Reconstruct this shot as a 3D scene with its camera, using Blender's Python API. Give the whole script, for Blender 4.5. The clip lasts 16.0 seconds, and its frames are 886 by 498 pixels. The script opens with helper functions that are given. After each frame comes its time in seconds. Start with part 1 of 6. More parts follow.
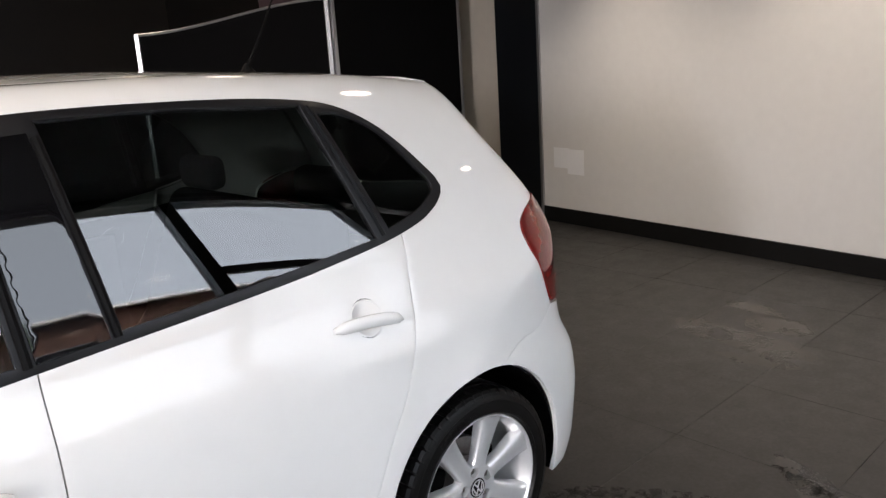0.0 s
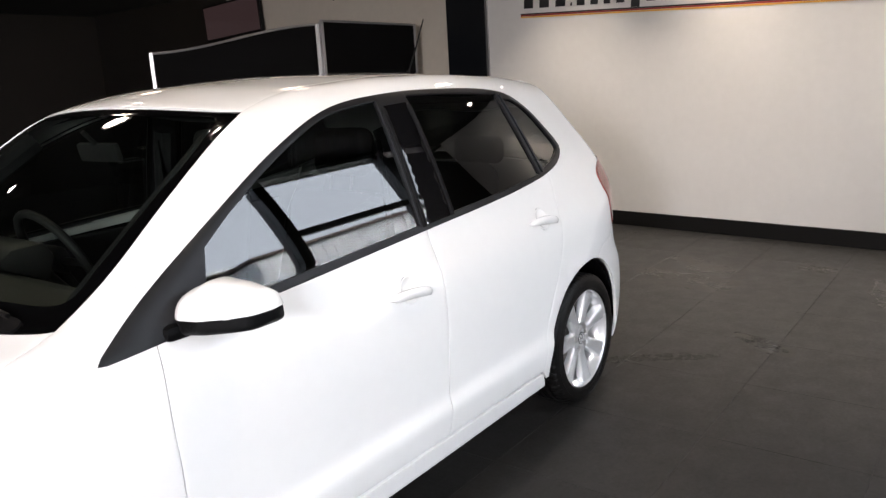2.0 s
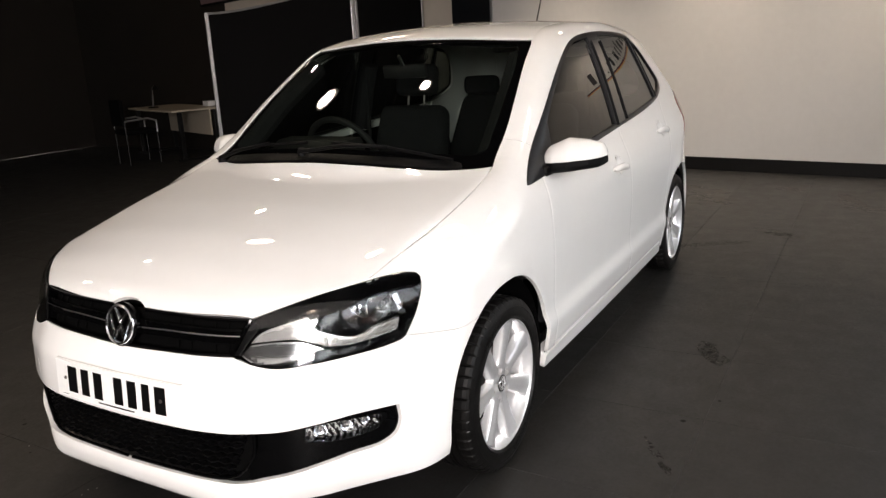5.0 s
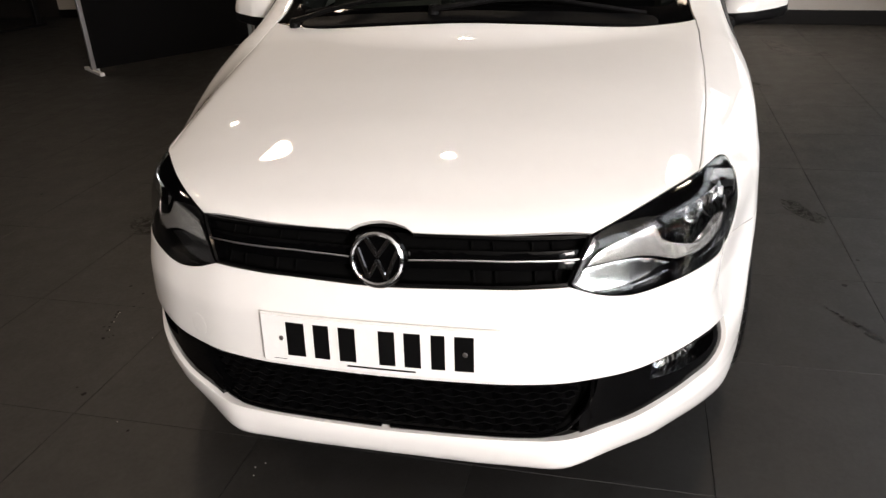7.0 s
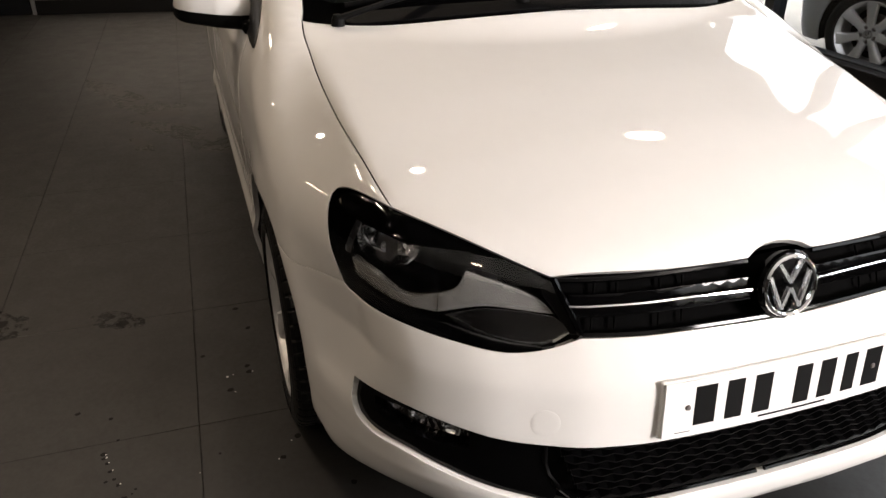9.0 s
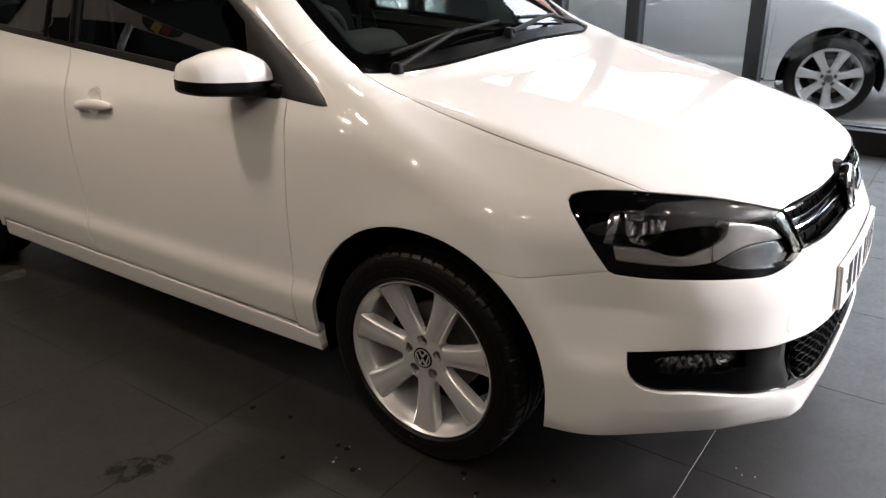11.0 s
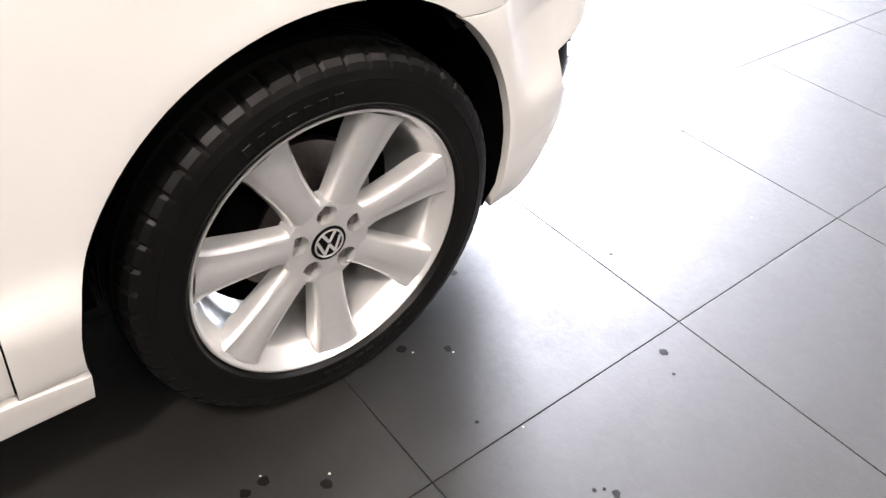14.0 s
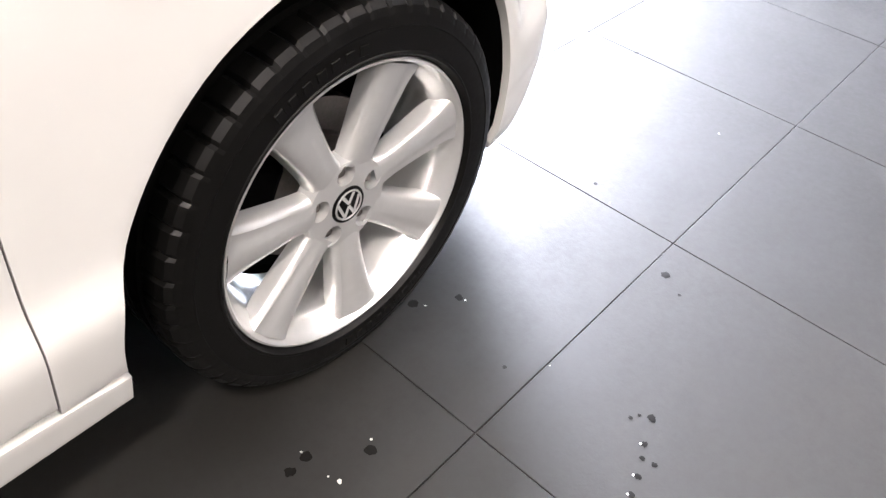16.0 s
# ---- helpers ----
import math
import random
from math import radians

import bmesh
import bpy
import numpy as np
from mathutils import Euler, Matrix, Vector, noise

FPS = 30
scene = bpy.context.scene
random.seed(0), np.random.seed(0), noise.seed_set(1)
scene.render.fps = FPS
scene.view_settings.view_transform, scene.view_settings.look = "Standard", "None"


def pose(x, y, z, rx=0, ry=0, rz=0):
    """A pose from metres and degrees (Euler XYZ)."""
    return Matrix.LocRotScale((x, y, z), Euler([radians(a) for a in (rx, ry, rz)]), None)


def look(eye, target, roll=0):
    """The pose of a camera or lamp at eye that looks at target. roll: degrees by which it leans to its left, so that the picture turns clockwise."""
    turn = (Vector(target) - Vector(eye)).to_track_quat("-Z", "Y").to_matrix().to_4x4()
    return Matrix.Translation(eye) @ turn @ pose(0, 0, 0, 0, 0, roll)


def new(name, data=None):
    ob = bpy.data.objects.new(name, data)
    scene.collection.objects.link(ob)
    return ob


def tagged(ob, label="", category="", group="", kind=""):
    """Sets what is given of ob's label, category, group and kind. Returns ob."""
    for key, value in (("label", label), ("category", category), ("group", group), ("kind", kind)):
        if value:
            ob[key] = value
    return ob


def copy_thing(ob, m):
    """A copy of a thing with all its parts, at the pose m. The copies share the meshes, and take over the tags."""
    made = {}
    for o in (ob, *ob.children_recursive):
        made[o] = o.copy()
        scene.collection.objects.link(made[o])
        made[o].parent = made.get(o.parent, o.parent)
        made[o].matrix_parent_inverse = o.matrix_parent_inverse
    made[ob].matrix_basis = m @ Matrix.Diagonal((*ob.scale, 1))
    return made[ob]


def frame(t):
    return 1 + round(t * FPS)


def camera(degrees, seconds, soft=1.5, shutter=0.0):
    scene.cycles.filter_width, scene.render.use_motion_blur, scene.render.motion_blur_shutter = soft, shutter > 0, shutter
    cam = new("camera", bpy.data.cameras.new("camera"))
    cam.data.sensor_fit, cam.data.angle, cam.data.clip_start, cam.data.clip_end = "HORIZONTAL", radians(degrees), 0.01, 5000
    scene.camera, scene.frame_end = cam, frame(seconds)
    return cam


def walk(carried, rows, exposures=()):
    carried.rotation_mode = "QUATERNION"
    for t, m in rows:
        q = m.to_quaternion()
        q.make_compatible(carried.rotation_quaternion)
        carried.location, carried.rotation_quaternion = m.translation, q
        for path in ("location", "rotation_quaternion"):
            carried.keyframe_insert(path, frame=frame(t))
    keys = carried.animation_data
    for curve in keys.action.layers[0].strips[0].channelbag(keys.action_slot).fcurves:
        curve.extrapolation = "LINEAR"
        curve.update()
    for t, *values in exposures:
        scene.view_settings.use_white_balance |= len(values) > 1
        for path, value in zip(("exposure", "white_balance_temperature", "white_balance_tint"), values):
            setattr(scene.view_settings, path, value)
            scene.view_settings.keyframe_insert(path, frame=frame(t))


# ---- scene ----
cam = camera(60.7, 16.0, soft=1.4)
PATH = [
    (0, (-1.141, 2.165, 1.469), (-2.447, 0.726, 0.995), -3.7),
    (0.5, (-0.773, 2.282, 1.492), (-2.197, 0.944, 1.064), -2.5),
    (1, (-0.361, 2.317, 1.494), (-1.819, 1.014, 1.075), -2.3),
    (1.5, (0.083, 2.267, 1.481), (-1.425, 1.032, 1.034), -2.8),
    (2, (0.443, 2.265, 1.457), (-1.105, 1.075, 1.023), -3.3),
    (2.5, (0.811, 2.234, 1.452), (-0.793, 1.115, 1.032), -3.2),
    (3, (1.176, 2.227, 1.444), (-0.469, 1.162, 1.045), -3.1),
    (3.2, (1.323, 2.221, 1.436), (-0.334, 1.172, 1.042), -3.1),
    (5.3, (2.141, 1.649, 1.388), (0.461, 0.729, 0.814), -3.0),
    (5.5, (2.158, 1.521, 1.4), (0.471, 0.65, 0.773), -3.1),
    (6, (2.194, 1.195, 1.387), (0.485, 0.442, 0.669), -3.6),
    (6.5, (2.166, 0.854, 1.379), (0.445, 0.228, 0.573), -3.6),
    (7, (2.123, 0.484, 1.369), (0.379, 0.028, 0.501), -2.8),
    (7.5, (2.043, 0.116, 1.36), (0.286, -0.172, 0.449), -1.5),
    (8, (1.894, -0.258, 1.359), (0.159, -0.318, 0.367), -1.6),
    (8.5, (1.817, -0.587, 1.344), (0.083, -0.372, 0.371), -0.3),
    (9, (1.722, -0.943, 1.349), (0.033, -0.389, 0.431), 0.4),
    (9.2, (1.678, -1.07, 1.341), (0.001, -0.406, 0.476), -0.1),
    (11.3, (0.896, -2.243, 1.274), (-0.031, -0.647, 0.504), -0.4),
    (11.5, (0.783, -2.268, 1.241), (-0.033, -0.617, 0.461), -0.1),
    (12, (0.464, -2.219, 1.164), (-0.015, -0.468, 0.324), 0.4),
    (12.5, (0.16, -2.073, 1.08), (0.08, -0.314, 0.131), 2.2),
    (13, (-0.099, -1.929, 1.043), (0.251, -0.284, -0.039), 4.5),
    (13.5, (-0.298, -1.777, 1.003), (0.407, -0.326, -0.179), 5.0),
    (14, (-0.438, -1.529, 0.997), (0.608, -0.399, -0.28), 6.3),
    (14.5, (-0.55, -1.366, 0.987), (0.766, -0.643, -0.334), 6.7),
    (15, (-0.593, -1.359, 0.936), (0.74, -0.683, -0.393), 4.0),
    (15.5, (-0.575, -1.365, 0.925), (0.704, -0.613, -0.416), 5.2),
    (16, (-0.531, -1.39, 0.974), (0.62, -0.508, -0.403), 6.5),
]
EXPOSURES = [(0.0, 4.6, 6700, 16), (3.0, 4.85, 6650, 16), (5.5, 4.25, 7200, 16), (8.0, 4.35, 7150, 16), (9.0, 4.58, 7200, 16), (11.5, 5.65, 6400, 15), (12.0, 6.25, 6150, 15), (12.5, 6.75, 5950, 15), (13.5, 7.0, 5950, 15), (14.5, 7.2, 6150, 16), (16.0, 7.18, 5900, 15)]
walk(cam, [(t, look(eye, target, roll)) for t, eye, target, roll in PATH], EXPOSURES)

# ---- light ----
world = bpy.data.worlds.new("sky_world")
scene.world = world
world.use_nodes = True
wn, wl = world.node_tree.nodes, world.node_tree.links
sky = wn.new("ShaderNodeTexSky")
sky.sky_type = "NISHITA"
sky.sun_disc = False
sky.sun_elevation, sky.sun_rotation = radians(38), radians(200)
sky.air_density, sky.dust_density, sky.ozone_density = 0.4, 9.0, 0.5
cloud = wn.new("ShaderNodeMix")
cloud.data_type = "RGBA"
cloud.inputs[0].default_value = 0.65
cloud.inputs[7].default_value = (2.75, 2.88, 2.95, 1)
wl.new(sky.outputs["Color"], cloud.inputs[6])
wl.new(cloud.outputs[2], wn["Background"].inputs["Color"])
wn["Background"].inputs["Strength"].default_value = 0.115


def sun_lamp():
    data = bpy.data.lights.new("sun", "SUN")
    data.energy, data.angle, data.color = 0.2, radians(20), (1.0, 0.96, 0.9)
    ob = new("sun", data)
    ob.matrix_basis = look((-5.4, -10.8, 12.4), (0, 4, 0))
    return ob


sun_lamp()


CEILING = 2.85
# x, y, watts of the round ceiling lamps
BIG_LAMPS = [(-1.2, 1.42, 1.5), (-1.25, -1.92, 2.0), (-3.9, 0.55, 0.8), (-3.7, -2.2, 1.6), (2.2, 1.3, 0.3), (2.2, -1.75, 0.35), (0.4, -3.6, 1.3), (-4.2, -5.4, 0.6)]
SMALL_LAMPS = [(-1.03, -0.42, 1.2), (-2.35, -2.9, 1.0), (1.2, -2.9, 0.8), (-5.55, -1.3, 2.8), (-5.55, 0.3, 2.8), (-5.55, 1.9, 2.8), (-0.6, -3.0, 0.6), (2.4, -0.3, 0.1)]


def disc_light(x, y, watts, size, name, spread=150):
    data = bpy.data.lights.new(name, "AREA")
    data.shape, data.size, data.energy, data.color = "DISK", size, watts, (1.0, 0.89, 0.75)
    data.spread = radians(spread)
    ob = new(name, data)
    ob.matrix_basis = look((x, y, CEILING - 0.02), (x, y + 0.0001, 0))


for lx, ly, watts in BIG_LAMPS:
    disc_light(lx, ly, watts * 0.19, 0.29, "downlight_glow")
for lx, ly, watts in SMALL_LAMPS:
    disc_light(lx, ly, watts * 0.19, 0.10, "spotlight_glow", 100 if lx < -5 else 150)
data = bpy.data.lights.new("wall_spot_glow", "SPOT")
data.energy, data.color, data.spot_size, data.spot_blend, data.shadow_soft_size = 0.7, (1.0, 0.72, 0.42), radians(80), 0.8, 0.03
new("wall_spot_glow", data).matrix_basis = look((-4.80, -6.27, 2.66), (-6.3, -8.2, 1.9))

# added area lamp, standing in for bright sky through the far window bay
data = bpy.data.lights.new("window_daylight", "AREA")
data.shape, data.size, data.size_y, data.energy, data.color = "RECTANGLE", 1.2, 1.0, 20.0, (0.97, 0.97, 1.0)
new("window_daylight", data).matrix_basis = look((4.95, 3.18, 2.12), (3.6, 0.0, 0.9))

# ---- materials ----
def material(name, color, rough=0.5, metal=0.0, coat=0.0, coat_rough=0.03, noise_scale=0.0, noise_amount=0.0, bump=0.0, bump_scale=80.0, rough_var=0.0, random_amount=0.0, spec=0.5, emit=0.0, emit_color=None):
    m = bpy.data.materials.new(name)
    m.use_nodes = True
    n, l = m.node_tree.nodes, m.node_tree.links
    b = n["Principled BSDF"]
    b.inputs["Base Color"].default_value = (*color, 1)
    b.inputs["Roughness"].default_value = rough
    b.inputs["Metallic"].default_value = metal
    b.inputs["Coat Weight"].default_value = coat
    b.inputs["Coat Roughness"].default_value = coat_rough
    b.inputs["Specular IOR Level"].default_value = spec
    if emit:
        b.inputs["Emission Color"].default_value = (*(emit_color or color), 1)
        b.inputs["Emission Strength"].default_value = emit
    if noise_scale or bump or random_amount:
        co = n.new("ShaderNodeTexCoord")
    if noise_scale or random_amount:
        value = None
        if noise_scale:
            a = n.new("ShaderNodeTexNoise")
            a.inputs["Scale"].default_value, a.inputs["Detail"].default_value = noise_scale, 6
            a.inputs["Roughness"].default_value = 0.65
            l.new(co.outputs["Object"], a.inputs["Vector"])
            c = n.new("ShaderNodeTexNoise")
            c.inputs["Scale"].default_value, c.inputs["Detail"].default_value = noise_scale * 9, 4
            l.new(co.outputs["Object"], c.inputs["Vector"])
            mixv = n.new("ShaderNodeMath")
            mixv.operation = "MULTIPLY_ADD"
            mixv.inputs[1].default_value = 0.4
            l.new(c.outputs["Fac"], mixv.inputs[0])
            half = n.new("ShaderNodeMath")
            half.operation = "MULTIPLY"
            half.inputs[1].default_value = 0.6
            l.new(a.outputs["Fac"], half.inputs[0])
            l.new(half.outputs[0], mixv.inputs[2])
            value = mixv.outputs[0]
            if rough_var:
                mr = n.new("ShaderNodeMapRange")
                mr.inputs["From Min"].default_value, mr.inputs["From Max"].default_value = 0.35, 0.65
                mr.inputs["To Min"].default_value, mr.inputs["To Max"].default_value = rough - rough_var, rough + rough_var
                l.new(value, mr.inputs["Value"])
                l.new(mr.outputs["Result"], b.inputs["Roughness"])
        if random_amount:
            info = n.new("ShaderNodeObjectInfo")
            rnd = n.new("ShaderNodeMath")
            rnd.operation = "MULTIPLY_ADD"
            rnd.inputs[1].default_value = random_amount
            l.new(info.outputs["Random"], rnd.inputs[0])
            if value:
                l.new(value, rnd.inputs[2])
            else:
                rnd.inputs[2].default_value = 0.5 - random_amount / 2
            value = rnd.outputs[0]
        mr = n.new("ShaderNodeMapRange")
        mr.inputs["From Min"].default_value, mr.inputs["From Max"].default_value = 0.3, 0.7
        mr.inputs["To Min"].default_value, mr.inputs["To Max"].default_value = 1 - noise_amount, 1 + noise_amount
        l.new(value, mr.inputs["Value"])
        mul = n.new("ShaderNodeMix")
        mul.data_type, mul.blend_type = "RGBA", "MULTIPLY"
        mul.inputs[0].default_value = 1.0
        mul.inputs[6].default_value = (*color, 1)
        l.new(mr.outputs["Result"], mul.inputs[7])
        l.new(mul.outputs[2], b.inputs["Base Color"])
    if bump:
        bn = n.new("ShaderNodeTexNoise")
        bn.inputs["Scale"].default_value, bn.inputs["Detail"].default_value = bump_scale, 5
        l.new(co.outputs["Object"], bn.inputs["Vector"])
        bm_ = n.new("ShaderNodeBump")
        bm_.inputs["Strength"].default_value, bm_.inputs["Distance"].default_value = bump, 0.004
        l.new(bn.outputs["Fac"], bm_.inputs["Height"])
        l.new(bm_.outputs["Normal"], b.inputs["Normal"])
    return m


def glass_material(name, tint, rough=0.0, ior=1.5):
    m = bpy.data.materials.new(name)
    m.use_nodes = True
    n, l = m.node_tree.nodes, m.node_tree.links
    n.remove(n["Principled BSDF"])
    tr = n.new("ShaderNodeBsdfTransparent")
    tr.inputs["Color"].default_value = (*tint, 1)
    gl = n.new("ShaderNodeBsdfGlossy")
    gl.inputs["Roughness"].default_value = rough
    # gloss grows towards a flat view, the same from both sides of the pane
    face = n.new("ShaderNodeLayerWeight")
    face.inputs["Blend"].default_value = 0.5
    power = n.new("ShaderNodeMath")
    power.operation = "POWER"
    power.inputs[1].default_value = 5.0
    l.new(face.outputs["Facing"], power.inputs[0])
    fr = n.new("ShaderNodeMapRange")
    fr.inputs["To Min"].default_value, fr.inputs["To Max"].default_value = ((ior - 1) / (ior + 1)) ** 2, 1.0
    l.new(power.outputs[0], fr.inputs["Value"])
    mx = n.new("ShaderNodeMixShader")
    l.new(fr.outputs["Result"], mx.inputs["Fac"])
    l.new(tr.outputs[0], mx.inputs[1])
    l.new(gl.outputs[0], mx.inputs[2])
    l.new(mx.outputs[0], n["Material Output"].inputs["Surface"])
    return m


PAINT = material("white_car_paint", (0.78, 0.77, 0.745), rough=0.5, spec=0.0, coat=1.0, coat_rough=0.015, noise_scale=3, noise_amount=0.015)
BLACK_GLOSS = material("gloss_black_plastic", (0.0012, 0.0012, 0.0013), rough=0.07, spec=0.13, noise_scale=20, noise_amount=0.1)
BLACK_TRIM = material("satin_black_trim", (0.002, 0.002, 0.0022), spec=0.12, rough=0.3, noise_scale=30, noise_amount=0.15, bump=0.1, bump_scale=400)
SATIN_GREY = material("satin_dark_grey_trim", (0.010, 0.010, 0.011), spec=0.25, rough=0.35, noise_scale=30, noise_amount=0.12, bump=0.08, bump_scale=400)
BLACK_PLASTIC = material("grained_black_plastic", (0.0025, 0.0025, 0.0027), spec=0.1, rough=0.5, noise_scale=40, noise_amount=0.2, bump=0.25, bump_scale=700)
# underbody black, also the painted-in shade behind grille, intake and shut lines
VOID = material("black_underbody_and_gap_shade", (0.0016, 0.0016, 0.0016), rough=0.9, spec=0.04, noise_scale=12, noise_amount=0.3)
CHROME = material("chrome", (0.82, 0.83, 0.85), rough=0.06, metal=1.0, noise_scale=30, noise_amount=0.04)
ALLOY = material("silver_alloy_lacquer", (0.70, 0.70, 0.70), rough=0.3, metal=0.55, coat=0.7, coat_rough=0.06, noise_scale=8, noise_amount=0.05)
RUBBER = material("tyre_rubber", (0.0036, 0.0034, 0.0032), spec=0.2, rough=0.42, noise_scale=14, noise_amount=0.35, bump=0.05, bump_scale=160, rough_var=0.08)
STEEL = material("brake_steel", (0.22, 0.2, 0.19), rough=0.4, metal=0.9, noise_scale=25, noise_amount=0.25)
CABIN = material("dark_cabin_fabric", (0.016, 0.016, 0.017), rough=0.85, spec=0.1, noise_scale=60, noise_amount=0.3, bump=0.3, bump_scale=500)
DASH = material("dashboard_plastic", (0.016, 0.016, 0.016), rough=0.55, spec=0.2, noise_scale=40, noise_amount=0.2, bump=0.2, bump_scale=600)
PILLAR_GLOSS = material("gloss_black_pillar_cover", (0.003, 0.003, 0.0033), rough=0.025, spec=0.85, noise_scale=20, noise_amount=0.1)
GLASS = glass_material("tinted_glass", (0.16, 0.185, 0.18), ior=2.15)
SCREEN_GLASS = glass_material("windscreen_glass", (0.60, 0.66, 0.62), ior=1.7)
LENS = glass_material("clear_lens", (0.94, 0.95, 0.95), ior=1.75)
RED_LENS = material("red_lamp_lens", (0.15, 0.008, 0.006), rough=0.07, coat=1.0, noise_scale=50, noise_amount=0.25)
PLATE_WHITE = material("plate_reflective_white", (0.82, 0.82, 0.80), rough=0.3, coat=0.4, noise_scale=60, noise_amount=0.03)
PLATE_BLACK = material("plate_black", (0.003, 0.003, 0.003), rough=0.35, spec=0.12, noise_scale=60, noise_amount=0.1)
LAMP_SILVER = material("satin_lamp_silver", (0.80, 0.79, 0.77), rough=0.16, metal=0.75, noise_scale=30, noise_amount=0.08)
REFLECTOR = material("lamp_reflector", (0.84, 0.85, 0.87), rough=0.13, metal=1.0, noise_scale=30, noise_amount=0.08)
AMBER = material("amber_bulb", (0.3, 0.08, 0.012), rough=0.15, coat=0.5, noise_scale=30, noise_amount=0.1)

# ---- helpers for building ----
def mesh_object(name, verts, faces, mat, parent=None, label="", smooth=True):
    me = bpy.data.meshes.new(name)
    me.from_pydata([tuple(v) for v in verts], [], [tuple(f) for f in faces])
    me.validate()
    if smooth:
        me.polygons.foreach_set("use_smooth", [True] * len(me.polygons))
    me.materials.append(mat)
    ob = new(name, me)
    if parent:
        ob.parent = parent
    if label:
        tagged(ob, label)
    return ob


def part(name, bm, mat, parent=None, label="", smooth=False):
    me = bpy.data.meshes.new(name)
    bmesh.ops.recalc_face_normals(bm, faces=bm.faces)
    bm.to_mesh(me)
    bm.free()
    if smooth:
        me.polygons.foreach_set("use_smooth", [True] * len(me.polygons))
        me.set_sharp_from_angle(angle=radians(38))
    me.materials.append(mat)
    ob = new(name, me)
    if parent:
        ob.parent = parent
    if label:
        tagged(ob, label)
    return ob


def thing(name, label, category, m=None, group="", kind=""):
    ob = new(name)
    ob.empty_display_size = 0.1
    if m:
        ob.matrix_basis = m
    return tagged(ob, label, category, group, kind)


def box_bm(x0, y0, z0, x1, y1, z1, bevel=0.0, seg=2, bm=None):
    own = bm is None
    bm = bm or bmesh.new()
    ret = bmesh.ops.create_cube(bm, size=1)
    m = Matrix.Translation(((x0 + x1) / 2, (y0 + y1) / 2, (z0 + z1) / 2)) @ Matrix.Diagonal((abs(x1 - x0), abs(y1 - y0), abs(z1 - z0), 1))
    bmesh.ops.transform(bm, matrix=m, verts=ret["verts"])
    if bevel:
        edges = list({e for v in ret["verts"] for e in v.link_edges})
        bmesh.ops.bevel(bm, geom=edges, offset=bevel, segments=seg, profile=0.5, affect="EDGES")
    return bm


def box(name, dims, mat, parent=None, label="", bevel=0.0, seg=2):
    return part(name, box_bm(*dims, bevel, seg), mat, parent, label)


def lathe_bm(profile, steps=64, axis="Y", bm=None, m=None):
    """A ring body from (radius, along) pairs, turned about the axis."""
    bm = bm or bmesh.new()
    rings = []
    for k in range(steps):
        a = 2 * math.pi * k / steps
        ring = []
        for r, h in profile:
            p = {"Y": (r * math.cos(a), h, r * math.sin(a)), "Z": (r * math.cos(a), r * math.sin(a), h), "X": (h, r * math.cos(a), r * math.sin(a))}[axis]
            ring.append(bm.verts.new(m @ Vector(p) if m else p))
        rings.append(ring)
    for k in range(steps):
        a, b = rings[k], rings[(k + 1) % steps]
        for i in range(len(profile) - 1):
            try:
                bm.faces.new((a[i], b[i], b[i + 1], a[i + 1]))
            except ValueError:
                pass
    bmesh.ops.remove_doubles(bm, verts=bm.verts, dist=1e-5)
    return bm


def tube_bm(points, radius, sides=8, bm=None, taper=None):
    """A round bar through the points."""
    bm = bm or bmesh.new()
    pts = [Vector(p) for p in points]
    rings = []
    for i, p in enumerate(pts):
        d = (pts[min(i + 1, len(pts) - 1)] - pts[max(i - 1, 0)]).normalized()
        u = d.cross(Vector((0, 0, 1)) if abs(d.z) < 0.9 else Vector((1, 0, 0))).normalized()
        w = d.cross(u)
        r = radius if taper is None else radius + (taper - radius) * i / (len(pts) - 1)
        rings.append([bm.verts.new(p + (u * math.cos(2 * math.pi * k / sides) + w * math.sin(2 * math.pi * k / sides)) * r) for k in range(sides)])
    for a, b in zip(rings, rings[1:]):
        for k in range(sides):
            bm.faces.new((a[k], a[(k + 1) % sides], b[(k + 1) % sides], b[k]))
    bm.faces.new(rings[0][::-1])
    bm.faces.new(rings[-1])
    return bm


def prism_bm(outline, depth, bm=None, m=None, bevel=0.0):
    """A flat shape in x, z pulled along y by depth."""
    bm = bm or bmesh.new()
    v = [bm.verts.new((x, 0, z)) for x, z in outline]
    f = bm.faces.new(v)
    out = bmesh.ops.extrude_face_region(bm, geom=[f])
    top = [g for g in out["geom"] if isinstance(g, bmesh.types.BMVert)]
    bmesh.ops.translate(bm, vec=(0, depth, 0), verts=top)
    allv = v + top
    if bevel:
        bmesh.ops.bevel(bm, geom=list({e for q in allv for e in q.link_edges}), offset=bevel, segments=2, profile=0.5, affect="EDGES")
        allv = list(bm.verts)
    if m:
        bmesh.ops.transform(bm, matrix=m, verts=[q for q in allv if q.is_valid])
    return bm


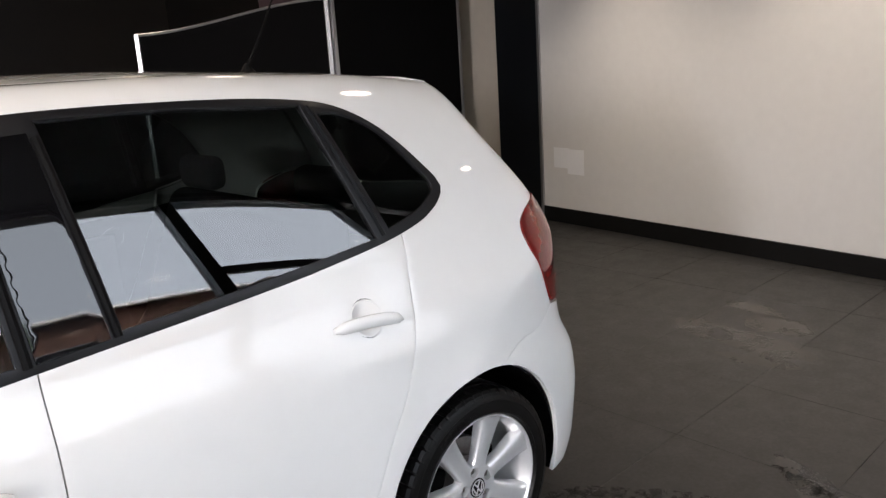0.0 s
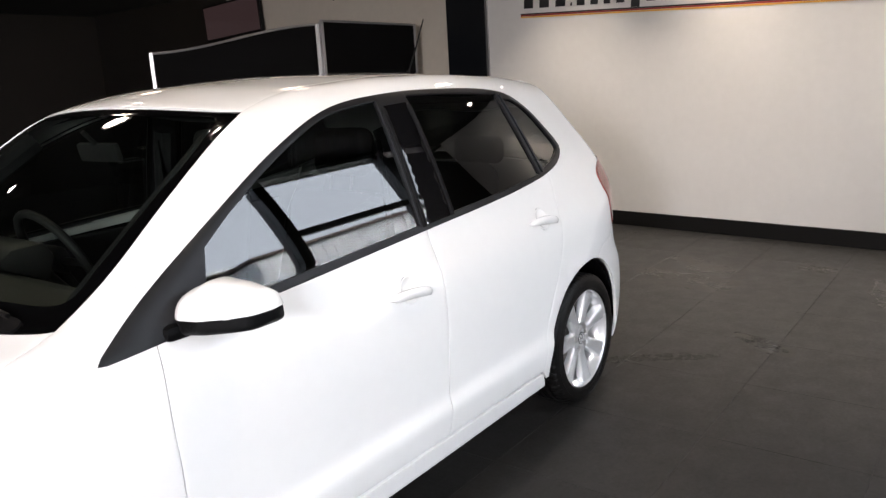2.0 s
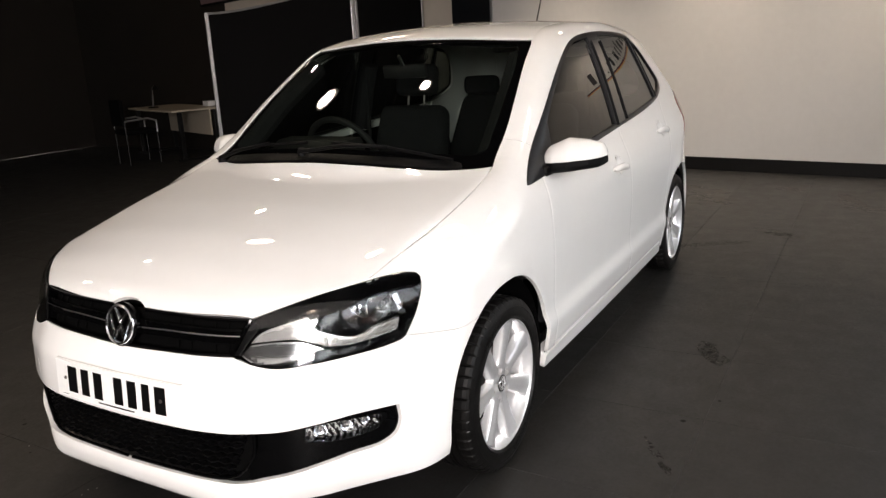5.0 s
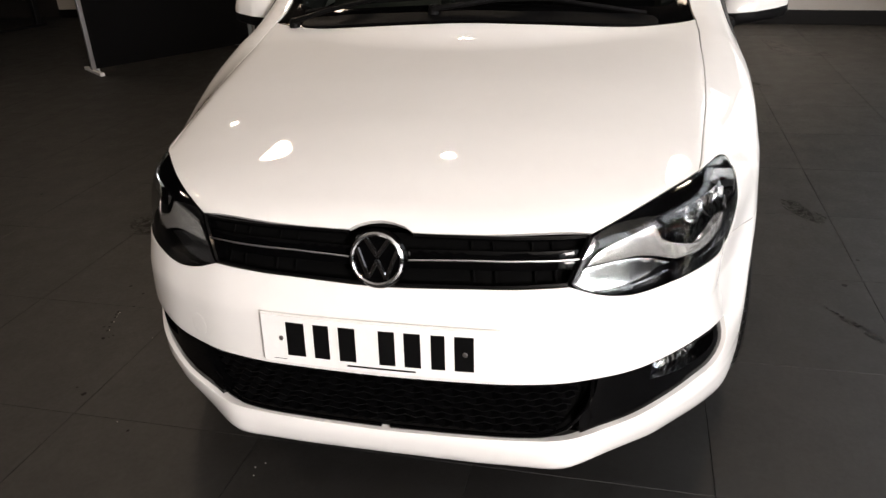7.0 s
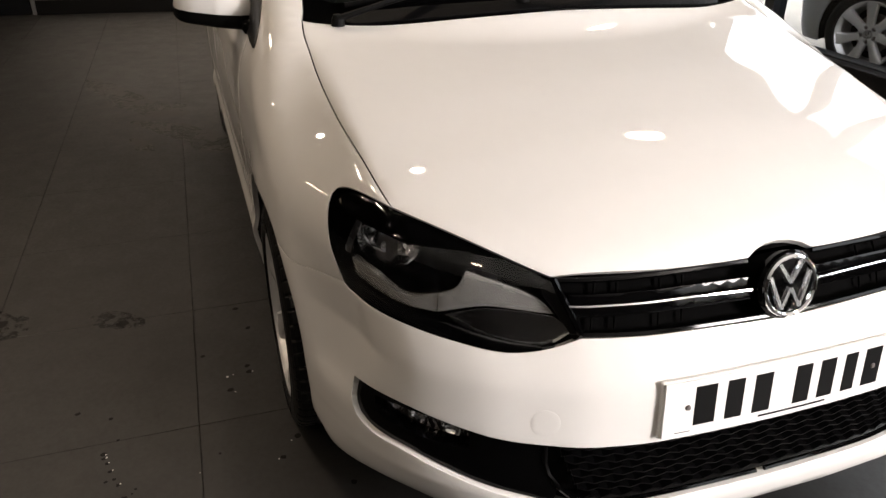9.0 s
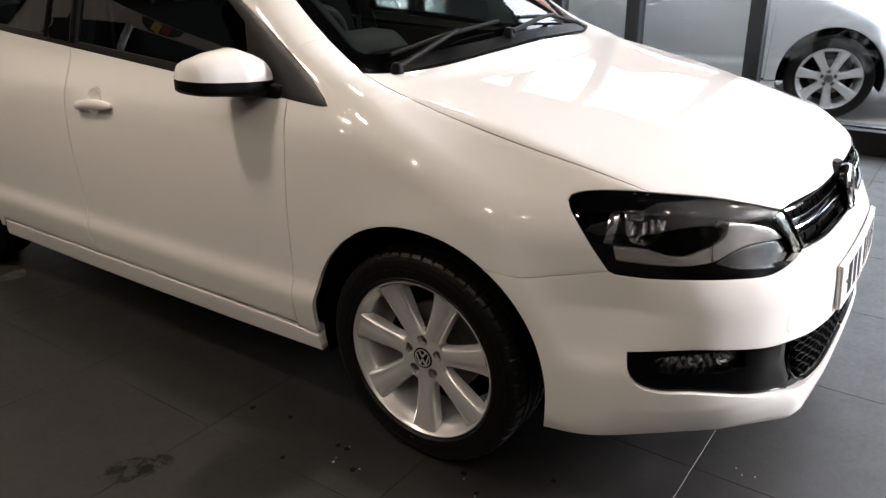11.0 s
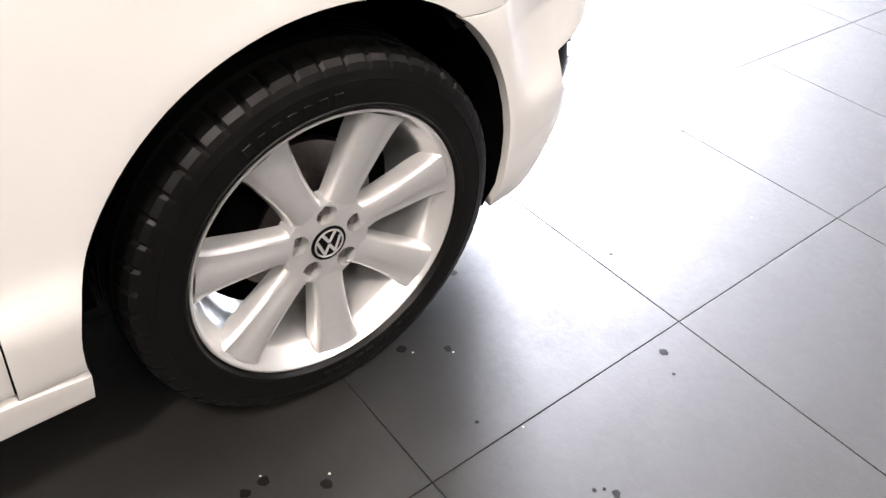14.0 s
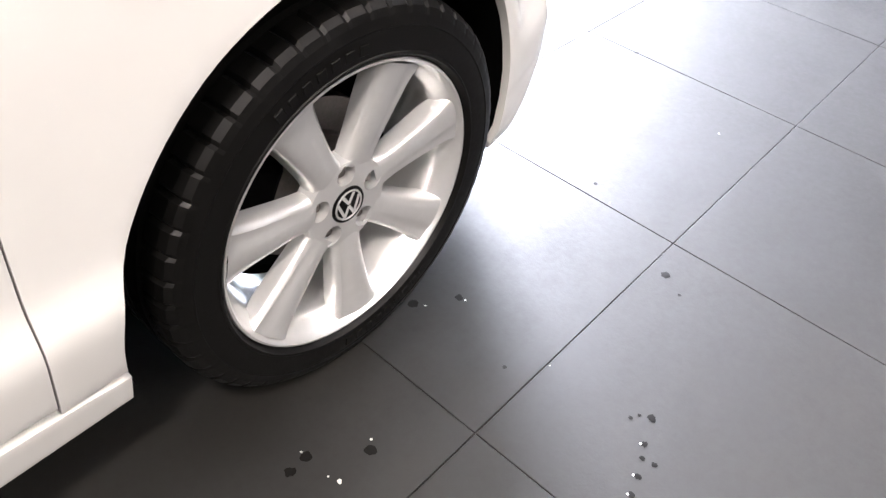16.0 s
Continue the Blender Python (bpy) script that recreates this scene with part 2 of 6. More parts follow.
# ---- the car's skin as one smooth closed shape ----
def curve(knots, soft):
    """A smooth curve through (place, value) pairs; soft is the width over which corners are rounded."""
    k = np.array(sorted(knots), float)
    step = 0.002
    g = np.arange(k[0, 0] - 0.5, k[-1, 0] + 0.5, step)
    lo, hi = (k[1, 1] - k[0, 1]) / (k[1, 0] - k[0, 0]), (k[-1, 1] - k[-2, 1]) / (k[-1, 0] - k[-2, 0])
    v = np.interp(g, k[:, 0], k[:, 1])
    v = np.where(g < k[0, 0], k[0, 1] + lo * (g - k[0, 0]), v)
    v = np.where(g > k[-1, 0], k[-1, 1] + hi * (g - k[-1, 0]), v)
    w = np.exp(-0.5 * (np.arange(-int(3 * soft / step), int(3 * soft / step) + 1) * step / max(soft, 1e-6)) ** 2)
    n = len(w) // 2
    pad = np.concatenate([v[0] + (v[1] - v[0]) * np.arange(-n, 0), v, v[-1] + (v[-1] - v[-2]) * np.arange(1, n + 1)])
    s = np.convolve(pad, w / w.sum(), mode="valid")
    return lambda q: np.interp(q, g, s)


AXLE, BASE, WHEEL_Z, ARCH, TALL = 0.0, 2.47, 0.293, 0.352, 1.05
half_width = curve([(0.95, 0.726), (0.7, 0.747), (0.5, 0.789), (0.3, 0.825), (0.0, 0.847), (-0.4, 0.853), (-1.2, 0.859), (-1.9, 0.860), (-2.47, 0.861), (-2.75, 0.852), (-3.0, 0.830), (-3.3, 0.74)], 0.12)
side_inset = curve([(0.10, 0.075), (0.2, 0.045), (0.30, 0.024), (0.385, 0.009), (0.425, 0.025), (0.5, 0.021), (0.56, 0.018), (0.6, 0.0165), (0.65, 0.015), (0.7, 0.0155), (0.8, 0.022), (0.86, 0.035), (0.90, 0.054), (0.93, 0.068)] + [(z, 0.0785 + 0.20 * (z - 0.95) + 0.20 * (z - 0.95) ** 2) for z in np.arange(0.96, 1.66, 0.02)], 0.016)
glass_narrow = curve([(0.5, 0.07), (-0.3, 0.065), (-0.9, 0.055), (-1.4, 0.03), (-1.7, 0.035), (-2.0, 0.07), (-2.25, 0.14), (-2.5, 0.25), (-2.9, 0.40), (-3.3, 0.5)], 0.22)
bonnet_top = curve([(1.0, 0.545), (0.88, 0.65), (0.82, 0.718), (0.76, 0.757), (0.62, 0.815), (0.45, 0.862), (0.2, 0.908), (0.0, 0.938), (-0.2, 0.968), (-0.6, 1.0)], 0.03)
bonnet_fall = curve([(-0.6, 0.016), (-0.28, 0.018), (0.0, 0.042), (0.2, 0.064), (0.35, 0.088), (0.5, 0.110), (0.8, 0.110)], 0.06)
cabin_top = curve([(0.3, 0.70), (-0.12, 0.985), (-0.45, 1.220), (-0.80, 1.435), (-1.02, 1.482), (-1.4, 1.508), (-1.8, 1.509), (-2.3, 1.482), (-2.65, 1.443), (-2.84, 1.41), (-3.3, 1.35)], 0.06)
nose = curve([(0.05, 0.74), (0.12, 0.75), (0.17, 0.812), (0.205, 0.848), (0.26, 0.862), (0.31, 0.858), (0.42, 0.861), (0.55, 0.853), (0.595, 0.833), (0.63, 0.815), (0.69, 0.796), (0.735, 0.780), (0.80, 0.74), (0.97, 0.58)], 0.012)
nose_plan = curve([(0.0, 0.0), (0.15, 0.001), (0.27, 0.006), (0.39, 0.030), (0.55, 0.104), (0.65, 0.188), (0.72, 0.288), (0.77, 0.38), (0.80, 0.46), (0.83, 0.62), (0.9, 1.3)], 0.03)
lip_plan = curve([(0.0, 0.0), (0.2, 0.002), (0.37, 0.012), (0.405, 0.024), (0.58, 0.160), (0.69, 0.285), (0.77, 0.40), (0.80, 0.47), (0.83, 0.62), (0.9, 1.3)], 0.012)
tail = curve([(0.1, -3.06), (0.25, -3.15), (0.45, -3.18), (0.58, -3.16), (0.66, -3.10), (0.8, -3.08), (1.0, -3.07), (1.1, -3.02), (1.36, -2.83), (1.6, -2.66)], 0.03)
tail_plan = curve([(0.0, 0.0), (0.3, 0.025), (0.5, 0.06), (0.62, 0.11), (0.7, 0.13), (0.75, 0.165), (0.8, 0.24), (0.85, 0.5), (0.9, 1.1)], 0.03)


def smax(a, b, k):
    h = np.maximum(k - np.abs(a - b), 0.0) / k
    return np.maximum(a, b) + h * h * k * 0.25


def skin(p):
    """Below zero inside the car, above zero outside."""
    x, y, z = p[:, 0], np.abs(p[:, 1]), p[:, 2]
    y0 = np.sqrt(y * y + 1e-6)
    w = half_width(x) - side_inset(z) - glass_narrow(x) * np.maximum(z - 0.95, 0) ** 1.15
    for cx, way in ((AXLE, 1), (-BASE, -1)):
        r = np.sqrt((x - cx) ** 2 + ((z - WHEEL_Z) / TALL) ** 2)
        w = w + (0.019 + 0.015 * np.clip(way * (x - cx) / 0.2, -1, 1)) * np.exp(-(((r - ARCH) / 0.065) ** 2)) * np.clip((0.80 - z) / 0.2, 0, 1) * np.clip((z - 0.22) / 0.22, 0, 1)
    w = w - 0.060 * np.clip((x - 0.2) / 0.3, 0, 1) * np.clip((z - 0.33) / 0.2, 0, 1) + 0.012 * np.clip((x - 0.2) / 0.15, 0, 1) * np.clip((0.32 - z) / 0.08, 0, 1)
    side = y - w
    crease = y0 - 0.658
    bonnet = bonnet_top(x) - bonnet_fall(x) * (y0 ** 2 + 0.7 * y0 ** 4) - 0.8 * np.clip((x + 0.25) / 0.5, 0.1, 1) * 0.5 * (crease + np.sqrt(crease * crease + 0.0002))
    cabin = cabin_top(x + 0.30 * y0 ** 2) - 0.10 * y0 ** 2
    ease = np.clip((y - 0.45) / 0.25, 0, 1)
    top = (z - smax(bonnet, cabin, 0.03 + 0.09 * ease * ease)) * 0.87
    low = np.clip((0.30 - z) / 0.09, 0, 1)
    front = (x - nose(z) + nose_plan(y) * (1 - low) + lip_plan(y) * low) * 0.88
    rear = (tail(z) + tail_plan(y * (1 + 0.13 * np.clip((z - 0.95) / 0.3, 0, 1))) - x) * 0.93
    f = smax(side, top, 0.07 - 0.02 * np.clip((x + 0.5) / 0.5, 0, 1))
    f = smax(f, front, 0.035)
    return smax(f, rear, 0.05)


def slope(p):
    e, g = 5e-4, np.zeros_like(p)
    for k in range(3):
        d = np.zeros(3)
        d[k] = e
        g[:, k] = skin(p + d) - skin(p - d)
    return g / np.maximum(np.linalg.norm(g, axis=1, keepdims=True), 1e-9)


class Flat:
    """Looks at the car along one direction."""

    def __init__(self, d, up=(0, 0, 1)):
        self.d = np.array(d, float) / np.linalg.norm(d)
        e = np.cross(up, self.d)
        self.e1 = e / np.linalg.norm(e)
        self.e2 = np.cross(self.d, self.e1)

    def to2(self, p):
        return np.stack([p @ self.e1, p @ self.e2], 1)

    def rays(self, q):
        return q[:, :1] * self.e1 + q[:, 1:] * self.e2 + self.d * 4.2, np.tile(-self.d, (len(q), 1)), 4.2


class Round:
    """Looks at the car from all round an upright line."""

    def __init__(self, x, r=0.8, way=1):
        self.x, self.r, self.way = x, r, way

    def to2(self, p):
        return np.stack([np.arctan2(p[:, 1], self.way * (p[:, 0] - self.x)) * self.r * self.way, p[:, 2]], 1)

    def rays(self, q):
        a = q[:, 0] / self.r * self.way
        d = np.stack([self.way * np.cos(a), np.sin(a), 0 * a], 1)
        return np.stack([0 * a + self.x, 0 * a, q[:, 1]], 1) + d * 1.6, -d, 1.6


def on_skin(view, q):
    o, d, far = view.rays(q)
    steps = np.linspace(0, far, 220)
    lo, hi, done = np.zeros(len(q)), np.full(len(q), far), np.zeros(len(q), bool)
    for a, b in zip(steps, steps[1:]):
        hit = (~done) & (skin(o + d * b) <= 0)
        lo[hit], hi[hit] = a, b
        done |= hit
    for _ in range(24):
        mid = (lo + hi) / 2
        inside = skin(o + d * mid[:, None]) <= 0
        hi, lo = np.where(inside, mid, hi), np.where(inside, lo, mid)
    return o + d * hi[:, None]


def loop(points, view, step=0.016, bend=True):
    """A closed line round the points. A point (x, y, z) bends smoothly, (x, y, z, 1) is a corner."""
    sharp = [len(p) > 3 or not bend for p in points]
    q = view.to2(snap(np.array([p[:3] for p in points], float)))
    n, out = len(q), []
    for i in range(n):
        p0, p1, p2, p3 = q[i - 1], q[i], q[(i + 1) % n], q[(i + 2) % n]
        if sharp[i]:
            p0 = p1 * 2 - p2
        if sharp[(i + 1) % n]:
            p3 = p2 * 2 - p1
        length = np.linalg.norm(p2 - p1)
        m = max(1, int(length / step))
        # centripetal spacing keeps the bends tidy
        t1 = max(np.linalg.norm(p1 - p0), 1e-6) ** 0.5
        t2 = t1 + max(length, 1e-6) ** 0.5
        t3 = t2 + max(np.linalg.norm(p3 - p2), 1e-6) ** 0.5
        for k in range(m):
            t = t1 + (t2 - t1) * k / m
            a1 = (t1 - t) / t1 * p0 + t / t1 * p1
            a2 = (t2 - t) / (t2 - t1) * p1 + (t - t1) / (t2 - t1) * p2
            a3 = (t3 - t) / (t3 - t2) * p2 + (t - t2) / (t3 - t2) * p3
            b1 = (t2 - t) / t2 * a1 + t / t2 * a2
            b2 = (t3 - t) / (t3 - t1) * a2 + (t - t1) / (t3 - t1) * a3
            out.append((t2 - t) / (t2 - t1) * b1 + (t - t1) / (t2 - t1) * b2)
    return np.array(out)


def place(view, points):
    """The points moved on to the skin along the view, corners kept."""
    p = on_skin(view, view.to2(np.array([q[:3] for q in points], float)))
    return [(*a, *q[3:]) for a, q in zip(p.tolist(), points)]


def dense(view, points, step=0.03):
    """An open line through the points, laid closely on the skin."""
    q = loop([*points[:1], *points[1:-1], (*points[-1][:3], 1), *points[::-1][1:-1]], view, step)
    n = int(np.argmin(np.sum((q - view.to2(snap(np.array([points[-1][:3]], float)))[0]) ** 2, axis=1)))
    return [tuple(a) for a in on_skin(view, q[: n + 1]).tolist()]


def snap(p3):
    for _ in range(8):
        p3 = p3 - slope(p3) * np.clip(skin(p3), -0.02, 0.02)[:, None]
    return p3


def area2(q):
    return 0.5 * np.sum(q[:, 0] * np.roll(q[:, 1], -1) - np.roll(q[:, 0], -1) * q[:, 1])


def outward(q):
    d = np.roll(q, -1, 0) - np.roll(q, 1, 0)
    n = np.stack([d[:, 1], -d[:, 0]], 1)
    n /= np.maximum(np.linalg.norm(n, axis=1, keepdims=True), 1e-9)
    return n if area2(q) > 0 else -n


def inside(q, pts):
    x, y, odd = pts[:, 0], pts[:, 1], np.zeros(len(pts), bool)
    a, b = q, np.roll(q, -1, 0)
    for (x0, y0), (x1, y1) in zip(a, b):
        if y0 != y1:
            odd ^= ((y0 > y) != (y1 > y)) & (x < (x1 - x0) * (y - y0) / (y1 - y0) + x0)
    return odd


def cut(view, points, holes=(), gap=0.0012, step=0.018, sink=0.0, rim=0.014, edge=0.0006, bend=True):
    """A piece of the skin inside a closed line: places, normals and faces."""
    from mathutils.geometry import delaunay_2d_cdt
    rings = []
    for k, pts in enumerate([points, *holes]):
        q = loop(pts, view, step * 0.8, bend)
        rings.append(q - outward(q) * gap * (1 if k == 0 else -1))
    lo, hi = rings[0].min(0), rings[0].max(0)
    gx, gy = np.meshgrid(np.arange(lo[0], hi[0], step), np.arange(lo[1], hi[1], step * 0.866))
    gx[1::2] += step / 2
    g = np.stack([gx.ravel(), gy.ravel()], 1)
    keep = inside(rings[0], g)
    for h in rings[1:]:
        keep &= ~inside(h, g)
    edge_pts = np.concatenate(rings)
    g = g[keep]
    if len(g):
        near = np.array([np.min(np.sum((edge_pts - p) ** 2, axis=1)) for p in g])
        g = g[near > (0.5 * step) ** 2]
    pts = np.concatenate([edge_pts, g]) if len(g) else edge_pts
    edges, start = [], 0
    for r in rings:
        n = len(r)
        edges += [(start + i, start + (i + 1) % n) for i in range(n)]
        start += n
    out = delaunay_2d_cdt([Vector(p) for p in pts], edges, [], 0, 1e-7)
    v2 = np.array([tuple(v) for v in out[0]])
    tris = np.array([f for f in out[2] if len(f) == 3])
    c = v2[tris].mean(1)
    ok = inside(rings[0], c)
    for h in rings[1:]:
        ok &= ~inside(h, c)
    tris = tris[ok]
    e1, e2 = v2[tris[:, 1]] - v2[tris[:, 0]], v2[tris[:, 2]] - v2[tris[:, 0]]
    flip = e1[:, 0] * e2[:, 1] - e1[:, 1] * e2[:, 0] < 0
    tris[flip] = tris[flip][:, ::-1]
    p = on_skin(view, v2)
    n = slope(p)
    p = p - n * sink
    verts, norms, faces = [p], [n.copy()], [tuple(t) for t in tris]
    if rim:
        count = len(p)
        pairs = {}
        for a, b, c_ in tris:
            for u, w in ((a, b), (b, c_), (c_, a)):
                pairs[(u, w)] = 1
        border = [(u, w) for (u, w) in pairs if (w, u) not in pairs]
        onb = sorted({u for u, _ in border})
        tang = np.zeros((count, 3))
        for u, w in border:
            tang[u] += p[w] - p[u]
            tang[w] += p[w] - p[u]
        idx = {u: i for i, u in enumerate(onb)}
        o = np.cross(tang[onb], n[onb])
        o /= np.maximum(np.linalg.norm(o, axis=1, keepdims=True), 1e-9)
        norms[0][onb] = n[onb] * 0.98 + o * 0.1
        verts += [p[onb] + o * edge - n[onb] * edge * 1.3, p[onb] + o * edge - n[onb] * rim]
        norms += [o, o]
        m = len(onb)
        for u, w in border:
            a, b = count + idx[u], count + idx[w]
            faces += [(w, u, a, b), (b, a, a + m, b + m)]
    return np.concatenate(verts), np.concatenate(norms), faces


def panel(name, mat, parent, view, points, label="", both=False, mirror=False, **how):
    """One panel of the skin; both: also its mirror image on the other side; mirror: the points are half of a line that closes across the middle."""
    if mirror:
        points = list(points) + [(p[0], -p[1], *p[2:]) for p in reversed(points) if abs(p[1]) > 1e-6]
        if "holes" in how:
            how["holes"] = [list(h) + [(p[0], -p[1], *p[2:]) for p in reversed(h) if abs(p[1]) > 1e-6] for h in how["holes"]]
    v, n, f = cut(view, points, **how)
    made = []
    for s in ((1, -1) if both else (1,)):
        vv, nn = v * [1, s, 1], n * [1, s, 1]
        ff = f if s == 1 else [t[::-1] for t in f]
        ob = mesh_object(name, vv, ff, mat, parent, label)
        nn = nn / np.maximum(np.linalg.norm(nn, axis=1, keepdims=True), 1e-9)
        ob.data.normals_split_custom_set_from_vertices([tuple(q) for q in nn])
        made.append(ob)
    return made

# ---- the car ----
car = thing("hatchback_car", "white five-door hatchback car parked on the grey tiled floor", "car", pose(0, -0.0064, 0, 0, 0, 0.46))
SIDE, HIGH, CORNER, LAMP = Flat((0, 1, 0)), Flat((0, 0.84, 0.54)), Round(0.05), Flat((0.60, 0.64, 0.48))
TOP, BONNET, SCREEN, BACK, TAIL = Flat((0, 0, 1), (0, 1, 0)), Flat((0.35, 0, 1), (0, 1, 0)), Flat((0.75, 0, 1), (0, 1, 0)), Flat((-1, 0, 0.25)), Round(-2.40, 0.8, -1)


def arc(cx, a0, a1, steps, r=ARCH):
    """Points on a wheel arch, angles in degrees from straight ahead."""
    return place(SIDE, [(cx + r * math.cos(radians(a0 + (a1 - a0) * k / steps)), 0.82, WHEEL_Z + TALL * r * math.sin(radians(a0 + (a1 - a0) * k / steps))) for k in range(steps + 1)])


def corner(p):
    return (*p[:3], 1)


# lines shared by neighbouring panels
BONNET_SEAM = [(-0.27, 0.664, 0.975), (-0.2, 0.672, 0.962), (0.0, 0.675, 0.90), (0.2, 0.667, 0.852), (0.36, 0.657, 0.825), (0.503, 0.642, 0.790)]
LAMP_TOP = [(0.731, 0.429, 0.727), (0.675, 0.498, 0.753), (0.612, 0.560, 0.774), (0.503, 0.642, 0.790)]
LAMP_OUT = [(0.503, 0.642, 0.790), (0.438, 0.673, 0.791), (0.378, 0.697, 0.786), (0.353, 0.711, 0.777), (0.350, 0.720, 0.765), (0.360, 0.727, 0.748), (0.388, 0.735, 0.716), (0.42, 0.736, 0.675), (0.455, 0.725, 0.624)]
LAMP_LOW = [(0.47, 0.719, 0.617), (0.54, 0.698, 0.616), (0.64, 0.637, 0.614), (0.70, 0.573, 0.608), (0.743, 0.507, 0.603), (0.768, 0.440, 0.614), (0.779, 0.392, 0.634)]
DOOR_FRONT = place(SIDE, [(-0.43, 0.83, 0.26), (-0.425, 0.83, 0.40), (-0.415, 0.83, 0.62), (-0.41, 0.81, 0.80), (-0.425, 0.79, 0.921)])
WINDOW = place(SIDE, [(-0.29, 0.77, 0.917, 1), (-0.42, 0.77, 0.925), (-0.56, 0.77, 0.937), (-0.9, 0.76, 0.957), (-1.45, 0.75, 0.992), (-2, 0.73, 1.03), (-2.31, 0.69, 1.067), (-2.435, 0.64, 1.103), (-2.495, 0.61, 1.151), (-2.465, 0.59, 1.204), (-2.36, 0.56, 1.316), (-2.24, 0.55, 1.381), (-2.1, 0.56, 1.407), (-1.8, 0.58, 1.424), (-1.45, 0.59, 1.422), (-1.17, 0.61, 1.39), (-0.93, 0.64, 1.299), (-0.655, 0.7, 1.151), (-0.45, 0.74, 1.025)])

BONNET_SEAM = dense(HIGH, BONNET_SEAM)
WINDOW = [tuple(a) for a in on_skin(SIDE, loop(WINDOW, SIDE, 0.028)).tolist()]
WINDOW[0] = (*WINDOW[0], 1)
WIN_BACK = min(range(len(WINDOW)), key=lambda k: abs(WINDOW[k][0] + 2.31) + abs(WINDOW[k][2] - 1.066))
WIN_FRONT = max(k for k in range(len(WINDOW)) if WINDOW[k][0] < -0.44 and WINDOW[k][2] > 0.96)
LAMP_TOP, LAMP_OUT, LAMP_LOW = dense(LAMP, LAMP_TOP), dense(LAMP, LAMP_OUT), dense(LAMP, LAMP_LOW)
ROOF_EDGE = dense(HIGH, [(-0.93, 0.548, 1.385), (-1.1, 0.52, 1.432), (-1.5, 0.5, 1.469), (-2, 0.49, 1.459), (-2.4, 0.47, 1.427), (-2.66, 0.46, 1.385)], 0.05)
SCREEN_EDGE = dense(HIGH, [(-0.27, 0.664, 0.978), (-0.4, 0.648, 1.071), (-0.6, 0.615, 1.199), (-0.8, 0.575, 1.321), (-0.93, 0.548, 1.385)], 0.05)
WING_SEAM = dense(SIDE, [LAMP_OUT[-1][:3], (0.36, 0.79, 0.603), (0.27, 0.81, 0.590), arc(AXLE, 56.6, 60, 1)[0]], 0.03)
REAR_SEAM = dense(SIDE, [(-2.815, 0.74, 0.742), (-2.75, 0.77, 0.70), (-2.64, 0.80, 0.665), arc(-BASE, 103.8, 90, 1)[0]], 0.03)

# outer panels
LAMP_OUT[0] = LAMP_TOP[-1] = BONNET_SEAM[-1]
bonnet_line = BONNET_SEAM[:-1] + [corner(BONNET_SEAM[-1])] + LAMP_TOP[::-1][1:-1] + [(0.731, 0.430, 0.7285, 1), (0.765, 0.25, 0.730), (0.775, 0.12, 0.729), (0.777, 0.068, 0.730, 1), (0.770, 0.050, 0.740), (0.765, 0.025, 0.747), (0.763, 0, 0.749)]
bonnet_line = [(-0.145, 0, 0.984), (-0.15, 0.2, 0.983), (-0.185, 0.45, 0.981), (-0.25, 0.63, 0.977)] + [corner(bonnet_line[0])] + bonnet_line[1:]
panel("bonnet", PAINT, car, BONNET, bonnet_line, mirror=True, step=0.02, gap=0.0022)

wing = [corner(BONNET_SEAM[0])] + BONNET_SEAM[1:-1] + [corner(BONNET_SEAM[-1])] + LAMP_OUT[1:-1] + [corner(LAMP_OUT[-1])] + WING_SEAM[1:-1] + [corner(WING_SEAM[-1])]
wing += arc(AXLE, 56.6, 183.2, 18)[1:-1] + [corner(arc(AXLE, 56.6, 183.2, 18)[-1]), (-0.43, 0.83, 0.268, 1)] + DOOR_FRONT[1:-1] + [corner(DOOR_FRONT[-1]), WINDOW[0]] + WINDOW[:WIN_FRONT:-1] + [corner(WINDOW[WIN_FRONT]), corner(SCREEN_EDGE[3])] + SCREEN_EDGE[2:0:-1]
panel("front_wing", PAINT, car, HIGH, wing, both=True, gap=0.0014)

side = [corner(WINDOW[WIN_FRONT]), corner(SCREEN_EDGE[3])] + SCREEN_EDGE[4:-1] + ROOF_EDGE[:-1] + [corner(ROOF_EDGE[-1])]
side += [(-2.74, 0.47, 1.305), (-2.83, 0.5, 1.167), (-2.9, 0.55, 1.03, 1), (-2.83, 0.64, 1.02), (-2.755, 0.7, 0.985), (-2.75, 0.72, 0.93), (-2.785, 0.735, 0.82), corner(REAR_SEAM[0])] + REAR_SEAM[1:-1] + [corner(REAR_SEAM[-1])]
side += arc(-BASE, 103.8, -8, 14)[1:-1] + [corner(arc(-BASE, 103.8, -8, 14)[-1]), (-2.10, 0.83, 0.24, 1), (-2.07, 0.83, 0.285, 1), (-2.085, 0.83, 0.42), (-2.14, 0.83, 0.56), (-2.23, 0.82, 0.74), (-2.285, 0.80, 0.93), (-2.31, 0.73, 1.03), corner(WINDOW[WIN_BACK])]
side += WINDOW[WIN_BACK + 1:WIN_FRONT]
panel("body_side", PAINT, car, HIGH, side, both=True, gap=0.0006)

